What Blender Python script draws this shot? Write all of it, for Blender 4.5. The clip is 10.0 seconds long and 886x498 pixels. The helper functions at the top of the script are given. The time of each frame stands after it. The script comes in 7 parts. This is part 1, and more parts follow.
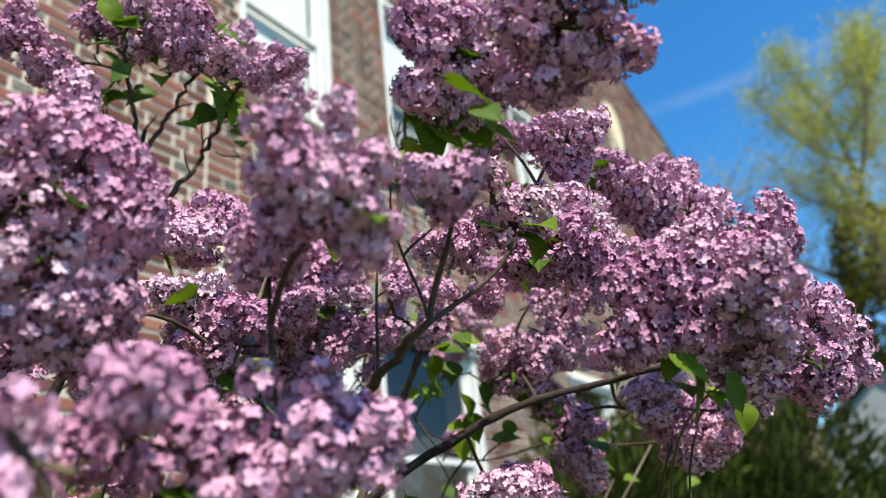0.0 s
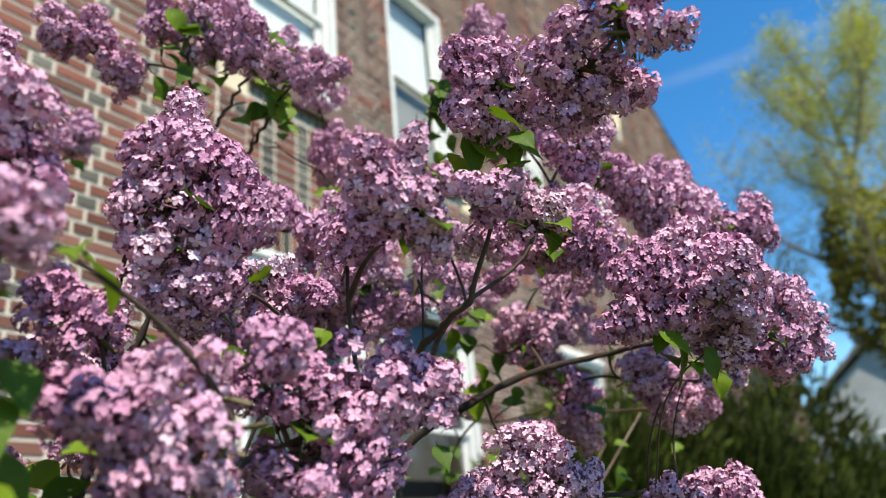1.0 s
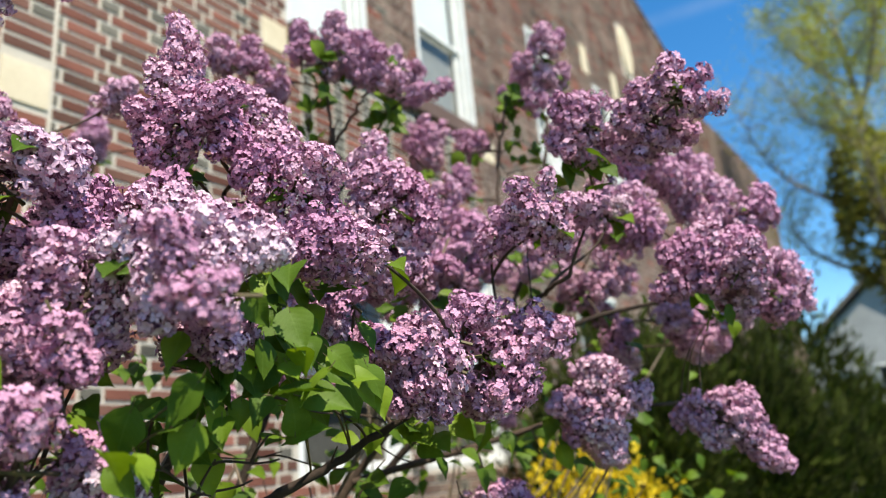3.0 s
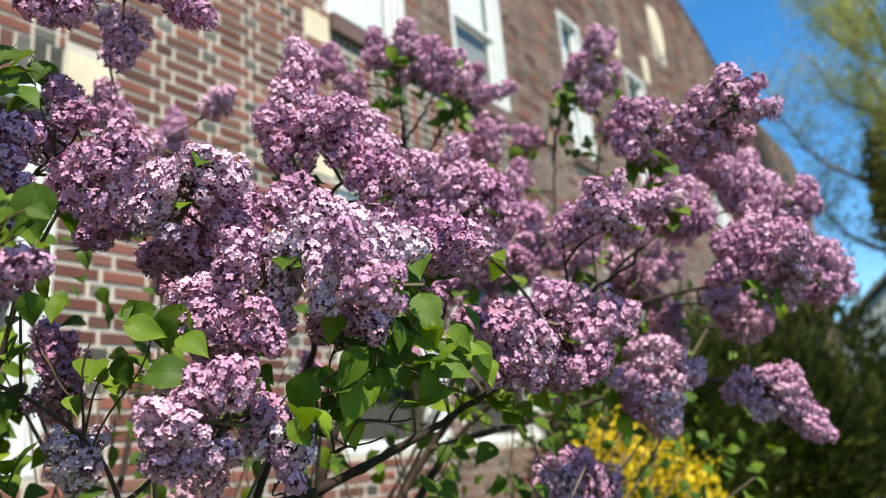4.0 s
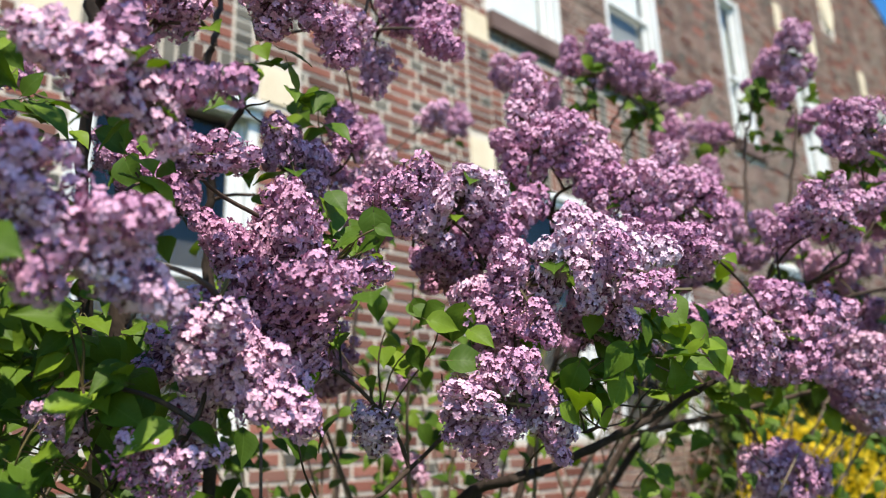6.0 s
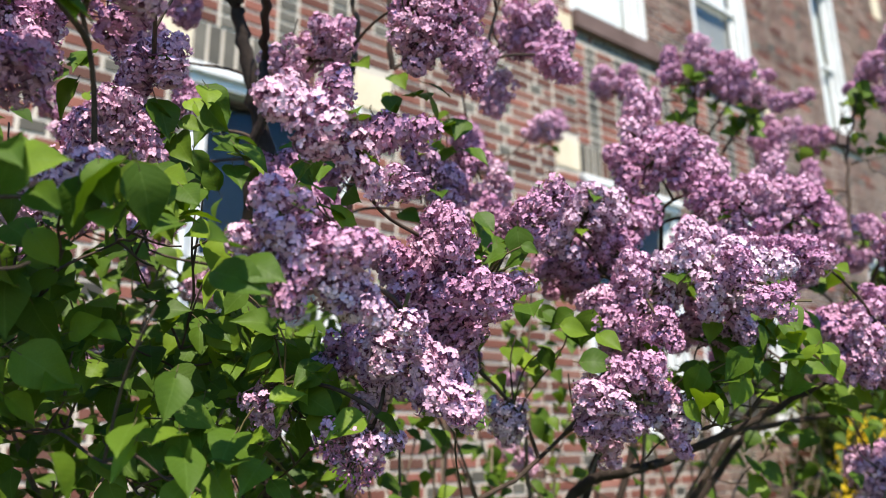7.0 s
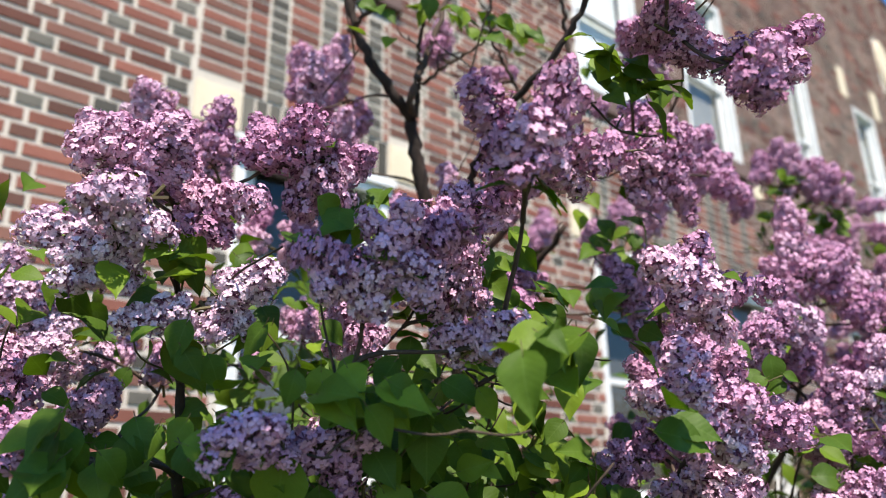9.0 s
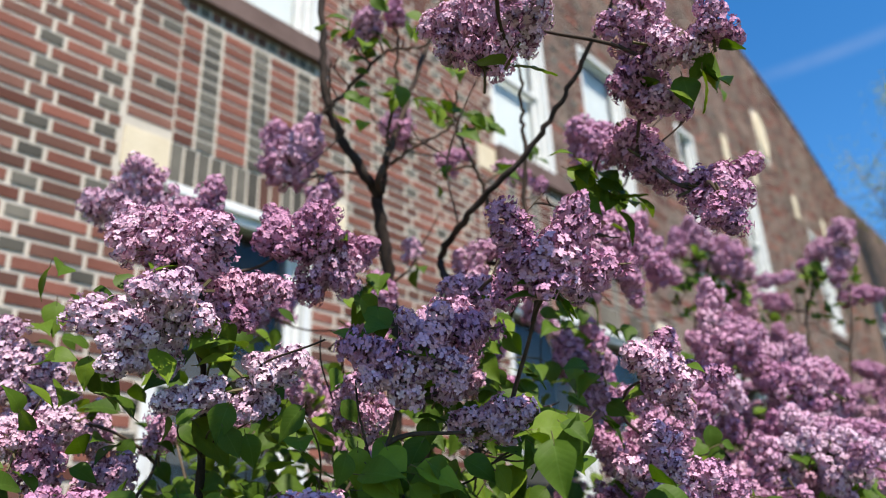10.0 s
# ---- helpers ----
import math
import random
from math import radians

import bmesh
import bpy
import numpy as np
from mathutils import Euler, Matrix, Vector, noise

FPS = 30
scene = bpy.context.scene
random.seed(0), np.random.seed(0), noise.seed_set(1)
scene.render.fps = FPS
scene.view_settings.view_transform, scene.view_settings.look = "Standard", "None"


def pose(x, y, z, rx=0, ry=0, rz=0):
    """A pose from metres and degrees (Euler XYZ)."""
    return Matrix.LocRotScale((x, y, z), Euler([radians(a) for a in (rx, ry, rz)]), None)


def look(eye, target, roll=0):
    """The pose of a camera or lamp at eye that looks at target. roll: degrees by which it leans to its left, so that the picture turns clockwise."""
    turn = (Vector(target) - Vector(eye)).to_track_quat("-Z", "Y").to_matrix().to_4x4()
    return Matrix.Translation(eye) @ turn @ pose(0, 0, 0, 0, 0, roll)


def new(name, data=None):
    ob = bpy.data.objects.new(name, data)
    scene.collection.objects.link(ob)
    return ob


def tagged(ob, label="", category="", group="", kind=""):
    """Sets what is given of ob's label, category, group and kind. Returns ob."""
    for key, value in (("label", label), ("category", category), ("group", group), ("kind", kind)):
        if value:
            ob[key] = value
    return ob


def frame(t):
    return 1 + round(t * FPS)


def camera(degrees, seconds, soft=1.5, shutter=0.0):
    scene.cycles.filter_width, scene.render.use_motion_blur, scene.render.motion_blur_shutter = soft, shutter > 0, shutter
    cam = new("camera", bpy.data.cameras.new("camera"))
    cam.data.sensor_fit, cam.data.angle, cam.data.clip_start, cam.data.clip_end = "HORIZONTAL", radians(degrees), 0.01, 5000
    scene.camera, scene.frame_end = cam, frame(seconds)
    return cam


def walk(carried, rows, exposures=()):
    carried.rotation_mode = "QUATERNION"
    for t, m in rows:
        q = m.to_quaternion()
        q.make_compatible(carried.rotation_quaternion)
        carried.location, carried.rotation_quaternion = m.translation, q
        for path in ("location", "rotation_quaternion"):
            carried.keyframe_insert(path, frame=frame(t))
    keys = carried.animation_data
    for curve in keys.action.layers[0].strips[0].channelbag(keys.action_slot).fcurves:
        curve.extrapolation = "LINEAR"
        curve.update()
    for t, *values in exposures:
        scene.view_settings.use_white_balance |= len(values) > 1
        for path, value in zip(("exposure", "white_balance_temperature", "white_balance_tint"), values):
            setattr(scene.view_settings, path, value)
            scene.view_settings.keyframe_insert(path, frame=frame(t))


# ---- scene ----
cam = camera(62.2, 10.0, 1.0)
METRES, EYE, TILT, LEAN, TURN = 1.61, 1.5, 0.0, 0.0, 33.9
ROWS = [
    (0.0, 0.0, 0.0, 0.0, 2.56, 23.95, 5.79),
    (0.5, -0.0227, -0.0446, -0.0115, 1.96, 22.94, 5.26),
    (1.0, -0.0269, -0.0884, -0.022, 1.59, 21.83, 4.88),
    (1.5, -0.0353, -0.1573, -0.0253, 1.48, 20.52, 4.63),
    (2.0, -0.0503, -0.2182, -0.0292, 1.58, 19.16, 4.64),
    (2.5, -0.0862, -0.2637, -0.0394, 1.75, 17.91, 4.84),
    (4.0, -0.1668, -0.3949, -0.0596, 4.02, 15.75, 4.54),
    (4.5, -0.1948, -0.415, -0.0618, 6.15, 15.7, 3.98),
    (5.0, -0.2165, -0.428, -0.0596, 8.75, 15.75, 3.32),
    (6.5, -0.2472, -0.5153, -0.0633, 17.42, 15.2, 1.25),
    (7.0, -0.2631, -0.5547, -0.0637, 20.11, 15.1, 0.56),
    (7.5, -0.2857, -0.5895, -0.0607, 21.86, 15.41, 0.05),
    (8.0, -0.3291, -0.614, -0.0478, 22.02, 16.34, -0.05),
    (8.5, -0.4191, -0.6523, -0.0337, 20.03, 17.61, 0.31),
    (9.0, -0.4676, -0.6873, -0.0191, 16.77, 19.17, 0.91),
    (9.5, -0.489, -0.7284, -0.0095, 12.92, 20.75, 1.6),
    (10.0, -0.5235, -0.7764, -0.0072, 8.94, 22.22, 2.27),
]
walk(cam, [(t, pose(0, 0, EYE, TILT, LEAN, TURN) @ pose(METRES * x, METRES * y, METRES * z, 90 + pitch, roll, yaw)) for t, x, y, z, yaw, pitch, roll in ROWS], exposures=[(0.0, 0.80, 6560, 6), (2.0, 0.76, 6800, 6), (4.5, 0.79, 6600, 6), (6.5, 0.84, 6520, 11), (7.5, 0.92, 6480, 12), (8.5, 0.93, 6440, 14), (9.5, 0.76, 6560, 12), (10.0, 0.63, 6540, 12)])

cam.data.dof.use_dof = True
cam.data.dof.focus_distance = 0.76
cam.data.dof.aperture_fstop = 4.0

# ---- world, sun ----
SUN_TO = Vector((0.50, -0.24, 0.835)).normalized()
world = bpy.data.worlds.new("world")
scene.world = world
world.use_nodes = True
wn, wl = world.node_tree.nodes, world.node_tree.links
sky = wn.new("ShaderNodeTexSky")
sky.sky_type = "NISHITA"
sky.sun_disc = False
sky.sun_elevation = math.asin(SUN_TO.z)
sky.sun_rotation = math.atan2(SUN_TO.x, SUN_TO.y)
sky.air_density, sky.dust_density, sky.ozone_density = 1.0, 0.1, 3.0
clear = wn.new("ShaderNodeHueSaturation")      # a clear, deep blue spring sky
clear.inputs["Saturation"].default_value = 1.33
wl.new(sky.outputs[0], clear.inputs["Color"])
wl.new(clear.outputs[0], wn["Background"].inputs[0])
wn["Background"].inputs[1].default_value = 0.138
sun = new("sun", bpy.data.lights.new("sun", "SUN"))
sun.data.energy = 5.0
sun.data.angle = radians(0.5)
sun.data.color = (1.0, 0.93, 0.81)
sun.matrix_world = look(SUN_TO * 30, (0, 0, 0))


# ---- materials ----
def material(name, rough=0.7, spec=0.3):
    m = bpy.data.materials.new(name)
    m.use_nodes = True
    b = m.node_tree.nodes["Principled BSDF"]
    b.inputs["Roughness"].default_value = rough
    b.inputs["Specular IOR Level"].default_value = spec
    return m, m.node_tree.nodes, m.node_tree.links, b


def noise_tex(nodes, links, scale, detail=4.0, rough=0.6, coord="Object"):
    tc = nodes.new("ShaderNodeTexCoord")
    n = nodes.new("ShaderNodeTexNoise")
    n.inputs["Scale"].default_value = scale
    n.inputs["Detail"].default_value = detail
    n.inputs["Roughness"].default_value = rough
    links.new(tc.outputs[coord], n.inputs["Vector"])
    return n.outputs["Fac"]


def ramp(nodes, links, fac, stops):
    r = nodes.new("ShaderNodeValToRGB")
    e = r.color_ramp.elements
    while len(e) < len(stops):
        e.new(0.5)
    for k, (p, c) in enumerate(stops):
        e[k].position, e[k].color = p, (*c, 1)
    links.new(fac, r.inputs[0])
    return r.outputs[0]


def blend(nodes, links, fac, a, b, mode="MIX"):
    x = nodes.new("ShaderNodeMix")
    x.data_type, x.blend_type = "RGBA", mode
    for k, v in ((0, fac), (6, a), (7, b)):
        if isinstance(v, (int, float)):
            x.inputs[k].default_value = v
        elif isinstance(v, tuple):
            x.inputs[k].default_value = (*v, 1)
        else:
            links.new(v, x.inputs[k])
    return x.outputs[2]


def bump(nodes, links, bsdf, height, strength, distance):
    b = nodes.new("ShaderNodeBump")
    b.inputs["Strength"].default_value, b.inputs["Distance"].default_value = strength, distance
    links.new(height, b.inputs["Height"])
    links.new(b.outputs[0], bsdf.inputs["Normal"])


def chance(nodes, links):
    """One random number for each island of each object."""
    i, g, a, f = nodes.new("ShaderNodeObjectInfo"), nodes.new("ShaderNodeNewGeometry"), nodes.new("ShaderNodeMath"), nodes.new("ShaderNodeMath")
    a.operation, f.operation = "ADD", "FRACT"
    links.new(i.outputs["Random"], a.inputs[0])
    links.new(g.outputs["Random Per Island"], a.inputs[1])
    links.new(a.outputs[0], f.inputs[0])
    return f.outputs[0]


def grainy(name, stops, scale=8.0, fine=90.0, rough=0.75, spec=0.3, relief=0.4, depth=0.004, islands=0.0, tint=(0.5, 0.5, 0.5), streaks=0.0):
    """Two scales of noise over a ramp, with a fine relief; islands: how much each piece varies."""
    m, n, l, b = material(name, rough, spec)
    col = ramp(n, l, noise_tex(n, l, scale), stops)
    fine_fac = noise_tex(n, l, fine, 6.0, 0.7)
    col = blend(n, l, 0.35, col, ramp(n, l, fine_fac, [(0.3, (0.25, 0.25, 0.25)), (0.7, (0.75, 0.75, 0.75))]), "OVERLAY")
    if islands:
        col = blend(n, l, islands, col, ramp(n, l, chance(n, l), [(0.0, (0.18, 0.18, 0.18)), (0.5, tint), (1.0, (0.8, 0.8, 0.8))]), "OVERLAY")
    if streaks:         # rain-washed stains that run down the wall
        tc, mp, nz = n.new("ShaderNodeTexCoord"), n.new("ShaderNodeMapping"), n.new("ShaderNodeTexNoise")
        mp.inputs["Scale"].default_value = (1.0, 2.6, 0.28)
        nz.inputs["Scale"].default_value, nz.inputs["Detail"].default_value = 1.6, 5.0
        l.new(tc.outputs["Object"], mp.inputs["Vector"])
        l.new(mp.outputs[0], nz.inputs["Vector"])
        col = blend(n, l, ramp(n, l, nz.outputs["Fac"], [(0.42, (0, 0, 0)), (0.68, (streaks, streaks, streaks))]), col, (0.40, 0.34, 0.27))
    l.new(col, b.inputs["Base Color"])
    bump(n, l, b, fine_fac, relief, depth)
    return m


M_MORTAR = grainy("mortar", [(0.3, (0.45, 0.40, 0.335)), (0.7, (0.57, 0.51, 0.43))], 3.0, 140, 0.9, 0.2)
M_BRICK = grainy("red_brick", [(0.25, (0.115, 0.046, 0.033)), (0.5, (0.175, 0.066, 0.047)), (0.75, (0.22, 0.100, 0.074))], 2.2, 160, 0.85, 0.2, 0.5, 0.003, 0.75)
M_DARK = grainy("dark_brick", [(0.3, (0.065, 0.060, 0.050)), (0.7, (0.14, 0.125, 0.10))], 3.0, 160, 0.8, 0.25, 0.5, 0.003, 0.7)
M_BROWN = grainy("brown_brick", [(0.25, (0.110, 0.070, 0.055)), (0.5, (0.152, 0.094, 0.075)), (0.75, (0.193, 0.126, 0.101))], 2.2, 160, 0.85, 0.2, 0.5, 0.003, 0.6, streaks=0.28)
M_WARM = grainy("warm_brown_brick", [(0.25, (0.110, 0.053, 0.040)), (0.5, (0.155, 0.072, 0.053)), (0.75, (0.195, 0.101, 0.078))], 2.2, 160, 0.85, 0.2, 0.5, 0.003, 0.6)
M_STONE = grainy("cream_stone", [(0.3, (0.56, 0.47, 0.33)), (0.7, (0.67, 0.58, 0.43))], 4.0, 120, 0.8, 0.25, 0.3, 0.003)
M_SILL = grainy("sill_stone", [(0.3, (0.105, 0.066, 0.056)), (0.7, (0.155, 0.102, 0.088))], 4.0, 90, 0.8, 0.25)
M_WHITE = grainy("white_paint", [(0.3, (0.570, 0.570, 0.551)), (0.7, (0.665, 0.665, 0.646))], 5.0, 60, 0.45, 0.4, 0.15, 0.001)
M_BLIND = grainy("blind_cloth", [(0.3, (0.56, 0.60, 0.62)), (0.7, (0.66, 0.70, 0.72))], 2.0, 200, 0.9, 0.1, 0.2, 0.001)
M_SCREEN = grainy("insect_screen", [(0.3, (0.22, 0.23, 0.23)), (0.7, (0.30, 0.31, 0.31))], 4.0, 400, 0.8, 0.2)
M_BARK = grainy("bark", [(0.3, (0.022, 0.015, 0.012)), (0.7, (0.060, 0.043, 0.034))], 22.0, 150, 0.85, 0.2, 0.8, 0.004)
M_TWIG = grainy("twig_bark", [(0.3, (0.034, 0.022, 0.017)), (0.7, (0.098, 0.066, 0.046))], 30.0, 200, 0.8, 0.25, 0.6, 0.002)
# twig bark again, lightened: sunlight on the inner shoots put into the colour
M_SHOOT = grainy("sunlit_shoot", [(0.3, (0.085, 0.062, 0.045)), (0.7, (0.22, 0.17, 0.125))], 30.0, 200, 0.85, 0.2, 0.6, 0.002)
M_PALE_BARK = grainy("pale_bark", [(0.3, (0.14, 0.11, 0.085)), (0.7, (0.30, 0.25, 0.20))], 6.0, 60, 0.9, 0.2, 0.8, 0.01)
M_GRASS = grainy("grass_ground", [(0.3, (0.035, 0.060, 0.018)), (0.7, (0.075, 0.11, 0.030))], 0.6, 25, 0.95, 0.1, 0.8, 0.03)
M_PAVE = grainy("pavement", [(0.3, (0.26, 0.25, 0.23)), (0.7, (0.36, 0.34, 0.31))], 1.0, 60, 0.9, 0.2)
M_ROOF = grainy("roof_shingle", [(0.3, (0.10, 0.09, 0.085)), (0.7, (0.18, 0.16, 0.15))], 2.0, 30, 0.9, 0.2)
M_TAN = grainy("tan_wall", [(0.3, (0.36, 0.27, 0.20)), (0.7, (0.46, 0.36, 0.28))], 0.7, 20, 0.9, 0.2)
M_CLAP = grainy("grey_clapboard", [(0.3, (0.26, 0.27, 0.27)), (0.7, (0.36, 0.37, 0.37))], 0.8, 20, 0.9, 0.15)
# room shade put into the colour of flat sheets behind the glass
M_ROOM = grainy("room_shade", [(0.3, (0.05, 0.05, 0.05)), (0.7, (0.09, 0.09, 0.09))], 1.0, 20, 0.9, 0.1)


def glass_material():
    m, n, l, b = material("window_glass", 0.03, 0.5)
    t, g, x = n.new("ShaderNodeBsdfTransparent"), n.new("ShaderNodeBsdfGlossy"), n.new("ShaderNodeMixShader")
    f = n.new("ShaderNodeFresnel")
    f.inputs[0].default_value = 1.52
    t.inputs[0].default_value = (0.92, 0.95, 0.95, 1)
    g.inputs["Roughness"].default_value = 0.02
    l.new(f.outputs[0], x.inputs[0])
    l.new(t.outputs[0], x.inputs[1])
    l.new(g.outputs[0], x.inputs[2])
    l.new(x.outputs[0], n["Material Output"].inputs[0])
    return m


M_GLASS = glass_material()


def thin_leafy(name, stops, back, share, rough=0.45, spec=0.35, by_object=0.5, by_piece=0.5, fine=120):
    """A thin sheet that lets part of the light through; stops are picked by chance, per object and per piece."""
    m, n, l, b = material(name, rough, spec)
    info, geo = n.new("ShaderNodeObjectInfo"), n.new("ShaderNodeNewGeometry")
    a, c = n.new("ShaderNodeMath"), n.new("ShaderNodeMath")
    a.operation, c.operation = "MULTIPLY", "MULTIPLY_ADD"
    l.new(info.outputs["Random"], a.inputs[0])
    a.inputs[1].default_value = by_object
    l.new(geo.outputs["Random Per Island"], c.inputs[0])
    c.inputs[1].default_value = by_piece
    l.new(a.outputs[0], c.inputs[2])
    col = ramp(n, l, c.outputs[0], stops)
    fine_fac = noise_tex(n, l, fine, 5.0, 0.65)
    col = blend(n, l, 0.3, col, ramp(n, l, fine_fac, [(0.3, (0.3, 0.3, 0.3)), (0.7, (0.7, 0.7, 0.7))]), "OVERLAY")
    l.new(col, b.inputs["Base Color"])
    bump(n, l, b, fine_fac, 0.25, 0.001)
    t, x = n.new("ShaderNodeBsdfTranslucent"), n.new("ShaderNodeMixShader")
    l.new(blend(n, l, 1.0, col, back, "MULTIPLY"), t.inputs[0])
    x.inputs[0].default_value = share
    l.new(b.outputs[0], x.inputs[1])
    l.new(t.outputs[0], x.inputs[2])
    l.new(x.outputs[0], n["Material Output"].inputs[0])
    return m


M_PETAL = thin_leafy("lilac_petal", [(0.0, (0.44, 0.200, 0.335)), (0.35, (0.54, 0.285, 0.422)), (0.7, (0.645, 0.395, 0.518)), (1.0, (0.75, 0.565, 0.665))],
                     (1.0, 0.62, 0.82), 0.08, 0.66, 0.07, 0.62, 0.30, 260)
# paler blooms; on some heads the paleness is sunlight put into the colour
M_PALE_SUNLIT = thin_leafy("pale_sunlit_petal", [(0.0, (0.57, 0.350, 0.475)), (0.5, (0.66, 0.465, 0.575)), (1.0, (0.76, 0.61, 0.695))],
                    (1.0, 0.70, 0.88), 0.10, 0.66, 0.07, 0.5, 0.4, 260)
M_TUBE = thin_leafy("lilac_tube", [(0.0, (0.15, 0.050, 0.105)), (1.0, (0.25, 0.095, 0.18))], (1, 0.7, 0.9), 0.15, 0.55, 0.3)
M_BUD = thin_leafy("lilac_bud", [(0.0, (0.36, 0.10, 0.22)), (1.0, (0.58, 0.24, 0.38))], (1, 0.6, 0.7), 0.15, 0.5, 0.35)
M_STALK = thin_leafy("flower_stalk", [(0.0, (0.07, 0.045, 0.025)), (1.0, (0.12, 0.10, 0.035))], (1, 1, 0.6), 0.05, 0.6, 0.3)
M_LEAF = thin_leafy("lilac_leaf", [(0.0, (0.024, 0.052, 0.008)), (0.55, (0.066, 0.120, 0.011)), (1.0, (0.190, 0.270, 0.020))], (1.5, 1.55, 0.30), 0.26, 0.50, 0.15, 0.40, 0.60, 60)


def leaf_veins(m):
    """A pale midrib and side veins, raised a little, along the blade."""
    n, l = m.node_tree.nodes, m.node_tree.links
    b = n["Principled BSDF"]

    def calc(op, p, q=None):
        x = n.new("ShaderNodeMath")
        x.operation = op
        for k, v in enumerate((p, q)):
            if isinstance(v, (int, float)):
                x.inputs[k].default_value = v
            elif v is not None:
                l.new(v, x.inputs[k])
        return x.outputs[0]

    uv, sep = n.new("ShaderNodeUVMap"), n.new("ShaderNodeSeparateXYZ")
    l.new(uv.outputs[0], sep.inputs[0])
    across = calc("ABSOLUTE", sep.outputs[0])
    rib = calc("LESS_THAN", across, 0.014)
    slant = calc("FRACT", calc("MULTIPLY", calc("SUBTRACT", sep.outputs[1], calc("MULTIPLY", across, 0.75)), 8.0))
    side = calc("MULTIPLY", calc("LESS_THAN", slant, 0.10), 0.55)
    vein = calc("MAXIMUM", rib, side)
    old = b.inputs["Base Color"].links[0].from_socket
    l.new(blend(n, l, calc("MULTIPLY", vein, 0.16), old, (0.20, 0.30, 0.07)), b.inputs["Base Color"])
    relief = n.new("ShaderNodeBump")
    relief.inputs["Strength"].default_value, relief.inputs["Distance"].default_value = 0.10, 0.0008
    l.new(calc("SINE", calc("MULTIPLY", slant, 3.1416)), relief.inputs["Height"])
    l.new(b.inputs["Normal"].links[0].from_socket, relief.inputs["Normal"])
    l.new(relief.outputs[0], b.inputs["Normal"])


leaf_veins(M_LEAF)
M_SPRING = thin_leafy("spring_leaf", [(0.0, (0.20, 0.22, 0.040)), (0.5, (0.36, 0.37, 0.065)), (1.0, (0.52, 0.50, 0.10))], (1.0, 1.0, 0.4), 0.4, 0.5, 0.3, 0.2, 0.8, 30)
M_DARKLEAF = thin_leafy("conifer_spray", [(0.0, (0.011, 0.014, 0.005)), (0.5, (0.036, 0.046, 0.009)), (0.78, (0.075, 0.095, 0.016)), (1.0, (0.17, 0.24, 0.035))], (0.8, 1.0, 0.3), 0.2, 0.85, 0.08, 0.3, 0.7, 30)
M_IVY = thin_leafy("ivy_leaf", [(0.0, (0.060, 0.062, 0.018)), (0.5, (0.175, 0.165, 0.036)), (1.0, (0.38, 0.35, 0.06))], (0.9, 1.0, 0.3), 0.15, 0.55, 0.3, 0.2, 0.8, 30)
M_YELLOW = thin_leafy("yellow_petal", [(0.0, (0.55, 0.40, 0.015)), (1.0, (0.80, 0.62, 0.03))], (1, 0.9, 0.3), 0.3, 0.5, 0.3, 0.2, 0.8, 40)


# ---- builders ----
def mesh_of(name, verts, faces, mats, slots=None, smooth=False):
    me = bpy.data.meshes.new(name)
    me.from_pydata([tuple(v) for v in verts], [], faces)
    for m in mats:
        me.materials.append(m)
    if slots is not None:
        me.polygons.foreach_set("material_index", slots)
    if smooth:
        me.polygons.foreach_set("use_smooth", [True] * len(me.polygons))
    me.update()
    return me


def piece(name, me, parent=None, m=None, label=""):
    ob = new(name, me)
    if parent is not None:
        ob.parent = parent
    if m is not None:
        ob.matrix_basis = m
    if label:
        tagged(ob, label)
    return ob


def thing(name, label, category, group="", kind="", at=(0, 0, 0)):
    ob = new(name)
    ob.location = at
    ob.empty_display_size = 0.1
    return tagged(ob, label, category, group, kind)


def box_data(x0, x1, y0, y1, z0, z1, bevel=0.0):
    bm = bmesh.new()
    bmesh.ops.create_cube(bm, size=1.0)
    for v in bm.verts:
        v.co = Vector(((x0 + x1) / 2 + v.co.x * (x1 - x0), (y0 + y1) / 2 + v.co.y * (y1 - y0), (z0 + z1) / 2 + v.co.z * (z1 - z0)))
    if bevel:
        bmesh.ops.bevel(bm, geom=bm.edges[:], offset=bevel, segments=2, affect="EDGES", profile=0.6)
    return bm


def box(name, mat, dims, parent=None, label="", bevel=0.0):
    bm = box_data(*dims, bevel)
    me = bpy.data.meshes.new(name)
    bm.to_mesh(me)
    bm.free()
    me.materials.append(mat)
    return piece(name, me, parent, None, label)


def tube_data(path, radii, sides, verts, faces, slots=None, slot=0):
    """Adds a tapering tube along path to verts and faces."""
    base = len(verts)
    ref = Vector((0.31, 0.17, 0.93))
    for k, p in enumerate(path):
        a = path[max(k - 1, 0)]
        b = path[min(k + 1, len(path) - 1)]
        d = (Vector(b) - Vector(a)).normalized()
        u = d.cross(ref)
        if u.length < 1e-3:
            u = d.cross(Vector((1, 0, 0)))
        u.normalize()
        w = d.cross(u)
        for s in range(sides):
            q = 2 * math.pi * s / sides
            verts.append(Vector(p) + (u * math.cos(q) + w * math.sin(q)) * radii[k])
    n = 0
    for k in range(len(path) - 1):
        for s in range(sides):
            i, j = base + k * sides + s, base + k * sides + (s + 1) % sides
            faces.append((i, j, j + sides, i + sides))
            n += 1
    faces.append(tuple(base + (len(path) - 1) * sides + s for s in range(sides)))
    if slots is not None:
        slots.extend([slot] * (n + 1))


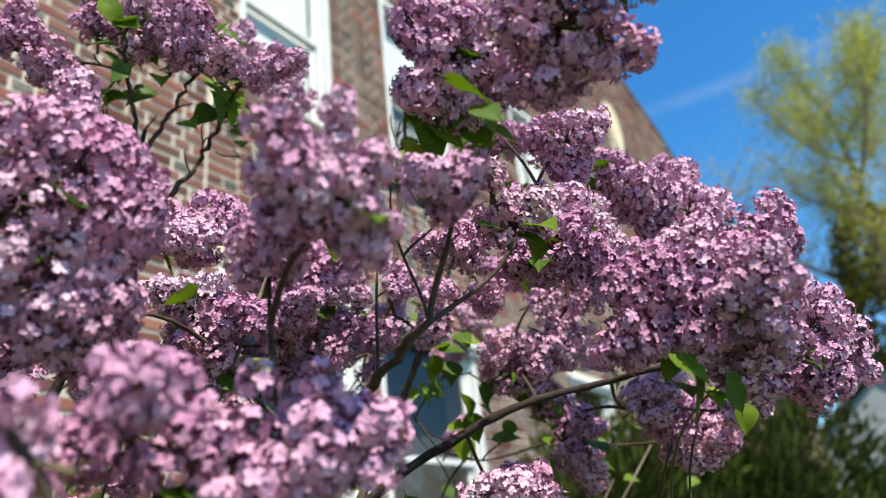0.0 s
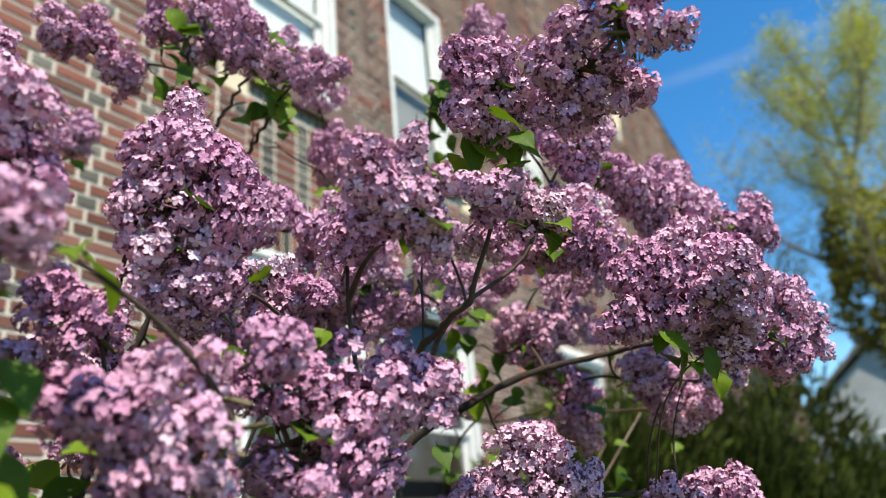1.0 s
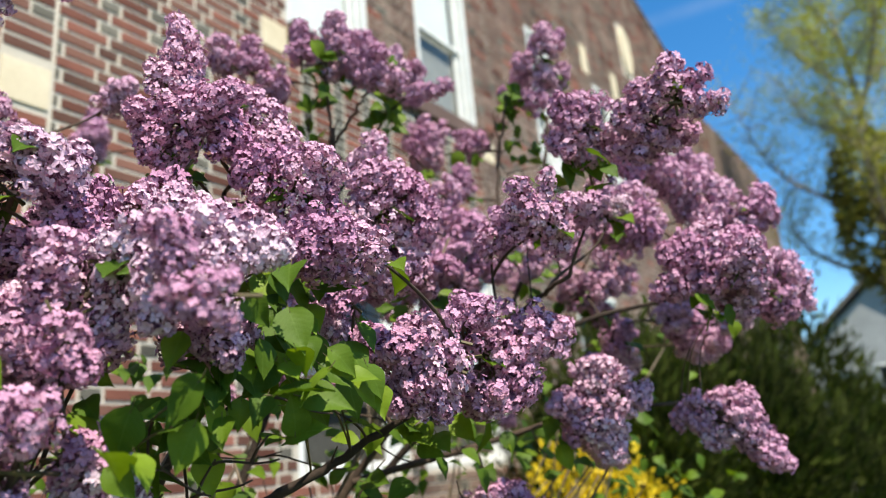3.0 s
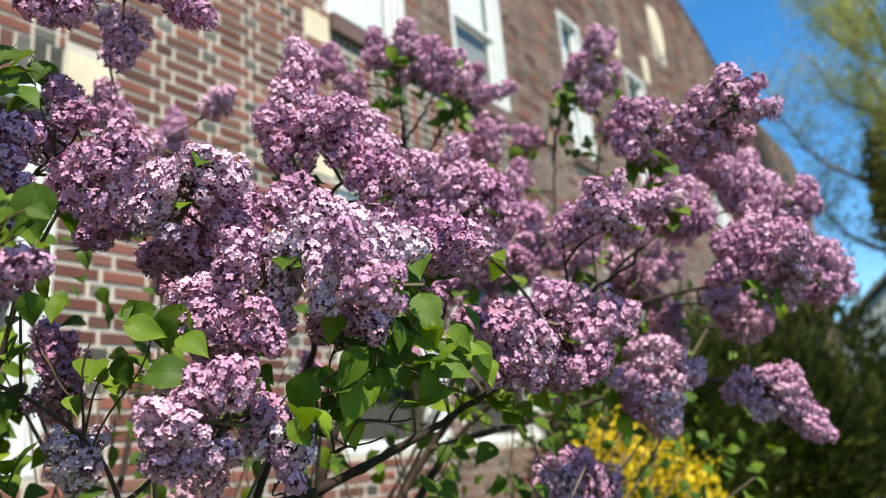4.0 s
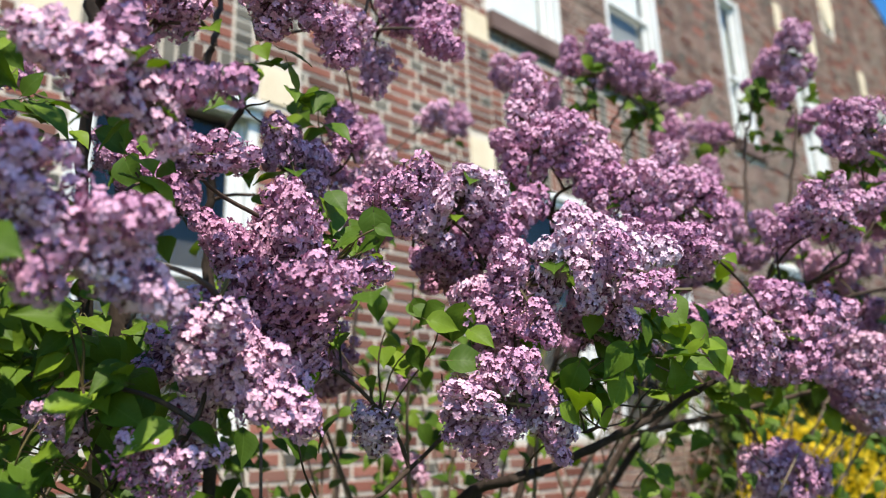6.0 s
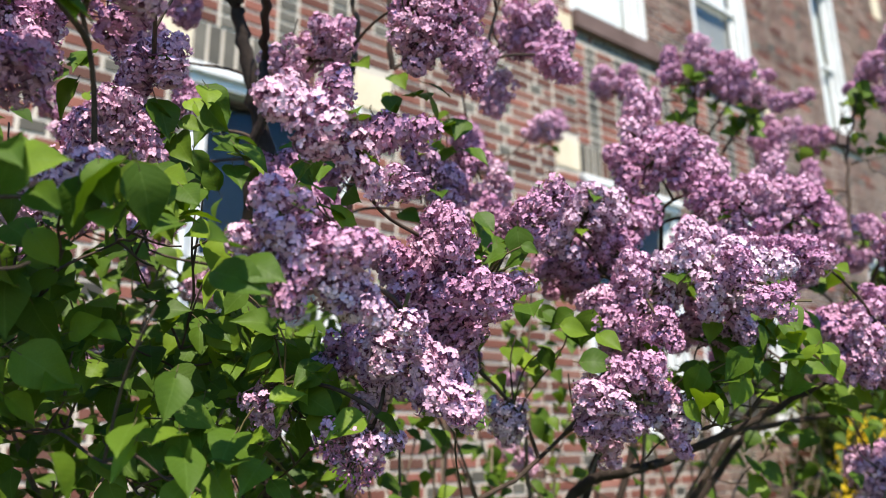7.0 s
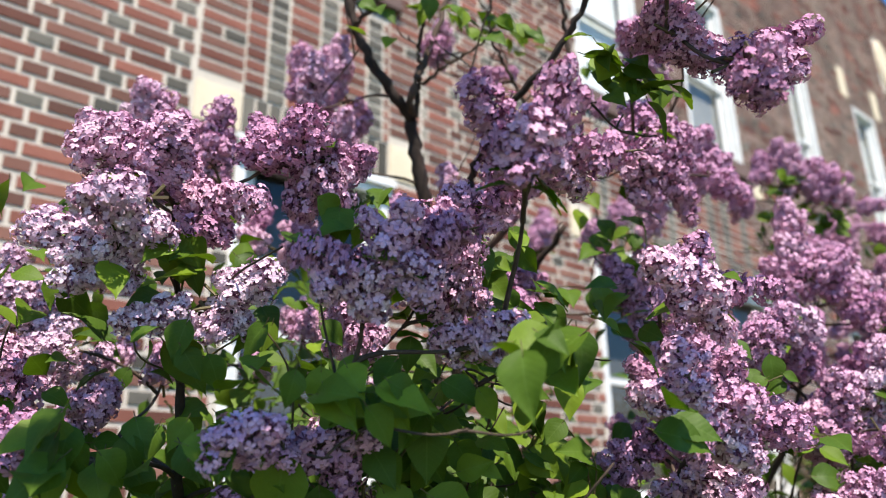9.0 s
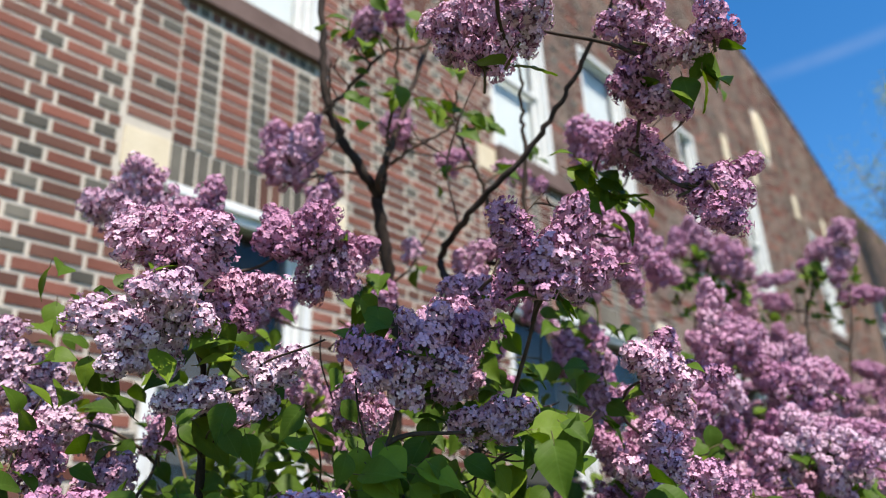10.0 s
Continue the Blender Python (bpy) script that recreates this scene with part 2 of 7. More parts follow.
def curve_points(points, count):
    """Points along a smooth curve through the given ones."""
    pts = [Vector(p) for p in points]
    pts = [pts[0] * 2 - pts[1]] + pts + [pts[-1] * 2 - pts[-2]]
    out, spans = [], len(pts) - 3
    for k in range(count):
        u = k / (count - 1) * spans
        i = min(int(u), spans - 1)
        f = u - i
        a, b, c, d = pts[i:i + 4]
        out.append(0.5 * ((2 * b) + (c - a) * f + (2 * a - 5 * b + 4 * c - d) * f * f + (3 * b - a - 3 * c + d) * f ** 3))
    return out


# ---- the brick house ----
FACE = -2.880          # outer face of the bricks
BED = -2.886           # mortar face
COURSE, BRICK, HALF, JOINT = 0.0677, 0.198, 0.0935, 0.0165
END_A = 13.0          # where the first house ends
WALL_Y0 = -6.0
SILL_Z = 4.225
UP = [(-0.145, 0.680), (2.330, 3.130), (3.750, 4.550), (5.780, 6.280), (7.500, 8.130), (10.4, 11.1)]   # upper windows along the wall
LOW = [(-0.145, 0.680), (2.330, 3.280), (3.450, 4.550), (6.1, 7.0)]
UP_Z, LOW_Z = (4.262, 5.950), (1.450, 3.060)
OPENINGS = [(a, b, *UP_Z) for a, b in UP] + [(a, b, *LOW_Z) for a, b in LOW]


def open_wall(name, x0, x1, y0, y1, z0, z1, holes, mat):
    ys = sorted({y0, y1, *[h[0] for h in holes], *[h[1] for h in holes]})
    zs = sorted({z0, z1, *[h[2] for h in holes], *[h[3] for h in holes]})
    ys, zs = [v for v in ys if y0 <= v <= y1], [v for v in zs if z0 <= v <= z1]
    bm = bmesh.new()

    def solid(i, j):
        if not (0 <= i < len(ys) - 1 and 0 <= j < len(zs) - 1):
            return False
        yc, zc = (ys[i] + ys[i + 1]) / 2, (zs[j] + zs[j + 1]) / 2
        return not any(h[0] < yc < h[1] and h[2] < zc < h[3] for h in holes)

    cache = {}

    def vert(x, y, z):
        key = (x, round(y, 4), round(z, 4))
        if key not in cache:
            cache[key] = bm.verts.new((x, y, z))
        return cache[key]

    for i in range(len(ys) - 1):
        for j in range(len(zs) - 1):
            if not solid(i, j):
                continue
            a, b, c, d = ys[i], ys[i + 1], zs[j], zs[j + 1]
            bm.faces.new([vert(x1, a, c), vert(x1, b, c), vert(x1, b, d), vert(x1, a, d)])
            bm.faces.new([vert(x0, b, c), vert(x0, a, c), vert(x0, a, d), vert(x0, b, d)])
            for di, dj, p, q in ((-1, 0, (a, d), (a, c)), (1, 0, (b, c), (b, d)), (0, -1, (a, c), (b, c)), (0, 1, (b, d), (a, d))):
                if not solid(i + di, j + dj):
                    bm.faces.new([vert(x1, *p), vert(x0, *p), vert(x0, *q), vert(x1, *q)])
    me = bpy.data.meshes.new(name)
    bm.to_mesh(me)
    bm.free()
    me.materials.append(mat)
    return piece(name, me)


def roof_a(y):
    """Height of the first house's curved parapet."""
    if y < 8.6:
        return 8.62
    u = min((y - 8.6) / (END_A - 8.6), 1.0)
    return 8.62 - 1.12 * u ** 1.45


wall = open_wall("wall_west", -3.20, BED, WALL_Y0, END_A, -0.3, 7.60, OPENINGS, M_MORTAR)
tagged(wall, "red and dark brick house wall with pale mortar joints", "wall", kind="structure")
# parapet, curved along its top
def parapet(name, y0, y1, z0, top, x0, x1, steps, mat):
    verts, faces = [], []
    for k in range(steps + 1):
        y = y0 + (y1 - y0) * k / steps
        verts += [(x1, y, z0), (x1, y, top(y)), (x0, y, top(y)), (x0, y, z0)]
    for k in range(steps):
        for s in range(4):
            i, j = 4 * k + s, 4 * k + (s + 1) % 4
            faces.append((i, i + 4, j + 4, j))
    faces += [(0, 1, 2, 3), tuple(4 * steps + s for s in (3, 2, 1, 0))]
    return piece(name, mesh_of(name, verts, faces, [mat]))


tagged(parapet("parapet", WALL_Y0, END_A, 7.60, roof_a, -3.20, BED, 60, M_MORTAR), "brown brick parapet with a falling curved top", "parapet", kind="structure")
coping = parapet("coping", WALL_Y0, END_A + 0.03, 8.0, lambda y: roof_a(y) + 0.06, -3.24, FACE + 0.02, 60, M_SILL)
for v in coping.data.vertices:
    if v.co.z < 8.01:
        v.co.z = roof_a(min(v.co.y, END_A)) + 0.002
tagged(coping, "dark stone coping along the parapet", "coping", kind="structure")

# cream blocks set into the brickwork: y0, y1, z0, z1
BLOCKS = [(-0.365, -0.150, 3.085, 3.282), (0.686, 0.895, 3.085, 3.282), (2.126, 2.324, 4.005, 4.205), (2.118, 2.324, 3.085, 3.282), (4.556, 4.76, 3.085, 3.282),
          (4.60, 4.80, 4.005, 4.205), (7.25, 7.44, 6.02, 6.42), (8.22, 8.40, 6.02, 6.42), (9.9, 10.1, 6.02, 6.42), (11.3, 11.5, 6.02, 6.42)]
for b in BLOCKS:
    ob = box("stone_block", M_STONE, (BED - 0.05, FACE + 0.004, *b), None, "", 0.004)
    tagged(ob, "square cream stone block set into the brick wall", "stone block", "blocks in the wall")

# panels under the upper windows; the joint lines beside them
BAYS = [(-0.145, 0.680, 3.29, 4.045), (2.330, 4.550, 3.29, 4.045)]
SILLS = [(-0.20, 0.74, 4.12, SILL_Z + 0.03), (2.332, 4.62, 4.12, SILL_Z + 0.03), (5.72, 6.34, 4.12, SILL_Z + 0.03), (7.44, 8.19, 4.12, SILL_Z + 0.03), (10.3, 11.2, 4.12, SILL_Z + 0.03)]
for s in SILLS:
    ob = box("window_sill", M_SILL, (BED - 0.12, FACE + 0.045, *s), None, "", 0.006)
    tagged(ob, "brown stone sill under the upper windows", "window sill", "sills", "structure")

# oval medallion
bm = bmesh.new()
ring = []
for k in range(40):
    a = 2 * math.pi * k / 40
    ring.append((math.cos(a), math.sin(a)))
lv = [[bm.verts.new((x, 9.02 + 0.19 * s * c, 7.10 + 0.40 * s * d)) for c, d in ring] for x, s in ((BED - 0.02, 1.0), (FACE + 0.02, 1.0), (FACE + 0.032, 0.95), (FACE + 0.020, 0.86), (FACE + 0.024, 0.4))]
for a, b in zip(lv, lv[1:]):
    for k in range(40):
        bm.faces.new((a[k], a[(k + 1) % 40], b[(k + 1) % 40], b[k]))
bm.faces.new(lv[-1])
bmesh.ops.recalc_face_normals(bm, faces=bm.faces[:])
me = bpy.data.meshes.new("wall_medallion")
bm.to_mesh(me)
bm.free()
me.materials.append(M_STONE)
tagged(piece("wall_medallion", me), "tall oval cream stone medallion on the brick gable", "medallion")


def glass_pane(x, y0, y1, z0, z1, parent):
    """One sheet of glass, looking out along +x."""
    ob = piece("pane", mesh_of("pane", [(x, y0, z0), (x, y1, z0), (x, y1, z1), (x, y0, z1)], [(0, 1, 2, 3)], [M_GLASS]), parent)
    ob.visible_shadow = False
    return ob


def sash_window(name, y0, y1, z0, z1, depth, label, inside, head):
    """A white double-hung window in its opening: deep casing, two sashes, and a blind, a screen or only a dark sheet
    for the room's shade behind.
    """
    xf = BED - depth
    w = thing(name, label, "window", kind="structure")
    f = 0.045
    front = BED + 0.003
    box("window_frame", M_WHITE, (xf - 0.06, front, y0, y0 + f, z0, z1), w, "", 0.004)
    box("window_frame", M_WHITE, (xf - 0.06, front, y1 - f, y1, z0, z1), w, "", 0.004)
    box("window_frame", M_WHITE, (xf - 0.06, front - 0.004, y0 + f, y1 - f, z1 - f, z1), w, "", 0.004)
    box("window_frame", M_WHITE, (xf - 0.06, front - 0.004, y0 + f, y1 - f, z0, z0 + 0.035), w, "", 0.004)
    for a, b in ((y0 + f, y0 + f + 0.03), (y1 - f - 0.03, y1 - f)):
        box("sash_stop", M_WHITE, (xf - 0.058, xf + 0.012, a, b, z0 + 0.035, z1 - f), w, "", 0.003)
    zm = z0 + (z1 - z0) * 0.46
    a, b = y0 + f + 0.03, y1 - f - 0.03
    for p, q, dx in ((z0 + 0.035, zm + 0.02, 0.034), (zm - 0.02, z1 - f, 0.006)):
        r = 0.040
        for dims in ((a, a + r, p, q), (b - r, b, p, q), (a + r, b - r, p, p + r), (a + r, b - r, q - r, q)):
            box("sash_rail", M_WHITE, (xf - dx - 0.022, xf - dx, *dims), w, "", 0.003)
        glass_pane(xf - dx - 0.012, a + r, b - r, p + r, q - r, w)
    if inside == "blind":
        box("roller_blind", M_BLIND, (xf - 0.085, xf - 0.080, a, b, z0 + 0.02, z1 - 0.02), w, "pale drawn roller blind")
    elif inside == "half":
        box("roller_blind", M_BLIND, (xf - 0.085, xf - 0.080, a, b, zm + 0.004, z1 - 0.02), w, "pale half-drawn roller blind")
        box("insect_screen", M_SCREEN, (xf - 0.085, xf - 0.080, a, b, z0 + 0.02, zm), w, "grey insect screen")
    # dark sheet in place of a room; its colour holds the shade
    box("room_backing", M_ROOM, (xf - 0.30, xf - 0.25, y0 - 0.1, y1 + 0.1, z0 - 0.1, z1 + 0.1), w, "dark sheet behind the glass, standing for the unlit room")
    if head:
        for k, (dz0, dz1, out) in enumerate(((0.0, 0.045, 0.030), (0.045, 0.075, 0.055), (0.075, 0.10, 0.040))):
            box("head_moulding", M_WHITE, (BED + 0.004, FACE + out, y0 - 0.004 - 0.01 * k, y1 + 0.004 + 0.01 * k, z1 - 0.10 + dz0, z1 - 0.10 + dz1), w, "", 0.005)
    return w


for k, (a, b) in enumerate(UP):
    sash_window("window_%d" % (k + 1), a, b, *UP_Z, 0.05, "white double-hung upper window with a drawn pale blind", "half" if k == 2 else "blind", False)
for k, (a, b) in enumerate(LOW):
    sash_window("window_%d" % (k + 7), a, b, *LOW_Z, 0.05, "white ground-floor window with a moulded head behind the lilac", "", True)


# ---- the second house, further along ----
def roof_b(y):
    u = (y - END_A) / 6.3
    return 7.62 + 0.10 * math.sin(u * 3.0) - 0.9 * max(0.0, u - 0.80) / 0.2


tagged(open_wall("wall_north", -3.5, FACE - 0.10, END_A + 0.004, 19.05, -0.3, 6.60, [(14.2, 15.0, 4.26, 5.9), (16.2, 17.0, 4.26, 5.9)], M_BROWN), "brown brick wall of the next house", "wall", kind="structure")
tagged(parapet("parapet", END_A + 0.004, 19.05, 6.60, roof_b, -3.5, FACE - 0.10, 40, M_BROWN), "brown brick parapet of the next house", "parapet", kind="structure")
for a in (14.2, 16.2):
    wb = thing("window_11", "white window of the next brick house", "window", kind="structure")
    box("window_frame", M_WHITE, (-3.06, -3.0, a, a + 0.07, 4.26, 5.9), wb, "", 0.004)
    box("window_frame", M_WHITE, (-3.06, -3.0, a + 0.73, a + 0.8, 4.26, 5.9), wb, "", 0.004)
    box("window_frame", M_WHITE, (-3.06, -3.0, a + 0.07, a + 0.73, 5.0, 5.08), wb, "", 0.004)
    glass_pane(-3.05, a + 0.07, a + 0.73, 4.26, 5.9, wb)
    box("roller_blind", M_BLIND, (-3.12, -3.115, a, a + 0.8, 4.26, 5.9), wb)
# far side walls and roof, closing the houses
tagged(box("wall_back", M_BROWN, (-9.3, -9.0, WALL_Y0, 19.05, -0.3, 7.4)), "plain brick back wall of the houses", "wall", kind="structure")
tagged(box("wall_south", M_BROWN, (-9.0, -3.204, WALL_Y0, WALL_Y0 + 0.3, -0.3, 7.5)), "plain brick side wall of the house", "wall", kind="structure")
tagged(box("wall_end", M_BROWN, (-9.0, -3.504, 18.75, 19.05, -0.3, 6.5)), "plain brick end wall of the houses", "wall", kind="structure")
tagged(box("roof", M_ROOF, (-9.0, -3.21, WALL_Y0 + 0.31, 18.74, 7.0, 7.1)), "flat dark roof behind the parapet", "roof", kind="structure")

# ---- ground ----
gv, gf = [], []
edges = [-600, -120, -40, -15, -6, -2, 0, 2, 5, 9, 15, 30, 60, 150, 600]
for x in edges:
    for y in edges:
        r = math.hypot(x, y)
        gv.append((x, y, 0.02 * math.sin(x * 1.7) * math.cos(y * 1.3) if r < 40 else 0.0))
n = len(edges)
for i in range(n - 1):
    for j in range(n - 1):
        gf.append((i * n + j, (i + 1) * n + j, (i + 1) * n + j + 1, i * n + j + 1))
tagged(piece("ground", mesh_of("ground", gv, gf, [M_GRASS])), "grassy front garden ground with patchy green tufts", "ground", kind="structure")
tagged(box("pavement", M_PAVE, (2.2, 4.2, -60, 90, -0.1, 0.05)), "pale concrete pavement beyond the garden", "pavement", kind="structure")


# ---- lilac: flowers ----
def floret(verts, faces, slots, at, out, spin, size, cup):
    """Four rounded petals in a cross."""
    u = out.cross(Vector((0.37, 0.71, 0.60)))
    if u.length < 0.05:
        u = out.cross(Vector((1, 0, 0)))
    u.normalize()
    w = out.cross(u)
    shape = ((0.46, -0.40, 0.09), (0.90, -0.33, 0.20), (1.02, 0.0, 0.13), (0.90, 0.33, 0.20), (0.46, 0.40, 0.09))
    heart = len(verts)
    verts.append(at)
    for k in range(4):
        a = spin + k * math.pi / 2
        p = u * math.cos(a) + w * math.sin(a)
        q = w * math.cos(a) - u * math.sin(a)
        i = len(verts)
        wild = ((k * 7 + int(spin * 97)) % 11) / 11
        c = cup * (0.6 + 0.9 * wild)
        fall = 0.55 * (cup - 0.9) - 0.35 * wild
        for r, s, h in shape:
            verts.append(at + (p * r + q * s + out * (h * c * 1.5 + r * r * fall)) * size)
        faces.extend(((heart, i, i + 1, i + 2), (heart, i + 2, i + 3, i + 4)))
        slots.extend((0, 0))


def bud(verts, faces, slots, at, out, size):
    u = out.orthogonal().normalized()
    w = out.cross(u)
    i = len(verts)
    verts.append(at - out * size * 1.2)
    for k in range(4):
        a = k * math.pi / 2
        verts.append(at + (u * math.cos(a) + w * math.sin(a)) * size * 0.55 + out * size * 0.4)
    verts.append(at + out * size * 1.0)
    for k in range(4):
        faces.extend(((i, i + 1 + (k + 1) % 4, i + 1 + k), (i + 5, i + 1 + k, i + 1 + (k + 1) % 4)))
        slots.extend((2, 2))


def panicle_mesh(rng, length, wide, opened):
    """A lilac flower head along +z: whorls of side branches, each ending in a bunch of florets."""
    verts, faces, slots = [], [], []
    tube_data([(0, 0, -0.02), (0, 0, length * 0.5), (0, 0, length * 0.92)], [0.0020, 0.0015, 0.0008], 4, verts, faces, slots, 3)
    lean = rng.uniform(0, 6.28)
    most = max(0.006, wide / 2 - 0.010)
    whorls = max(3, round(length / 0.0145))
    for i in range(whorls):
        u = (i + 0.30) / whorls
        reach = max(0.003, most * min(1.0, 0.72 + 1.4 * u) * (1.03 - u) ** 0.62 * 1.12 * rng.uniform(0.84, 1.12))
        arms = max(1, min(9, round(2 * math.pi * reach / 0.0195)))
        turn = rng.uniform(0, 6.28)
        for k in range(arms):
            if rng.random() < 0.07 and u < 0.8:
                continue
            a = turn + 2 * math.pi * (k + rng.uniform(-0.28, 0.28)) / arms
            out = Vector((math.cos(a), math.sin(a), rng.uniform(-0.1, 0.6) + u * 0.9)).normalized()
            far = reach * rng.uniform(0.60, 1.25) * (1.0 + 0.22 * math.sin(2 * a + lean) + 0.16 * math.sin(3 * a + 5 * u + lean))
            root = Vector((0, 0, length * u * 0.90))
            tip = root + out * far
            tube_data([root, root + out * far * 0.9], [0.0010, 0.0006], 3, verts, faces, slots, 3)
            count = rng.randint(12, 15)
            radius = 0.0085 + 0.004 * rng.random()
            for f in range(count):
                h = 1 - 1.55 * (f + 0.5) / count
                b = f * 2.39996 + turn
                s = math.sqrt(max(0.0, 1 - h * h))
                e = out.orthogonal().normalized()
                g = out.cross(e)
                way = (out * h + (e * math.cos(b) + g * math.sin(b)) * s + Vector((rng.uniform(-.2, .2), rng.uniform(-.2, .2), rng.uniform(-.2, .2)))).normalized()
                at = tip + way * radius * rng.uniform(0.8, 1.25)
                if u + rng.uniform(-0.25, 0.25) > opened:
                    bud(verts, faces, slots, at, way, rng.uniform(0.0022, 0.0036))
                else:
                    floret(verts, faces, slots, at, (way + Vector((rng.uniform(-.3, .3), rng.uniform(-.3, .3), rng.uniform(-.3, .3)))).normalized(), rng.uniform(0, 1.57), rng.uniform(0.0041, 0.0056), rng.uniform(0.2, 1.25))
                    i, side = len(verts), way.orthogonal().normalized() * 0.0011
                    verts.extend((tip - way * 0.002, at + side, at + way.cross(side), at - side))
                    faces.extend(((i, i + 1, i + 2), (i, i + 2, i + 3), (i, i + 3, i + 1)))
                    slots.extend((1, 1, 1))
    return mesh_of("flower_panicle", verts, faces, [M_PETAL, M_TUBE, M_BUD, M_STALK], slots)


flower_rng = random.Random(11)
HEADS = []          # length, width, how far it has opened (0 full bloom, 1 buds at its tip, 2 pale bloom and sunlit heads, 3 in bud), mesh
for head_length in (0.030, 0.045, 0.062, 0.085, 0.110):
    for head_width in (0.042, 0.058, 0.080):
        for _ in range(2):
            HEADS.append((head_length, head_width, 0, panicle_mesh(flower_rng, head_length, head_width, 1.3)))
        HEADS.append((head_length, head_width, 1, panicle_mesh(flower_rng, head_length, head_width, 0.84)))
        HEADS.append((head_length, head_width, 3, panicle_mesh(flower_rng, head_length, head_width, 0.30)))
        pale = panicle_mesh(flower_rng, head_length, head_width, 1.5)
        pale.materials[0] = M_PALE_SUNLIT
        HEADS.append((head_length, head_width, 2, pale))


def blade_map(me, flat):
    """Maps a leaf by its own width and length, for the veins."""
    uv = me.uv_layers.new(name="uv")
    for loop in me.loops:
        uv.data[loop.index].uv = flat[loop.vertex_index]


def leaf_mesh(rng, n=12, columns=(-1, -0.55, 0, 0.55, 1)):
    """A heart-shaped leaf along +y, folded along its midrib, on a short stalk."""
    verts, faces, slots = [], [], []
    droop, fold, twist = rng.uniform(0.05, 0.40), rng.uniform(0.08, 0.40), rng.uniform(-0.25, 0.25)
    rows = []
    for k in range(n + 1):
        t = k / n
        if t < 0.28:
            half = 0.41 * math.sin(math.pi * 0.5 * (t / 0.28)) ** 0.55
        else:
            s = (t - 0.28) / 0.72
            half = 0.41 * (1 - s) ** 1.35 * (1 + 0.95 * s)
        half = max(half, 0.004)
        back = -0.15 * max(0.0, 1 - t / 0.2)
        row = []
        for s in columns:
            x = s * half
            y = t + (back if abs(s) > 0.1 else 0.0) * abs(s)
            z = -droop * t * t + fold * abs(x) + twist * x * t + 0.02 * math.sin(6 * t + s * 2) + 0.012 * math.sin(24 * t - 7 * abs(s))
            row.append(len(verts))
            verts.append((x, y, z))
        rows.append(row)
    for a, b in zip(rows, rows[1:]):
        for s in range(len(columns) - 1):
            faces.append((a[s], a[s + 1], b[s + 1], b[s]))
            slots.append(0)
    tube_data([Vector((0, -0.28, 0.06)), Vector((0, -0.12, 0.015)), Vector((0, 0.02, 0))], [0.013, 0.012, 0.010], 4, verts, faces, slots, 1)
    me = mesh_of("leaf", verts, faces, [M_LEAF, M_STALK], slots, True)
    blade_map(me, [(v[0], v[1]) for v in verts])
    return me


leaf_rng = random.Random(5)
LEAVES = [leaf_mesh(leaf_rng) for _ in range(8)]
PLAIN_LEAVES = [leaf_mesh(leaf_rng, 7, (-1, 0, 1)) for _ in range(6)]

# the flower heads: foot, tip, width, how far opened
SPRAY_A = [
    (-0.530, -0.490, 1.582, -0.500, -0.500, 1.676, 0.077, 0), (-0.543, -0.498, 1.572, -0.578, -0.571, 1.642, 0.077, 0),
    (-0.497, -0.456, 1.572, -0.435, -0.418, 1.572, 0.052, 0), (-0.489, -0.463, 1.572, -0.489, -0.436, 1.534, 0.041, 0),
    (-0.528, -0.493, 1.597, -0.501, -0.458, 1.501, 0.105, 0), (-0.565, -0.500, 1.559, -0.535, -0.439, 1.469, 0.093, 0),
    (-0.597, -0.529, 1.520, -0.653, -0.593, 1.482, 0.078, 0), (-0.508, -0.573, 1.508, -0.434, -0.505, 1.416, 0.088, 0),
    (-0.525, -0.568, 1.483, -0.578, -0.568, 1.394, 0.063, 0), (-0.492, -0.606, 1.416, -0.521, -0.609, 1.360, 0.075, 3),
    (-0.499, -0.605, 1.404, -0.518, -0.660, 1.399, 0.035, 3), (-0.561, -0.495, 1.541, -0.598, -0.542, 1.543, 0.078, 0),
]
SPRAY_B = [
    (-0.545, -0.510, 1.590, -0.521, -0.491, 1.543, 0.091, 0), (-0.530, -0.487, 1.618, -0.541, -0.515, 1.640, 0.064, 0),
    (-0.703, -0.398, 1.766, -0.701, -0.409, 1.856, 0.059, 0), (-0.691, -0.397, 1.789, -0.647, -0.334, 1.775, 0.048, 0),
    (-0.673, -0.381, 1.764, -0.696, -0.349, 1.671, 0.070, 0), (-0.492, -0.610, 1.666, -0.460, -0.548, 1.670, 0.051, 0),
    (-0.377, -0.698, 1.654, -0.389, -0.782, 1.692, 0.066, 0), (-0.391, -0.697, 1.669, -0.364, -0.712, 1.724, 0.047, 0),
    (-0.406, -0.691, 1.670, -0.330, -0.614, 1.668, 0.048, 0), (-0.397, -0.692, 1.675, -0.378, -0.662, 1.613, 0.053, 0),
    (-0.376, -0.711, 1.663, -0.398, -0.738, 1.641, 0.045, 0), (-0.373, -0.748, 1.560, -0.375, -0.773, 1.611, 0.057, 0),
]
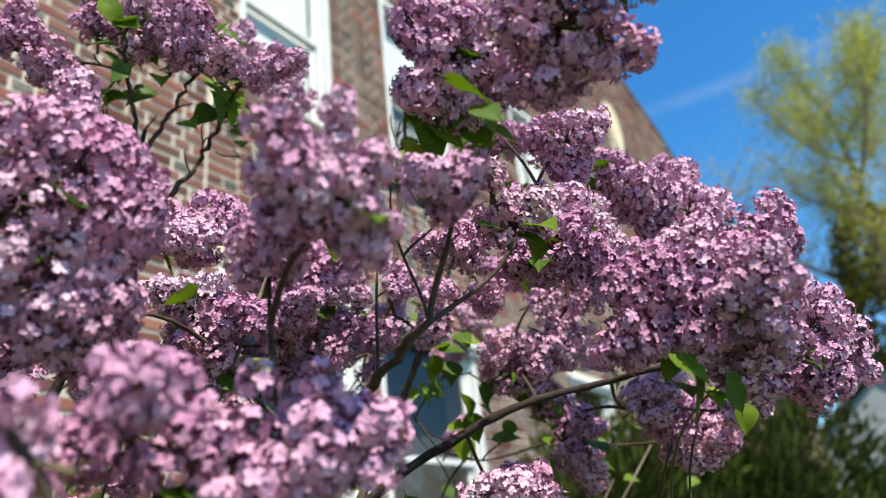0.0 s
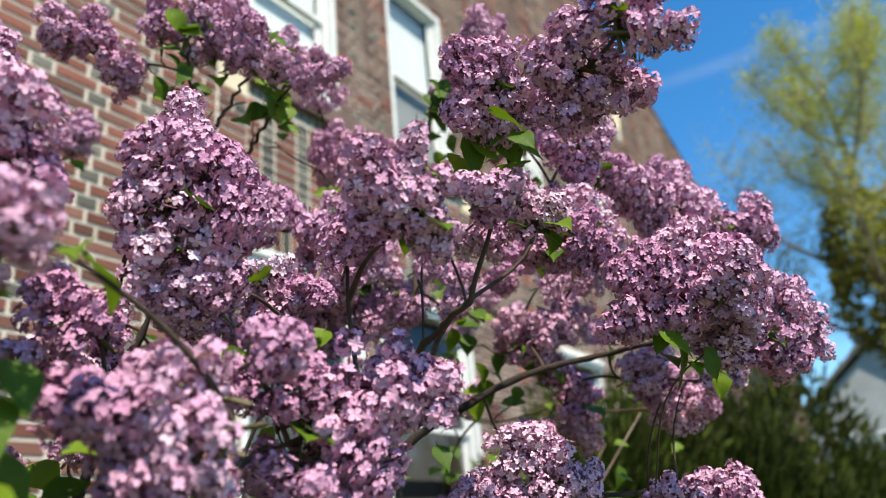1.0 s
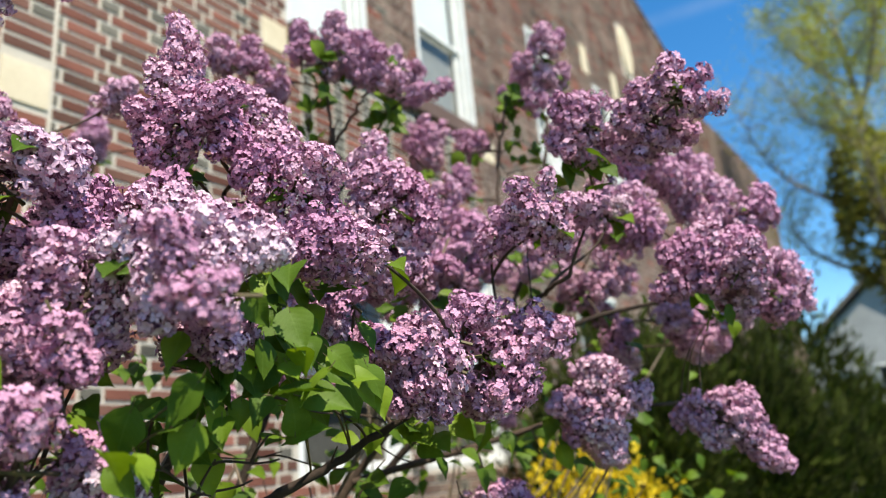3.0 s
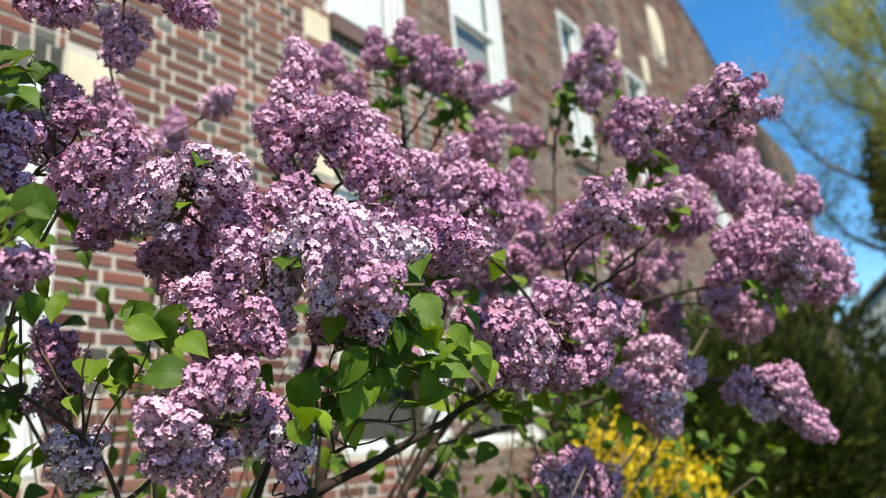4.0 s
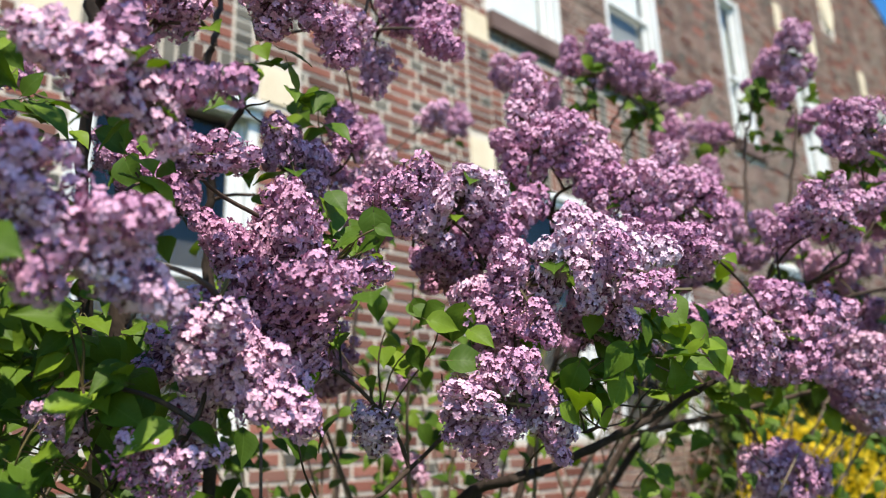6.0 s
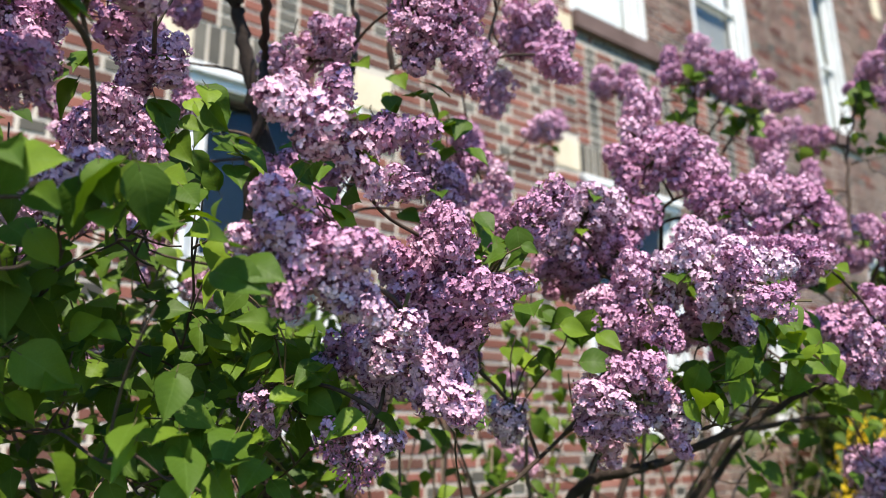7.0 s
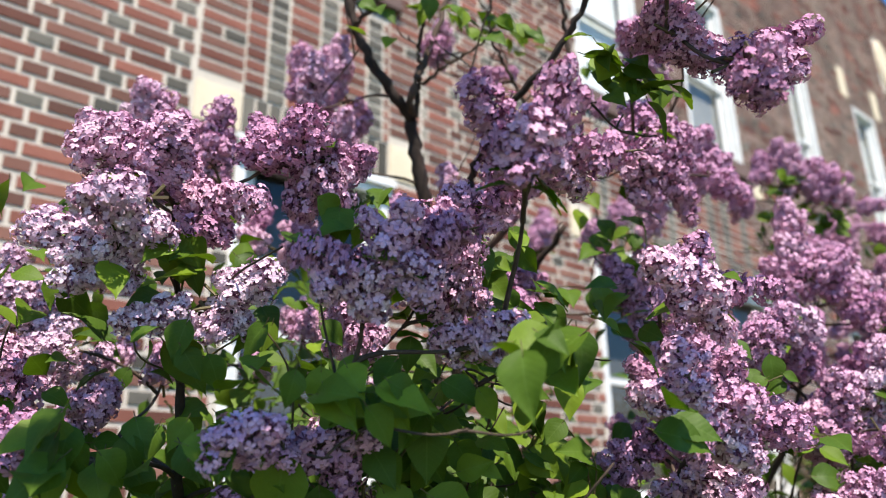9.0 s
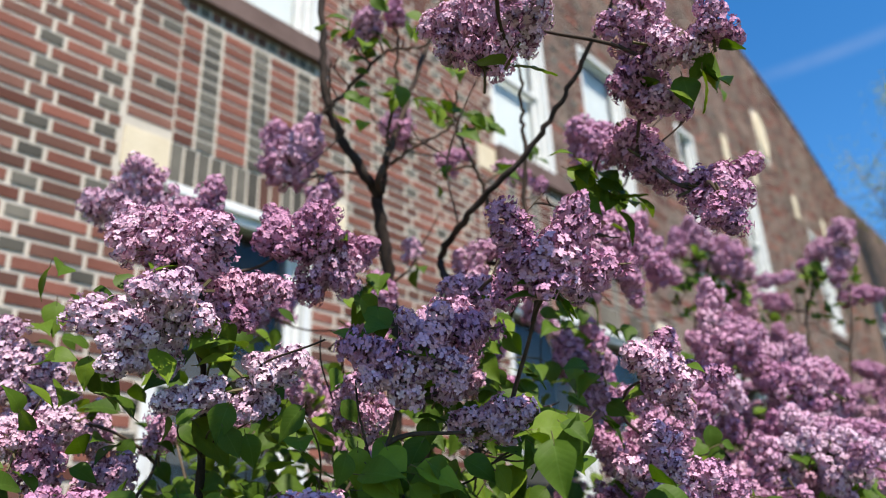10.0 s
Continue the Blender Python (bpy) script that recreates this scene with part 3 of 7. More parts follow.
SPRAY_C = [
    (-0.370, -0.730, 1.547, -0.429, -0.786, 1.563, 0.055, 0), (-0.376, -0.729, 1.536, -0.343, -0.678, 1.562, 0.056, 0),
    (-0.387, -0.722, 1.539, -0.371, -0.646, 1.493, 0.057, 0), (-0.379, -0.737, 1.543, -0.385, -0.746, 1.494, 0.051, 0),
    (-0.589, -0.668, 1.461, -0.612, -0.649, 1.405, 0.065, 0), (-0.631, -0.804, 1.673, -0.612, -0.824, 1.766, 0.056, 0),
    (-0.654, -0.843, 1.684, -0.627, -0.866, 1.743, 0.080, 0), (-0.487, -0.865, 1.613, -0.537, -0.926, 1.611, 0.051, 0),
    (-0.499, -0.892, 1.605, -0.445, -0.871, 1.626, 0.047, 0), (-0.575, -0.483, 1.947, -0.570, -0.488, 2.046, 0.086, 0),
    (-0.559, -0.495, 1.964, -0.596, -0.480, 1.874, 0.089, 0), (-0.565, -0.463, 1.957, -0.539, -0.428, 1.883, 0.082, 0),
]
SPRAY_D = [
    (-0.557, -0.460, 1.967, -0.524, -0.411, 1.989, 0.073, 0), (-0.708, -0.219, 2.073, -0.614, -0.179, 2.115, 0.104, 0),
    (-0.693, -0.206, 2.074, -0.606, -0.142, 2.054, 0.092, 0), (-0.556, -0.417, 1.914, -0.556, -0.403, 1.849, 0.046, 0),
    (-0.754, -0.550, 1.952, -0.721, -0.501, 2.029, 0.060, 0), (-0.747, -0.557, 1.962, -0.800, -0.598, 1.949, 0.070, 0),
    (-0.768, -0.577, 1.928, -0.772, -0.586, 1.871, 0.060, 0), (-0.405, -0.918, 1.740, -0.390, -0.999, 1.807, 0.058, 1),
    (-0.375, -0.935, 1.734, -0.324, -0.935, 1.813, 0.050, 0), (-0.372, -0.945, 1.722, -0.344, -0.955, 1.761, 0.067, 0),
    (-0.392, -0.899, 1.751, -0.339, -0.816, 1.765, 0.047, 1), (-0.447, -0.867, 1.779, -0.495, -0.878, 1.736, 0.062, 0),
]
SPRAY_E = [
    (-0.397, -0.881, 1.755, -0.388, -0.860, 1.718, 0.040, 0), (-0.370, -0.945, 1.718, -0.375, -0.968, 1.742, 0.061, 0),
    (-0.508, -1.009, 1.661, -0.550, -1.071, 1.679, 0.049, 0), (-0.515, -1.019, 1.659, -0.543, -1.040, 1.638, 0.060, 0),
    (-0.513, -1.005, 1.657, -0.518, -0.994, 1.620, 0.061, 0), (-0.494, -0.996, 1.669, -0.469, -0.986, 1.719, 0.049, 0),
    (-0.496, -0.973, 1.686, -0.435, -0.928, 1.697, 0.048, 1), (-0.498, -0.984, 1.667, -0.504, -1.023, 1.716, 0.033, 0),
    (-0.488, -0.983, 1.664, -0.470, -0.967, 1.627, 0.050, 0), (-0.761, -1.146, 1.812, -0.776, -1.197, 1.869, 0.082, 0),
    (-0.750, -1.146, 1.814, -0.747, -1.171, 1.868, 0.061, 0), (-1.100, -0.998, 2.023, -1.064, -1.067, 2.105, 0.078, 0),
]
SPRAY_F = [
    (-1.019, -0.956, 1.984, -0.976, -0.966, 2.073, 0.060, 0), (-1.025, -0.949, 1.960, -1.016, -1.002, 2.033, 0.090, 0),
    (-0.755, -1.129, 1.808, -0.720, -1.104, 1.858, 0.075, 0), (-0.672, -1.149, 1.745, -0.694, -1.213, 1.736, 0.060, 2),
    (-0.759, -1.122, 1.785, -0.767, -1.140, 1.839, 0.082, 0), (-0.735, -1.093, 1.774, -0.662, -1.021, 1.776, 0.061, 0),
    (-0.744, -1.094, 1.773, -0.706, -1.046, 1.734, 0.069, 0), (-0.677, -1.144, 1.744, -0.694, -1.161, 1.717, 0.067, 2),
    (-0.728, -1.153, 1.714, -0.783, -1.231, 1.734, 0.069, 2), (-0.730, -1.160, 1.717, -0.762, -1.189, 1.671, 0.069, 2),
    (-0.733, -1.151, 1.720, -0.732, -1.151, 1.671, 0.070, 2), (-0.699, -1.154, 1.724, -0.674, -1.118, 1.724, 0.055, 2),
]
# state 2 here lightens the petals to stand for full sun
SPRAY_G = [
    (-0.711, -1.081, 1.655, -0.750, -1.154, 1.639, 0.051, 2), (-0.710, -1.064, 1.653, -0.698, -1.045, 1.619, 0.045, 2),
    (-0.710, -1.050, 1.675, -0.657, -1.010, 1.698, 0.059, 2), (-0.722, -1.050, 1.675, -0.695, -1.022, 1.638, 0.053, 2),
    (-1.105, -1.147, 1.715, -1.107, -1.204, 1.773, 0.096, 2), (-1.114, -1.152, 1.735, -1.074, -1.121, 1.750, 0.097, 2),
    (-1.133, -1.160, 1.707, -1.056, -1.101, 1.700, 0.079, 2), (-1.091, -1.148, 1.654, -1.118, -1.184, 1.664, 0.076, 2),
    (-1.106, -1.148, 1.651, -1.073, -1.103, 1.624, 0.077, 2), (-1.043, -1.094, 1.654, -1.021, -1.073, 1.635, 0.076, 2),
    (-1.107, -1.180, 1.784, -1.097, -1.193, 1.807, 0.053, 2), (-0.716, -0.957, 1.850, -0.758, -1.019, 1.915, 0.069, 0),
]
SPRAY_H = [
    (-0.707, -0.966, 1.851, -0.679, -0.985, 1.908, 0.075, 0), (-0.729, -0.951, 1.851, -0.668, -0.885, 1.870, 0.070, 0),
    (-0.721, -0.941, 1.848, -0.748, -0.959, 1.791, 0.070, 0), (-0.703, -0.939, 1.849, -0.697, -0.922, 1.799, 0.069, 0),
    (-0.740, -0.991, 1.859, -0.754, -1.027, 1.867, 0.053, 0), (-1.113, -0.717, 2.215, -1.106, -0.785, 2.313, 0.100, 0),
    (-1.110, -0.711, 2.215, -1.043, -0.719, 2.328, 0.087, 0), (-1.107, -0.692, 2.214, -1.143, -0.791, 2.224, 0.088, 0),
    (-1.080, -0.678, 2.199, -1.092, -0.638, 2.144, 0.087, 0), (-0.386, -0.691, 1.964, -0.387, -0.700, 2.015, 0.065, 0),
    (-0.381, -0.696, 1.962, -0.415, -0.724, 1.968, 0.065, 0), (-0.360, -0.732, 1.936, -0.317, -0.686, 1.887, 0.051, 0),
]
SPRAY_I = [
    (-0.304, -0.726, 1.870, -0.237, -0.645, 1.919, 0.047, 0), (-0.297, -0.721, 1.874, -0.288, -0.689, 1.825, 0.063, 0),
    (-0.288, -0.719, 1.868, -0.250, -0.681, 1.855, 0.056, 0), (-0.600, -1.025, 1.508, -0.606, -1.072, 1.516, 0.034, 0),
    (-0.595, -0.997, 1.521, -0.610, -1.025, 1.503, 0.040, 0), (-0.596, -0.991, 1.520, -0.553, -0.958, 1.524, 0.035, 0),
    (-0.592, -0.980, 1.519, -0.601, -0.961, 1.467, 0.046, 0), (-0.604, -0.943, 1.472, -0.628, -0.917, 1.403, 0.056, 0),
    (-0.640, -1.043, 1.473, -0.662, -1.064, 1.450, 0.051, 0), (-0.557, -1.044, 1.418, -0.574, -1.073, 1.439, 0.045, 0),
    (-0.561, -1.043, 1.416, -0.530, -1.008, 1.406, 0.045, 0), (-0.534, -0.979, 1.402, -0.519, -0.963, 1.410, 0.041, 0),
]
SPRAY_J = [
    (-0.441, -0.928, 2.080, -0.511, -0.973, 2.094, 0.071, 0), (-0.443, -0.927, 2.084, -0.492, -0.961, 2.033, 0.071, 0),
    (-0.439, -0.927, 2.074, -0.451, -0.892, 2.019, 0.063, 0), (-0.430, -0.920, 2.087, -0.387, -0.867, 2.081, 0.071, 0),
    (-0.448, -0.927, 2.062, -0.415, -0.960, 2.123, 0.070, 0), (-0.308, -0.788, 2.063, -0.342, -0.821, 2.085, 0.071, 0),
    (-0.303, -0.789, 2.057, -0.292, -0.805, 2.124, 0.079, 0), (-0.292, -0.813, 2.026, -0.245, -0.753, 2.018, 0.060, 0),
    (-0.318, -0.767, 2.023, -0.351, -0.808, 1.991, 0.064, 0), (-0.320, -0.771, 2.017, -0.335, -0.741, 1.964, 0.063, 0),
    (-0.314, -0.766, 1.989, -0.281, -0.736, 1.958, 0.047, 0), (-0.229, -0.773, 2.025, -0.221, -0.792, 2.067, 0.052, 0),
]
SPRAY_K = [
    (-0.229, -0.775, 2.036, -0.201, -0.745, 2.017, 0.045, 0), (-0.649, -0.283, 2.248, -0.669, -0.371, 2.285, 0.121, 0),
    (-0.646, -0.292, 2.235, -0.685, -0.338, 2.209, 0.106, 0), (-0.379, -0.722, 1.983, -0.344, -0.690, 1.893, 0.067, 0),
    (-0.579, -0.027, 1.884, -0.576, -0.043, 2.005, 0.071, 0), (-0.579, -0.036, 1.851, -0.624, -0.086, 1.872, 0.074, 0),
    (-0.565, -0.049, 1.849, -0.481, -0.012, 1.873, 0.073, 0), (-0.555, -0.038, 1.845, -0.611, -0.066, 1.804, 0.082, 0),
    (-0.541, -0.024, 1.853, -0.515, 0.001, 1.810, 0.083, 0), (-0.574, -0.041, 1.882, -0.586, -0.081, 1.926, 0.056, 0),
    (-0.534, -0.240, 1.695, -0.559, -0.277, 1.734, 0.066, 2), (-0.538, -0.233, 1.703, -0.507, -0.237, 1.755, 0.067, 2),
]
SPRAY_L = [
    (-0.546, -0.248, 1.686, -0.569, -0.276, 1.670, 0.066, 2), (-0.508, -0.225, 1.728, -0.489, -0.201, 1.704, 0.066, 2),
    (-0.728, -0.247, 1.749, -0.757, -0.288, 1.767, 0.076, 0), (-0.726, -0.242, 1.740, -0.721, -0.257, 1.792, 0.068, 0),
    (-0.718, -0.242, 1.732, -0.667, -0.215, 1.742, 0.076, 0), (-0.715, -0.231, 1.712, -0.748, -0.249, 1.698, 0.059, 0),
    (-0.583, -0.122, 1.689, -0.625, -0.165, 1.729, 0.084, 2), (-0.578, -0.120, 1.695, -0.565, -0.142, 1.742, 0.075, 0),
    (-0.596, -0.127, 1.679, -0.694, -0.194, 1.672, 0.092, 0), (-0.609, -0.138, 1.650, -0.673, -0.195, 1.629, 0.075, 0),
    (-0.559, -0.110, 1.709, -0.532, -0.087, 1.735, 0.059, 0), (-0.450, -0.209, 1.616, -0.474, -0.235, 1.617, 0.083, 0),
]
SPRAY_M = [
    (-0.452, -0.206, 1.599, -0.506, -0.236, 1.590, 0.076, 0), (-0.459, -0.216, 1.569, -0.515, -0.261, 1.545, 0.075, 0),
    (-0.464, -0.222, 1.565, -0.516, -0.226, 1.500, 0.075, 0), (-0.461, -0.205, 1.564, -0.453, -0.175, 1.529, 0.062, 0),
    (-0.457, -0.207, 1.587, -0.541, -0.267, 1.581, 0.055, 0), (-0.412, -0.178, 1.611, -0.440, -0.210, 1.634, 0.062, 2),
    (-0.400, -0.184, 1.613, -0.392, -0.190, 1.647, 0.061, 2), (-0.377, -0.167, 1.610, -0.343, -0.170, 1.645, 0.068, 2),
    (-0.352, -0.181, 1.593, -0.319, -0.165, 1.567, 0.059, 2), (-0.362, -0.153, 1.611, -0.287, -0.123, 1.605, 0.054, 2),
    (-0.367, -0.194, 1.603, -0.373, -0.198, 1.537, 0.056, 2), (-0.430, -0.106, 1.591, -0.481, -0.112, 1.535, 0.067, 0),
]
SPRAY_N = [
    (-0.429, -0.101, 1.585, -0.446, -0.076, 1.518, 0.074, 0), (-0.433, -0.088, 1.579, -0.423, -0.056, 1.540, 0.060, 0),
    (-0.431, -0.186, 1.605, -0.459, -0.192, 1.557, 0.069, 2), (-0.485, 0.044, 1.764, -0.508, -0.013, 1.787, 0.082, 0),
    (-0.483, 0.050, 1.751, -0.506, 0.043, 1.706, 0.082, 0), (-0.469, 0.056, 1.761, -0.420, 0.058, 1.797, 0.082, 0),
    (-0.466, 0.063, 1.749, -0.449, 0.101, 1.722, 0.082, 0), (-0.474, 0.216, 1.782, -0.481, 0.178, 1.832, 0.092, 0),
    (-0.477, 0.228, 1.776, -0.430, 0.263, 1.818, 0.093, 0), (-0.471, 0.228, 1.768, -0.513, 0.174, 1.757, 0.092, 0),
    (-0.471, 0.236, 1.746, -0.510, 0.239, 1.654, 0.103, 0), (-0.468, 0.244, 1.762, -0.428, 0.276, 1.735, 0.103, 0),
]
SPRAY_O = [
    (-0.474, 0.247, 1.717, -0.454, 0.268, 1.682, 0.082, 0), (-0.434, -0.260, 1.462, -0.428, -0.272, 1.496, 0.074, 0),
    (-0.439, -0.265, 1.448, -0.492, -0.318, 1.459, 0.073, 0), (-0.457, -0.258, 1.447, -0.508, -0.299, 1.413, 0.069, 0),
    (-0.455, -0.257, 1.435, -0.464, -0.266, 1.411, 0.074, 0), (-0.472, -0.202, 1.454, -0.441, -0.147, 1.402, 0.067, 2),
    (-0.458, -0.182, 1.429, -0.451, -0.162, 1.377, 0.040, 0), (-0.538, -0.205, 1.418, -0.550, -0.192, 1.362, 0.045, 0),
    (-0.478, -0.203, 1.457, -0.443, -0.187, 1.454, 0.061, 0), (-0.639, -0.300, 1.460, -0.654, -0.281, 1.397, 0.066, 2),
    (-0.360, 0.175, 1.536, -0.436, 0.089, 1.579, 0.088, 0), (-0.360, 0.167, 1.524, -0.427, 0.132, 1.495, 0.087, 0),
]
SPRAY_P = [
    (-0.389, 0.258, 1.570, -0.361, 0.235, 1.639, 0.076, 0), (-0.336, 0.174, 1.543, -0.386, 0.134, 1.538, 0.087, 0),
    (-0.383, 0.275, 1.544, -0.391, 0.272, 1.476, 0.105, 0), (-0.380, 0.280, 1.564, -0.289, 0.380, 1.595, 0.096, 0),
    (-0.371, 0.283, 1.550, -0.338, 0.335, 1.498, 0.105, 0), (-0.344, 0.165, 1.565, -0.402, 0.125, 1.590, 0.061, 0),
    (-0.370, 0.620, 1.532, -0.359, 0.592, 1.585, 0.088, 0), (-0.367, 0.619, 1.517, -0.289, 0.637, 1.513, 0.078, 0),
    (-0.380, 0.622, 1.502, -0.449, 0.557, 1.509, 0.078, 0), (-0.384, 0.614, 1.499, -0.367, 0.642, 1.408, 0.088, 0),
    (-0.401, 0.613, 1.481, -0.436, 0.605, 1.454, 0.078, 0), (-0.243, 0.775, 1.480, -0.317, 0.751, 1.477, 0.071, 0),
]
SPRAY_Q = [
    (-0.244, 0.782, 1.478, -0.174, 0.818, 1.507, 0.077, 0), (-0.233, 0.796, 1.460, -0.179, 0.840, 1.475, 0.092, 0),
    (-0.218, 0.821, 1.445, -0.155, 0.887, 1.376, 0.072, 0), (-0.245, 0.787, 1.464, -0.248, 0.806, 1.423, 0.082, 0),
    (-0.517, 0.531, 1.344, -0.573, 0.465, 1.362, 0.103, 0), (-0.517, 0.525, 1.353, -0.512, 0.527, 1.393, 0.103, 0),
    (-0.514, 0.527, 1.335, -0.442, 0.561, 1.331, 0.103, 0), (-0.526, 0.514, 1.330, -0.550, 0.521, 1.273, 0.114, 0),
    (-0.111, 0.401, 1.872, -0.108, 0.394, 1.945, 0.064, 0), (-0.104, 0.403, 1.888, -0.057, 0.412, 1.906, 0.048, 0),
    (-0.101, 0.399, 1.863, -0.045, 0.424, 1.851, 0.048, 0), (-0.149, 0.426, 1.873, -0.166, 0.399, 1.928, 0.067, 0),
]
SPRAY_R = [
    (-0.162, 0.434, 1.871, -0.195, 0.447, 1.818, 0.085, 0), (-0.151, 0.431, 1.863, -0.105, 0.485, 1.842, 0.067, 0),
    (-0.157, 0.425, 1.870, -0.195, 0.388, 1.880, 0.067, 0), (-0.257, 0.450, 1.897, -0.250, 0.409, 1.947, 0.073, 0),
    (-0.252, 0.442, 1.888, -0.317, 0.418, 1.872, 0.081, 0), (-0.252, 0.447, 1.889, -0.215, 0.471, 1.864, 0.081, 0),
    (-0.267, 0.444, 1.886, -0.269, 0.459, 1.850, 0.073, 0), (-0.267, 0.422, 1.910, -0.280, 0.394, 1.936, 0.054, 0),
    (-0.325, 0.725, 1.850, -0.371, 0.672, 1.887, 0.101, 0), (-0.318, 0.727, 1.842, -0.367, 0.709, 1.802, 0.100, 0),
    (-0.316, 0.740, 1.856, -0.272, 0.777, 1.802, 0.090, 0), (-0.322, 0.730, 1.849, -0.282, 0.714, 1.896, 0.090, 0),
]
SPRAY_S = [
    (-0.251, 0.391, 1.757, -0.276, 0.369, 1.770, 0.042, 0), (-0.254, 0.388, 1.752, -0.227, 0.404, 1.770, 0.037, 1),
    (-0.256, 0.403, 1.756, -0.267, 0.397, 1.736, 0.038, 0), (-0.292, 0.569, 1.800, -0.259, 0.571, 1.824, 0.062, 2),
    (-0.294, 0.566, 1.795, -0.325, 0.545, 1.807, 0.049, 0), (-0.298, 0.536, 1.827, -0.290, 0.530, 1.851, 0.036, 0),
    (-0.316, 0.648, 1.798, -0.351, 0.635, 1.791, 0.061, 0), (-0.306, 0.646, 1.797, -0.253, 0.668, 1.840, 0.054, 0),
    (-0.310, 0.662, 1.793, -0.248, 0.712, 1.786, 0.062, 0), (-0.313, 0.650, 1.792, -0.318, 0.651, 1.763, 0.054, 0),
    (-0.358, 0.608, 1.813, -0.387, 0.576, 1.821, 0.061, 0), (-0.365, 0.610, 1.810, -0.430, 0.567, 1.819, 0.054, 0),
]
SPRAY_T = [
    (-0.287, 0.295, 1.719, -0.283, 0.243, 1.772, 0.048, 0), (-0.275, 0.296, 1.735, -0.248, 0.286, 1.791, 0.036, 0),
    (-0.273, 0.295, 1.720, -0.238, 0.315, 1.747, 0.044, 0), (-0.285, 0.295, 1.725, -0.310, 0.251, 1.737, 0.044, 0),
    (-0.294, 0.297, 1.723, -0.319, 0.274, 1.706, 0.045, 0), (-0.270, 0.304, 1.714, -0.272, 0.327, 1.676, 0.052, 1),
    (-0.276, 0.303, 1.720, -0.280, 0.284, 1.748, 0.052, 0), (-0.283, 0.305, 1.710, -0.245, 0.331, 1.699, 0.036, 0),
    (-0.258, 0.980, 1.941, -0.211, 0.958, 2.007, 0.090, 0), (-0.234, 0.917, 1.918, -0.321, 0.850, 1.968, 0.110, 0),
    (-0.244, 0.931, 1.905, -0.292, 0.904, 1.884, 0.111, 0), (-0.229, 0.938, 1.912, -0.171, 0.963, 1.915, 0.099, 0),
]
SPRAY_U = [
    (-0.149, 0.962, 1.858, -0.115, 0.958, 1.902, 0.108, 0), (-0.164, 0.967, 1.855, -0.100, 0.979, 1.853, 0.109, 0),
    (-0.166, 0.957, 1.855, -0.203, 0.931, 1.819, 0.109, 0), (-0.189, 0.942, 1.869, -0.253, 0.891, 1.847, 0.109, 0),
    (-0.153, 0.632, 1.710, -0.229, 0.564, 1.715, 0.084, 0), (-0.148, 0.638, 1.716, -0.180, 0.608, 1.760, 0.085, 0),
    (-0.147, 0.638, 1.708, -0.094, 0.677, 1.734, 0.094, 0), (-0.144, 0.639, 1.694, -0.192, 0.607, 1.649, 0.093, 0),
    (-0.137, 0.648, 1.684, -0.099, 0.663, 1.658, 0.103, 0), (-0.132, 0.668, 1.681, -0.162, 0.684, 1.608, 0.094, 0),
    (-0.197, 0.613, 1.675, -0.245, 0.568, 1.653, 0.065, 0), (-0.116, 0.839, 1.690, -0.086, 0.847, 1.736, 0.074, 0),
]
SPRAY_V = [
    (-0.123, 0.849, 1.676, -0.070, 0.895, 1.672, 0.096, 0), (-0.130, 0.842, 1.669, -0.111, 0.853, 1.622, 0.095, 0),
    (-0.124, 0.838, 1.677, -0.157, 0.813, 1.646, 0.085, 0), (-0.335, 1.107, 1.661, -0.396, 1.051, 1.694, 0.107, 0),
    (-0.338, 1.101, 1.653, -0.358, 1.091, 1.606, 0.120, 0), (-0.336, 1.116, 1.651, -0.280, 1.131, 1.636, 0.094, 0),
    (-0.557, 0.046, 1.891, -0.590, 0.022, 1.922, 0.069, 0), (-0.556, 0.049, 1.893, -0.514, 0.075, 1.878, 0.069, 0),
    (-0.529, 0.067, 1.830, -0.573, 0.035, 1.834, 0.075, 0), (-0.528, 0.070, 1.829, -0.513, 0.078, 1.862, 0.068, 0),
    (-0.524, 0.078, 1.819, -0.551, 0.062, 1.781, 0.076, 0), (-0.482, 0.216, 1.822, -0.440, 0.231, 1.839, 0.038, 0),
]
SPRAY_W = [
    (-0.531, 0.297, 1.814, -0.499, 0.308, 1.841, 0.044, 0), (-0.522, 0.293, 1.806, -0.524, 0.302, 1.791, 0.038, 0),
    (-0.542, 0.282, 1.785, -0.545, 0.296, 1.747, 0.037, 0), (-0.536, 0.301, 1.727, -0.567, 0.280, 1.719, 0.047, 0),
    (-0.532, 0.300, 1.719, -0.501, 0.315, 1.725, 0.046, 0), (-0.529, 0.300, 1.716, -0.532, 0.310, 1.690, 0.046, 0),
    (-0.568, 0.292, 1.709, -0.580, 0.275, 1.720, 0.031, 0), (-0.562, 0.303, 1.692, -0.583, 0.306, 1.674, 0.042, 0),
    (-0.594, 0.421, 1.769, -0.606, 0.382, 1.792, 0.051, 2), (-0.592, 0.421, 1.768, -0.551, 0.438, 1.789, 0.058, 2),
    (-0.566, 0.427, 1.758, -0.504, 0.466, 1.735, 0.050, 0), (-0.582, 0.422, 1.753, -0.562, 0.440, 1.696, 0.063, 0),
]
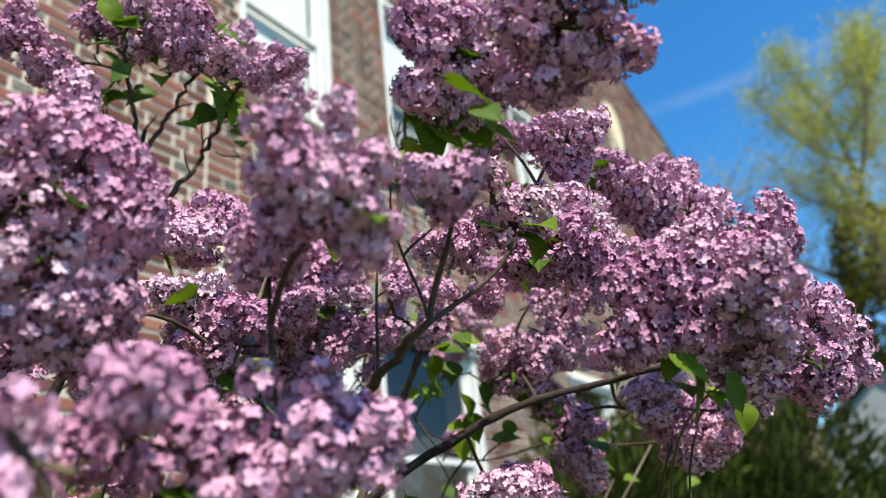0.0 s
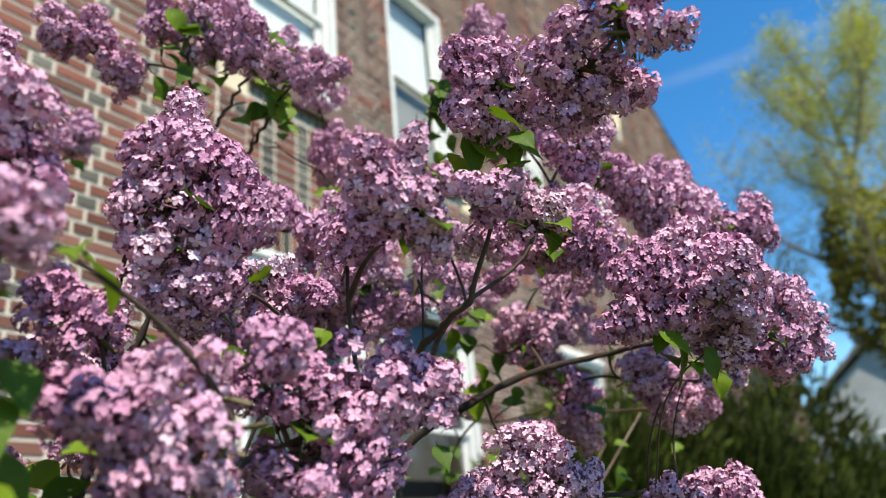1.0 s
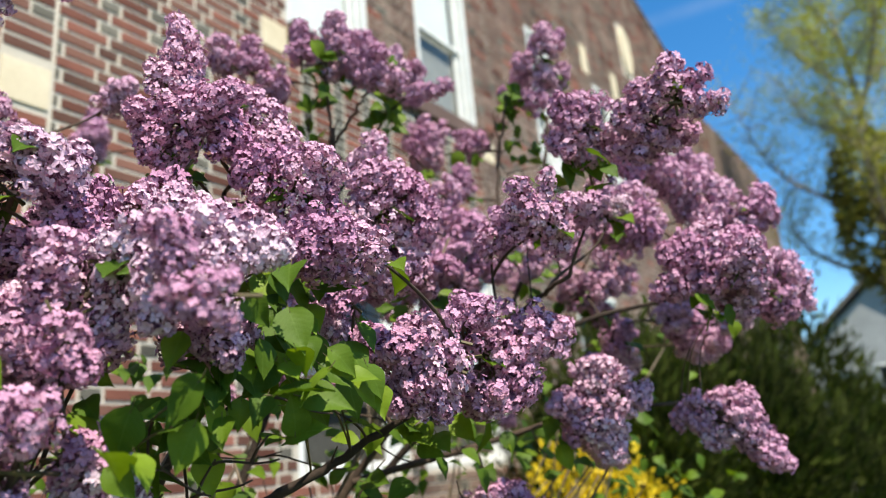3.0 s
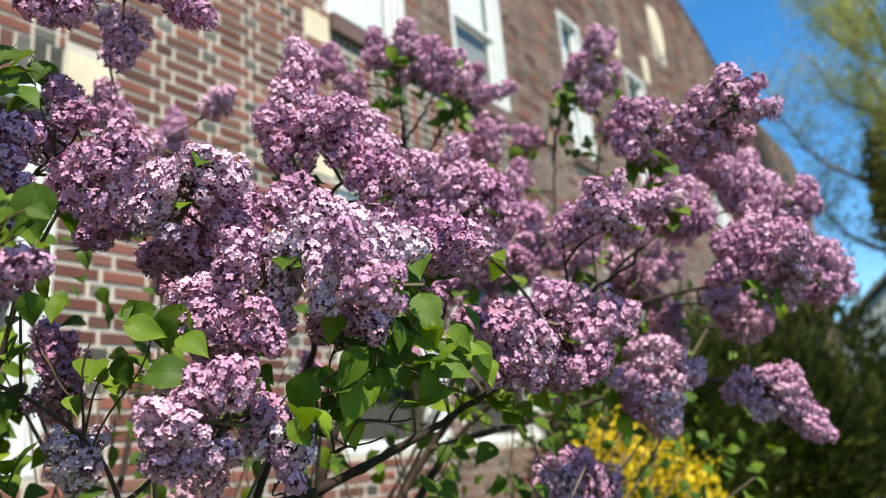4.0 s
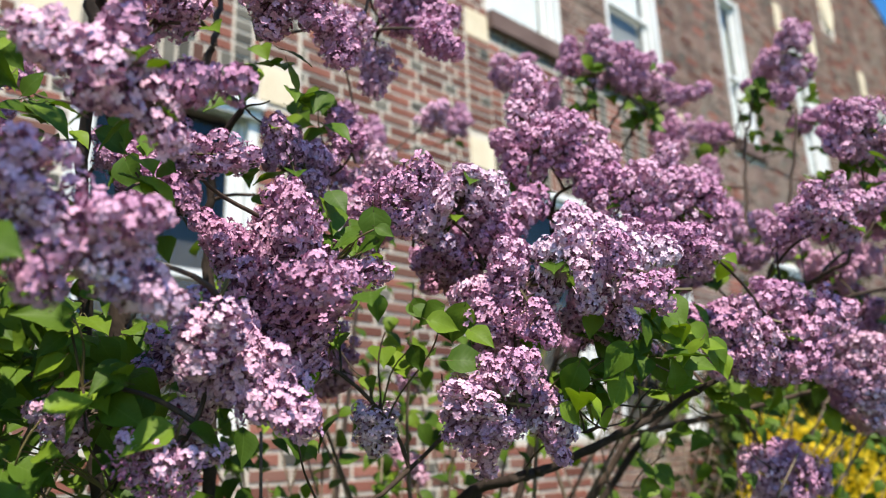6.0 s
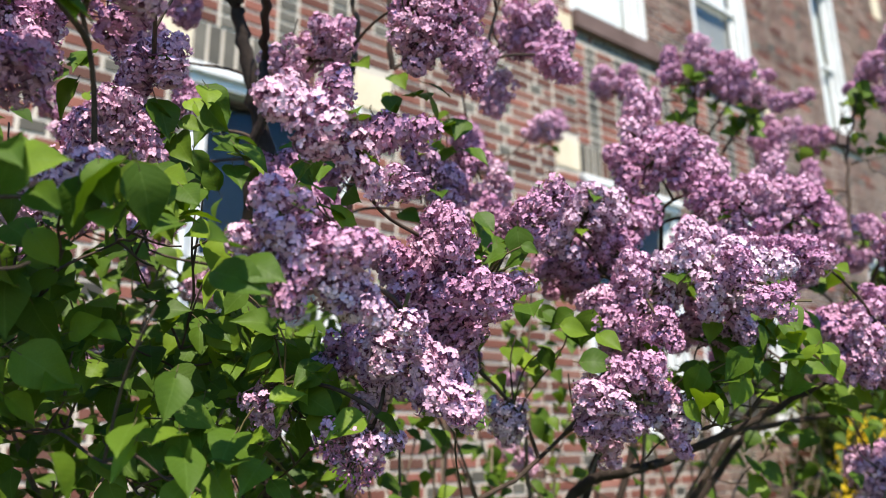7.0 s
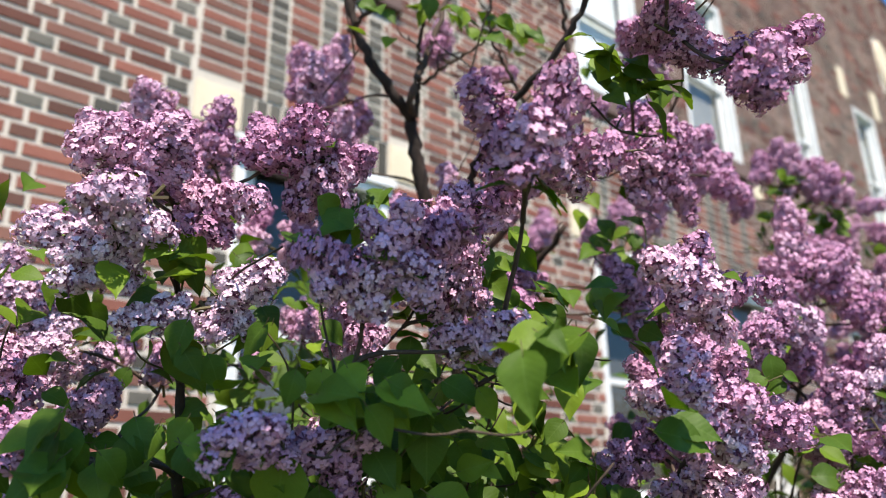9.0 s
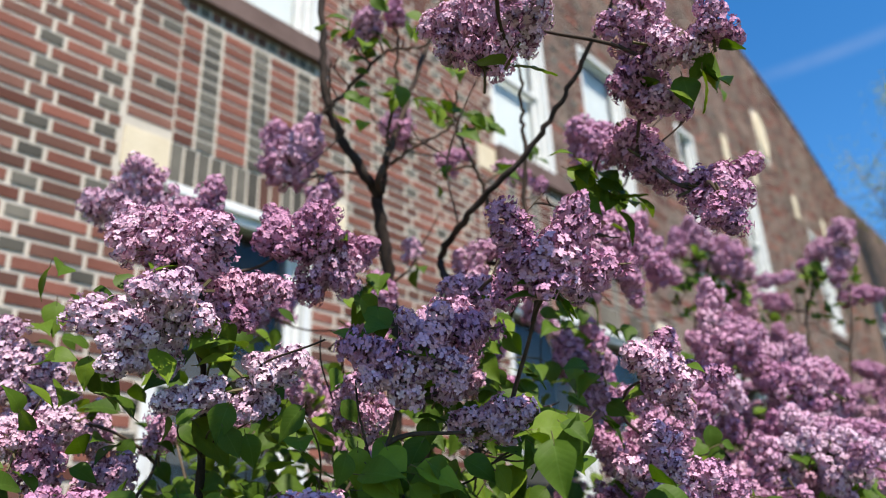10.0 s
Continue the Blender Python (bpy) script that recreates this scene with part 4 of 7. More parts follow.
SPRAY_X = [
    (-0.588, 0.422, 1.759, -0.616, 0.428, 1.732, 0.057, 0), (-0.660, 0.649, 1.880, -0.722, 0.607, 1.928, 0.111, 0),
    (-0.663, 0.659, 1.871, -0.597, 0.662, 1.908, 0.111, 0), (-0.671, 0.659, 1.867, -0.729, 0.642, 1.810, 0.112, 0),
    (-0.673, 0.663, 1.859, -0.757, 0.653, 1.768, 0.124, 0), (-0.671, 0.625, 1.947, -0.616, 0.642, 1.969, 0.087, 0),
    (-0.591, 0.728, 1.826, -0.632, 0.733, 1.782, 0.087, 0), (-0.723, 0.534, 1.935, -0.762, 0.490, 1.954, 0.083, 0),
    (-0.721, 0.534, 1.933, -0.665, 0.553, 1.957, 0.083, 0), (-0.712, 0.533, 1.916, -0.735, 0.510, 1.898, 0.082, 0),
    (-0.675, 0.561, 1.910, -0.638, 0.574, 1.910, 0.066, 0), (-0.649, 0.659, 1.866, -0.682, 0.641, 1.852, 0.077, 0),
]
SPRAY_Y = [
    (-0.648, 0.671, 1.869, -0.601, 0.712, 1.845, 0.069, 0), (-0.288, 0.719, 1.956, -0.332, 0.685, 1.970, 0.069, 0),
    (-0.284, 0.717, 1.960, -0.237, 0.735, 1.975, 0.061, 0), (-0.297, 0.725, 1.949, -0.292, 0.740, 1.916, 0.070, 0),
    (-0.304, 0.844, 1.975, -0.274, 0.869, 1.983, 0.061, 0), (-0.686, 0.693, 1.780, -0.734, 0.664, 1.750, 0.069, 0),
    (-0.678, 0.689, 1.783, -0.649, 0.699, 1.796, 0.078, 0), (-0.735, 0.674, 1.748, -0.749, 0.651, 1.757, 0.052, 0),
    (-0.469, 1.013, 1.645, -0.467, 1.026, 1.579, 0.066, 0), (-0.488, 0.993, 1.693, -0.451, 1.006, 1.687, 0.066, 0),
    (-0.495, 0.927, 1.758, -0.442, 0.922, 1.794, 0.084, 0), (-0.501, 0.919, 1.754, -0.481, 0.935, 1.722, 0.065, 0),
]
SPRAY_Z = [
    (-0.764, 0.464, 2.259, -0.742, 0.419, 2.331, 0.075, 0), (-0.750, 0.475, 2.234, -0.688, 0.469, 2.278, 0.075, 0),
    (-0.830, 0.421, 2.242, -0.801, 0.397, 2.331, 0.062, 0), (-0.764, 0.464, 2.240, -0.784, 0.446, 2.196, 0.075, 0),
    (-0.904, 0.360, 2.221, -0.886, 0.330, 2.296, 0.074, 0), (-0.896, 0.377, 2.207, -0.846, 0.400, 2.167, 0.087, 0),
    (-0.931, 0.330, 2.246, -0.942, 0.291, 2.300, 0.074, 0), (-0.928, 0.329, 2.234, -0.974, 0.300, 2.270, 0.062, 0),
    (-0.709, 0.491, 2.189, -0.662, 0.465, 2.239, 0.080, 0), (-0.705, 0.502, 2.185, -0.728, 0.431, 2.225, 0.071, 0),
    (-0.707, 0.506, 2.181, -0.650, 0.529, 2.186, 0.072, 0), (-0.660, 0.544, 2.147, -0.555, 0.569, 2.149, 0.053, 0),
]
SPRAY_AA = [
    (-0.793, 0.815, 2.172, -0.838, 0.751, 2.201, 0.104, 0), (-0.785, 0.823, 2.170, -0.799, 0.774, 2.244, 0.089, 0),
    (-0.751, 0.854, 2.157, -0.673, 0.880, 2.173, 0.089, 0), (-0.783, 0.821, 2.145, -0.840, 0.767, 2.130, 0.089, 0),
    (-0.815, 0.762, 2.274, -0.780, 0.754, 2.362, 0.089, 0), (-0.498, 0.849, 2.310, -0.462, 0.816, 2.372, 0.077, 0),
    (-0.488, 0.857, 2.326, -0.446, 0.886, 2.373, 0.057, 0), (-0.512, 0.852, 2.294, -0.550, 0.800, 2.287, 0.071, 0),
    (-0.510, 0.856, 2.251, -0.481, 0.853, 2.271, 0.070, 0), (-0.555, 0.845, 2.210, -0.495, 0.859, 2.208, 0.070, 0),
    (-1.586, 0.401, 2.274, -1.550, 0.386, 2.415, 0.130, 0), (-1.595, 0.410, 2.284, -1.604, 0.359, 2.335, 0.112, 0),
]
SPRAY_AB = [
    (-1.420, 0.601, 2.348, -1.378, 0.597, 2.447, 0.123, 0), (-0.923, -0.465, 1.783, -0.964, -0.496, 1.764, 0.101, 0),
    (-0.923, -0.468, 1.799, -0.898, -0.498, 1.848, 0.101, 0), (-0.913, -0.465, 1.779, -0.891, -0.438, 1.790, 0.089, 0),
    (-1.125, -1.031, 2.030, -1.069, -1.049, 2.107, 0.084, 2), (-1.106, -1.019, 2.019, -1.173, -1.104, 2.049, 0.094, 2),
    (-1.099, -1.010, 2.010, -1.061, -0.965, 2.007, 0.104, 2), (-0.703, 0.619, 1.881, -0.740, 0.603, 1.869, 0.078, 0),
    (-0.667, 0.655, 1.885, -0.682, 0.622, 1.901, 0.078, 0), (-0.616, 0.689, 1.877, -0.622, 0.671, 1.913, 0.069, 0),
    (-0.581, 0.724, 1.859, -0.553, 0.735, 1.873, 0.078, 0), (-0.545, 0.761, 1.840, -0.506, 0.773, 1.851, 0.078, 0),
]
SPRAY_AC = [
    (-0.479, 0.790, 1.847, -0.471, 0.803, 1.809, 0.078, 0), (-0.635, 0.705, 1.824, -0.661, 0.693, 1.809, 0.070, 0),
    (-0.471, 0.911, 1.845, -0.429, 0.919, 1.855, 0.075, 0), (-0.428, 0.952, 1.842, -0.390, 0.971, 1.856, 0.076, 0),
    (-0.474, 0.938, 1.810, -0.438, 0.966, 1.785, 0.076, 0), (-0.512, 0.910, 1.807, -0.541, 0.891, 1.770, 0.075, 0),
    (-0.537, 0.776, 1.812, -0.559, 0.757, 1.785, 0.061, 0), (-0.383, 0.964, 1.867, -0.357, 0.982, 1.874, 0.075, 0),
    (-0.930, 0.515, 1.777, -0.908, 0.528, 1.721, 0.074, 0), (-0.754, 0.615, 1.799, -0.793, 0.617, 1.754, 0.098, 0),
    (-0.810, 0.584, 1.805, -0.866, 0.566, 1.787, 0.099, 0), (-0.476, 0.969, 1.791, -0.425, 0.994, 1.799, 0.094, 0),
]
SPRAY_AD = [
    (-0.563, 0.925, 1.754, -0.524, 0.947, 1.778, 0.081, 0), (-0.496, 0.995, 1.658, -0.471, 1.021, 1.601, 0.067, 0),
    (-0.580, -0.815, 1.783, -0.596, -0.854, 1.805, 0.061, 0), (-0.600, -0.816, 1.792, -0.549, -0.787, 1.807, 0.056, 0),
    (-0.594, -0.818, 1.786, -0.604, -0.836, 1.755, 0.049, 0), (-0.572, -0.804, 1.785, -0.574, -0.796, 1.761, 0.049, 0),
    (-0.611, -0.819, 1.716, -0.587, -0.796, 1.672, 0.049, 0), (-0.608, -0.824, 1.730, -0.625, -0.829, 1.700, 0.055, 0),
    (-0.748, -1.162, 1.517, -0.792, -1.242, 1.545, 0.070, 0), (-0.929, -1.177, 1.566, -0.903, -1.199, 1.630, 0.057, 0),
    (-0.995, -1.122, 1.659, -1.021, -1.208, 1.617, 0.070, 2), (-0.706, -1.130, 1.787, -0.640, -1.136, 1.833, 0.066, 0),
]
SPRAY_AE = [
    (-0.572, -0.923, 1.414, -0.600, -0.985, 1.372, 0.064, 0), (-0.596, -1.095, 1.512, -0.536, -1.057, 1.530, 0.058, 0),
    (-0.676, -0.951, 1.510, -0.694, -1.025, 1.540, 0.066, 0), (-0.933, -1.122, 1.577, -0.857, -1.098, 1.587, 0.065, 0),
    (-0.696, -0.883, 1.632, -0.670, -0.941, 1.690, 0.069, 0), (-0.534, -0.952, 1.702, -0.466, -0.914, 1.718, 0.063, 0),
    (-0.821, -1.074, 1.815, -0.763, -1.112, 1.887, 0.070, 0), (-0.335, -1.022, 1.928, -0.283, -1.034, 1.962, 0.051, 0),
    (-0.438, -0.936, 1.999, -0.394, -0.978, 2.079, 0.070, 0), (-0.616, -0.842, 1.666, -0.548, -0.850, 1.738, 0.070, 0),
    (-0.240, -0.817, 1.806, -0.230, -0.817, 1.762, 0.050, 0), (-0.845, -0.794, 1.813, -0.799, -0.744, 1.771, 0.064, 0),
]
SPRAY_AF = [
    (-0.886, -0.675, 1.876, -0.870, -0.717, 1.932, 0.057, 0), (-1.027, -0.739, 2.055, -0.953, -0.757, 2.115, 0.070, 0),
    (-1.060, -0.773, 2.156, -1.000, -0.797, 2.234, 0.070, 0), (-0.905, -0.734, 2.406, -0.829, -0.738, 2.474, 0.070, 0),
    (-0.437, -0.599, 1.525, -0.461, -0.615, 1.453, 0.063, 0), (-0.392, -0.499, 1.537, -0.438, -0.553, 1.551, 0.057, 0),
    (-0.490, -0.500, 1.592, -0.448, -0.528, 1.640, 0.055, 0), (-1.130, -0.597, 1.669, -1.050, -0.549, 1.659, 0.070, 0),
    (-0.747, -0.511, 1.696, -0.725, -0.557, 1.748, 0.059, 0), (-0.747, -0.540, 1.715, -0.745, -0.614, 1.763, 0.070, 0),
    (-0.620, -0.433, 1.748, -0.610, -0.455, 1.796, 0.050, 0), (-0.857, -0.577, 1.794, -0.785, -0.537, 1.810, 0.068, 0),
]
SPRAY_AG = [
    (-0.828, -0.458, 1.803, -0.824, -0.528, 1.847, 0.067, 0), (-0.701, -0.525, 1.946, -0.693, -0.595, 1.986, 0.066, 0),
    (-0.508, -0.462, 2.111, -0.556, -0.548, 2.139, 0.070, 0), (-1.107, -0.450, 2.405, -1.039, -0.468, 2.477, 0.070, 0),
    (-0.935, -0.193, 1.516, -0.855, -0.183, 1.524, 0.066, 0), (-0.416, -0.249, 1.554, -0.400, -0.227, 1.500, 0.050, 0),
    (-0.397, -0.127, 1.576, -0.367, -0.125, 1.514, 0.055, 0), (-0.262, -0.208, 1.547, -0.302, -0.250, 1.549, 0.050, 0),
    (-0.527, -0.141, 1.614, -0.549, -0.175, 1.522, 0.070, 0), (-0.850, -0.200, 1.531, -0.848, -0.248, 1.621, 0.070, 0),
    (-0.322, -0.207, 1.581, -0.314, -0.239, 1.615, 0.050, 0), (-0.562, -0.182, 1.646, -0.624, -0.252, 1.648, 0.070, 0),
]
SPRAY_AH = [
    (-0.519, -0.377, 1.657, -0.455, -0.341, 1.715, 0.070, 0), (-0.532, -0.153, 1.649, -0.534, -0.219, 1.727, 0.070, 0),
    (-0.634, -0.231, 1.693, -0.594, -0.261, 1.745, 0.059, 0), (-0.833, -0.159, 1.742, -0.771, -0.169, 1.822, 0.070, 0),
    (-0.802, -0.205, 1.800, -0.720, -0.209, 1.838, 0.070, 0), (-0.822, -0.192, 1.817, -0.826, -0.254, 1.853, 0.057, 0),
    (-0.799, -0.264, 1.812, -0.787, -0.302, 1.872, 0.057, 0), (-0.723, -0.272, 1.832, -0.715, -0.310, 1.900, 0.063, 0),
    (-0.688, -0.328, 1.999, -0.660, -0.312, 1.927, 0.063, 0), (-0.614, -0.209, 2.008, -0.564, -0.193, 1.944, 0.066, 0),
    (-0.757, -0.201, 2.046, -0.747, -0.211, 1.946, 0.070, 0), (-0.672, -0.278, 2.000, -0.698, -0.358, 2.022, 0.070, 0),
]
SPRAY_AI = [
    (-0.712, -0.328, 2.033, -0.700, -0.392, 2.067, 0.059, 0), (-0.580, 0.114, 1.615, -0.506, 0.128, 1.623, 0.061, 0),
    (-0.395, -0.036, 1.636, -0.303, -0.036, 1.640, 0.070, 0), (-0.409, -0.098, 1.621, -0.349, -0.120, 1.659, 0.060, 0),
    (-0.353, 0.051, 1.643, -0.385, -0.037, 1.659, 0.070, 0), (-0.510, -0.055, 1.617, -0.474, -0.087, 1.707, 0.070, 0),
    (-0.487, -0.001, 1.649, -0.395, 0.025, 1.681, 0.070, 0), (-0.437, -0.074, 1.646, -0.435, -0.158, 1.690, 0.070, 0),
    (-0.558, -0.045, 1.776, -0.584, -0.077, 1.714, 0.060, 0), (-0.956, -0.019, 1.960, -0.966, -0.091, 1.974, 0.060, 0),
    (-0.978, -0.077, 1.978, -0.962, -0.131, 2.060, 0.070, 0), (-0.990, 0.100, 2.079, -0.920, 0.118, 2.123, 0.067, 0),
]
SPRAY_AJ = [
    (-0.429, 0.253, 1.583, -0.443, 0.191, 1.601, 0.053, 0), (-0.348, 0.204, 1.596, -0.314, 0.208, 1.604, 0.050, 0),
    (-0.568, 0.204, 1.587, -0.562, 0.156, 1.661, 0.070, 0), (-0.607, 0.270, 1.607, -0.587, 0.202, 1.671, 0.070, 0),
    (-0.503, 0.173, 1.640, -0.527, 0.117, 1.690, 0.063, 0), (-0.384, 0.340, 1.714, -0.314, 0.302, 1.766, 0.070, 0),
    (-0.544, 0.251, 1.840, -0.490, 0.243, 1.910, 0.070, 0), (-0.385, 0.391, 1.600, -0.323, 0.423, 1.588, 0.057, 0),
    (-0.123, 0.591, 1.658, -0.075, 0.579, 1.718, 0.062, 0), (-0.680, 0.471, 1.766, -0.628, 0.513, 1.734, 0.060, 0),
    (-0.603, 0.488, 1.777, -0.545, 0.498, 1.761, 0.050, 0), (-0.681, 0.597, 1.816, -0.579, 0.597, 1.822, 0.070, 0),
]
SPRAY_AK = [
    (-0.720, 0.460, 1.903, -0.628, 0.500, 1.885, 0.070, 0), (-0.737, 0.605, 2.231, -0.703, 0.577, 2.309, 0.070, 0),
    (-0.818, 0.566, 2.271, -0.770, 0.514, 2.343, 0.070, 0), (-0.843, 0.550, 2.322, -0.795, 0.496, 2.392, 0.070, 0),
    (-1.668, 0.467, 2.328, -1.612, 0.419, 2.398, 0.070, 0), (-0.439, 0.730, 1.491, -0.397, 0.740, 1.399, 0.070, 0),
    (-0.468, 0.748, 1.496, -0.440, 0.756, 1.400, 0.070, 0), (-0.419, 0.747, 1.534, -0.405, 0.685, 1.602, 0.070, 0),
    (-0.226, 0.796, 1.718, -0.136, 0.816, 1.678, 0.070, 0), (-0.196, 0.695, 1.712, -0.248, 0.631, 1.742, 0.070, 0),
    (-0.359, 0.691, 1.982, -0.397, 0.635, 2.006, 0.058, 0), (-0.713, 0.813, 2.022, -0.701, 0.763, 2.090, 0.068, 0),
]
SPRAY_AL = [
    (-0.792, 0.727, 2.124, -0.750, 0.723, 2.182, 0.057, 0), (-0.771, 0.635, 2.259, -0.683, 0.647, 2.279, 0.070, 0),
    (-0.232, 0.940, 1.451, -0.188, 0.976, 1.371, 0.070, 0), (-0.533, 0.880, 1.587, -0.457, 0.882, 1.617, 0.066, 0),
    (-0.274, 1.039, 1.666, -0.200, 1.063, 1.678, 0.063, 0), (-0.384, 1.002, 1.683, -0.294, 0.986, 1.717, 0.070, 0),
    (-0.494, 1.007, 1.705, -0.522, 0.949, 1.763, 0.069, 0), (-0.800, 0.966, 1.893, -0.742, 0.948, 1.953, 0.068, 0),
    (-0.543, 1.131, 1.903, -0.505, 1.089, 1.953, 0.060, 0), (-0.516, 1.014, 1.924, -0.570, 0.936, 1.956, 0.070, 0),
    (-0.709, 1.162, 1.923, -0.715, 1.082, 1.961, 0.070, 0), (-0.744, 1.060, 1.937, -0.728, 1.006, 1.989, 0.062, 0),
]
SPRAY_AM = [
    (-0.312, 0.978, 1.959, -0.292, 0.914, 2.007, 0.066, 0), (-0.334, 1.048, 2.002, -0.256, 1.036, 2.064, 0.070, 0),
    (-0.500, 0.958, 2.152, -0.424, 0.972, 2.158, 0.061, 0), (-0.558, 0.954, 2.147, -0.466, 0.950, 2.183, 0.070, 0),
    (-0.595, 0.933, 2.262, -0.631, 0.861, 2.284, 0.067, 0), (-0.541, 0.917, 2.263, -0.459, 0.921, 2.305, 0.070, 0),
    (-0.601, 0.908, 2.293, -0.535, 0.878, 2.341, 0.070, 0), (-0.596, 1.229, 1.691, -0.560, 1.237, 1.599, 0.070, 0),
    (-0.364, 1.204, 1.638, -0.360, 1.158, 1.708, 0.068, 0), (-0.389, 1.279, 1.707, -0.321, 1.301, 1.645, 0.070, 0),
    (-0.587, 1.175, 1.700, -0.499, 1.175, 1.702, 0.070, 0), (-0.409, 1.262, 1.754, -0.411, 1.278, 1.654, 0.070, 0),
]
SPRAY_AN = [
    (-0.559, 1.367, 1.856, -0.593, 1.305, 1.876, 0.060, 0), (-0.752, 1.353, 1.876, -0.656, 1.383, 1.888, 0.070, 0),
    (-0.714, 1.287, 1.898, -0.692, 1.227, 1.942, 0.063, 0), (-0.612, 1.256, 1.915, -0.544, 1.258, 1.951, 0.062, 0),
    (-1.037, 1.395, 2.408, -0.997, 1.357, 2.476, 0.070, 0),
]
SPRAYS = SPRAY_A + SPRAY_B + SPRAY_C + SPRAY_D + SPRAY_E + SPRAY_F + SPRAY_G + SPRAY_H + SPRAY_I + SPRAY_J + SPRAY_K + SPRAY_L + SPRAY_M + SPRAY_N + SPRAY_O + SPRAY_P + SPRAY_Q + SPRAY_R + SPRAY_S + SPRAY_T + SPRAY_U + SPRAY_V + SPRAY_W + SPRAY_X + SPRAY_Y + SPRAY_Z + SPRAY_AA + SPRAY_AB + SPRAY_AC + SPRAY_AD + SPRAY_AE + SPRAY_AF + SPRAY_AG + SPRAY_AH + SPRAY_AI + SPRAY_AJ + SPRAY_AK + SPRAY_AL + SPRAY_AM + SPRAY_AN
# single broad leaves: foot and tip of the blade
BROAD_A = [
    (-0.415, 0.022, 1.642, -0.417, 0.033, 1.605), (-0.432, -0.002, 1.627, -0.417, 0.023, 1.591),
    (-0.458, 0.003, 1.572, -0.447, 0.029, 1.522), (-0.443, 0.035, 1.571, -0.433, 0.057, 1.531),
    (-0.343, -0.177, 1.502, -0.371, -0.188, 1.470), (-0.393, -0.201, 1.485, -0.412, -0.204, 1.447),
    (-0.357, -0.171, 1.471, -0.368, -0.179, 1.436), (-0.418, -0.202, 1.444, -0.406, -0.184, 1.423),
    (-0.419, 0.060, 1.529, -0.410, 0.084, 1.482), (-0.452, 0.043, 1.513, -0.443, 0.064, 1.477),
    (-0.459, 0.026, 1.528, -0.469, 0.034, 1.482), (-0.460, -0.009, 1.598, -0.448, 0.008, 1.576),
    (-0.520, -0.286, 1.564, -0.548, -0.303, 1.547), (-0.498, -0.270, 1.562, -0.519, -0.273, 1.521),
    (-0.567, -0.291, 1.521, -0.566, -0.279, 1.492), (-0.443, -0.437, 1.601, -0.465, -0.452, 1.591),
]
BROAD_B = [
    (-0.438, -0.440, 1.613, -0.426, -0.427, 1.604), (-0.479, -0.443, 1.599, -0.495, -0.451, 1.586),
    (-0.456, -0.428, 1.549, -0.460, -0.422, 1.524), (-0.720, -0.433, 1.783, -0.722, -0.438, 1.741),
    (-0.718, -0.336, 1.910, -0.748, -0.354, 1.896), (-0.724, -0.327, 1.902, -0.708, -0.301, 1.865),
    (-0.394, -0.873, 1.598, -0.427, -0.905, 1.566), (-0.412, -0.855, 1.603, -0.415, -0.836, 1.558),
    (-0.540, -0.921, 1.537, -0.538, -0.919, 1.485), (-0.596, -1.032, 1.505, -0.613, -1.027, 1.447),
    (-0.577, -0.940, 1.480, -0.570, -0.908, 1.438), (-0.555, -0.901, 1.475, -0.536, -0.858, 1.448),
    (-0.601, -0.992, 1.481, -0.609, -0.981, 1.438), (-0.569, -0.950, 1.511, -0.565, -0.929, 1.482),
    (-0.639, -1.071, 1.534, -0.652, -1.068, 1.491), (-0.697, -1.016, 1.642, -0.718, -1.033, 1.617),
]
BROAD_C = [
    (-0.764, -1.080, 1.626, -0.750, -1.036, 1.584), (-0.736, -1.102, 1.733, -0.731, -1.081, 1.704),
    (-0.735, -1.077, 1.703, -0.733, -1.061, 1.678), (-0.659, -0.958, 1.648, -0.653, -0.938, 1.626),
    (-0.972, -0.522, 1.684, -0.955, -0.487, 1.666), (-0.625, -0.725, 1.407, -0.603, -0.682, 1.371),
    (-0.635, -0.726, 1.402, -0.635, -0.722, 1.362), (-0.654, -0.782, 1.429, -0.675, -0.787, 1.379),
    (-0.638, -0.752, 1.423, -0.635, -0.769, 1.403), (-0.666, -0.766, 1.388, -0.646, -0.753, 1.361),
    (-0.594, -0.698, 1.401, -0.575, -0.667, 1.386), (-0.567, -0.708, 1.552, -0.579, -0.728, 1.528),
    (-0.557, -0.678, 1.524, -0.574, -0.695, 1.514), (-0.529, -0.637, 1.475, -0.551, -0.657, 1.456),
    (-0.460, -0.449, 1.609, -0.477, -0.466, 1.598), (-0.679, -1.096, 1.632, -0.688, -1.104, 1.595),
]
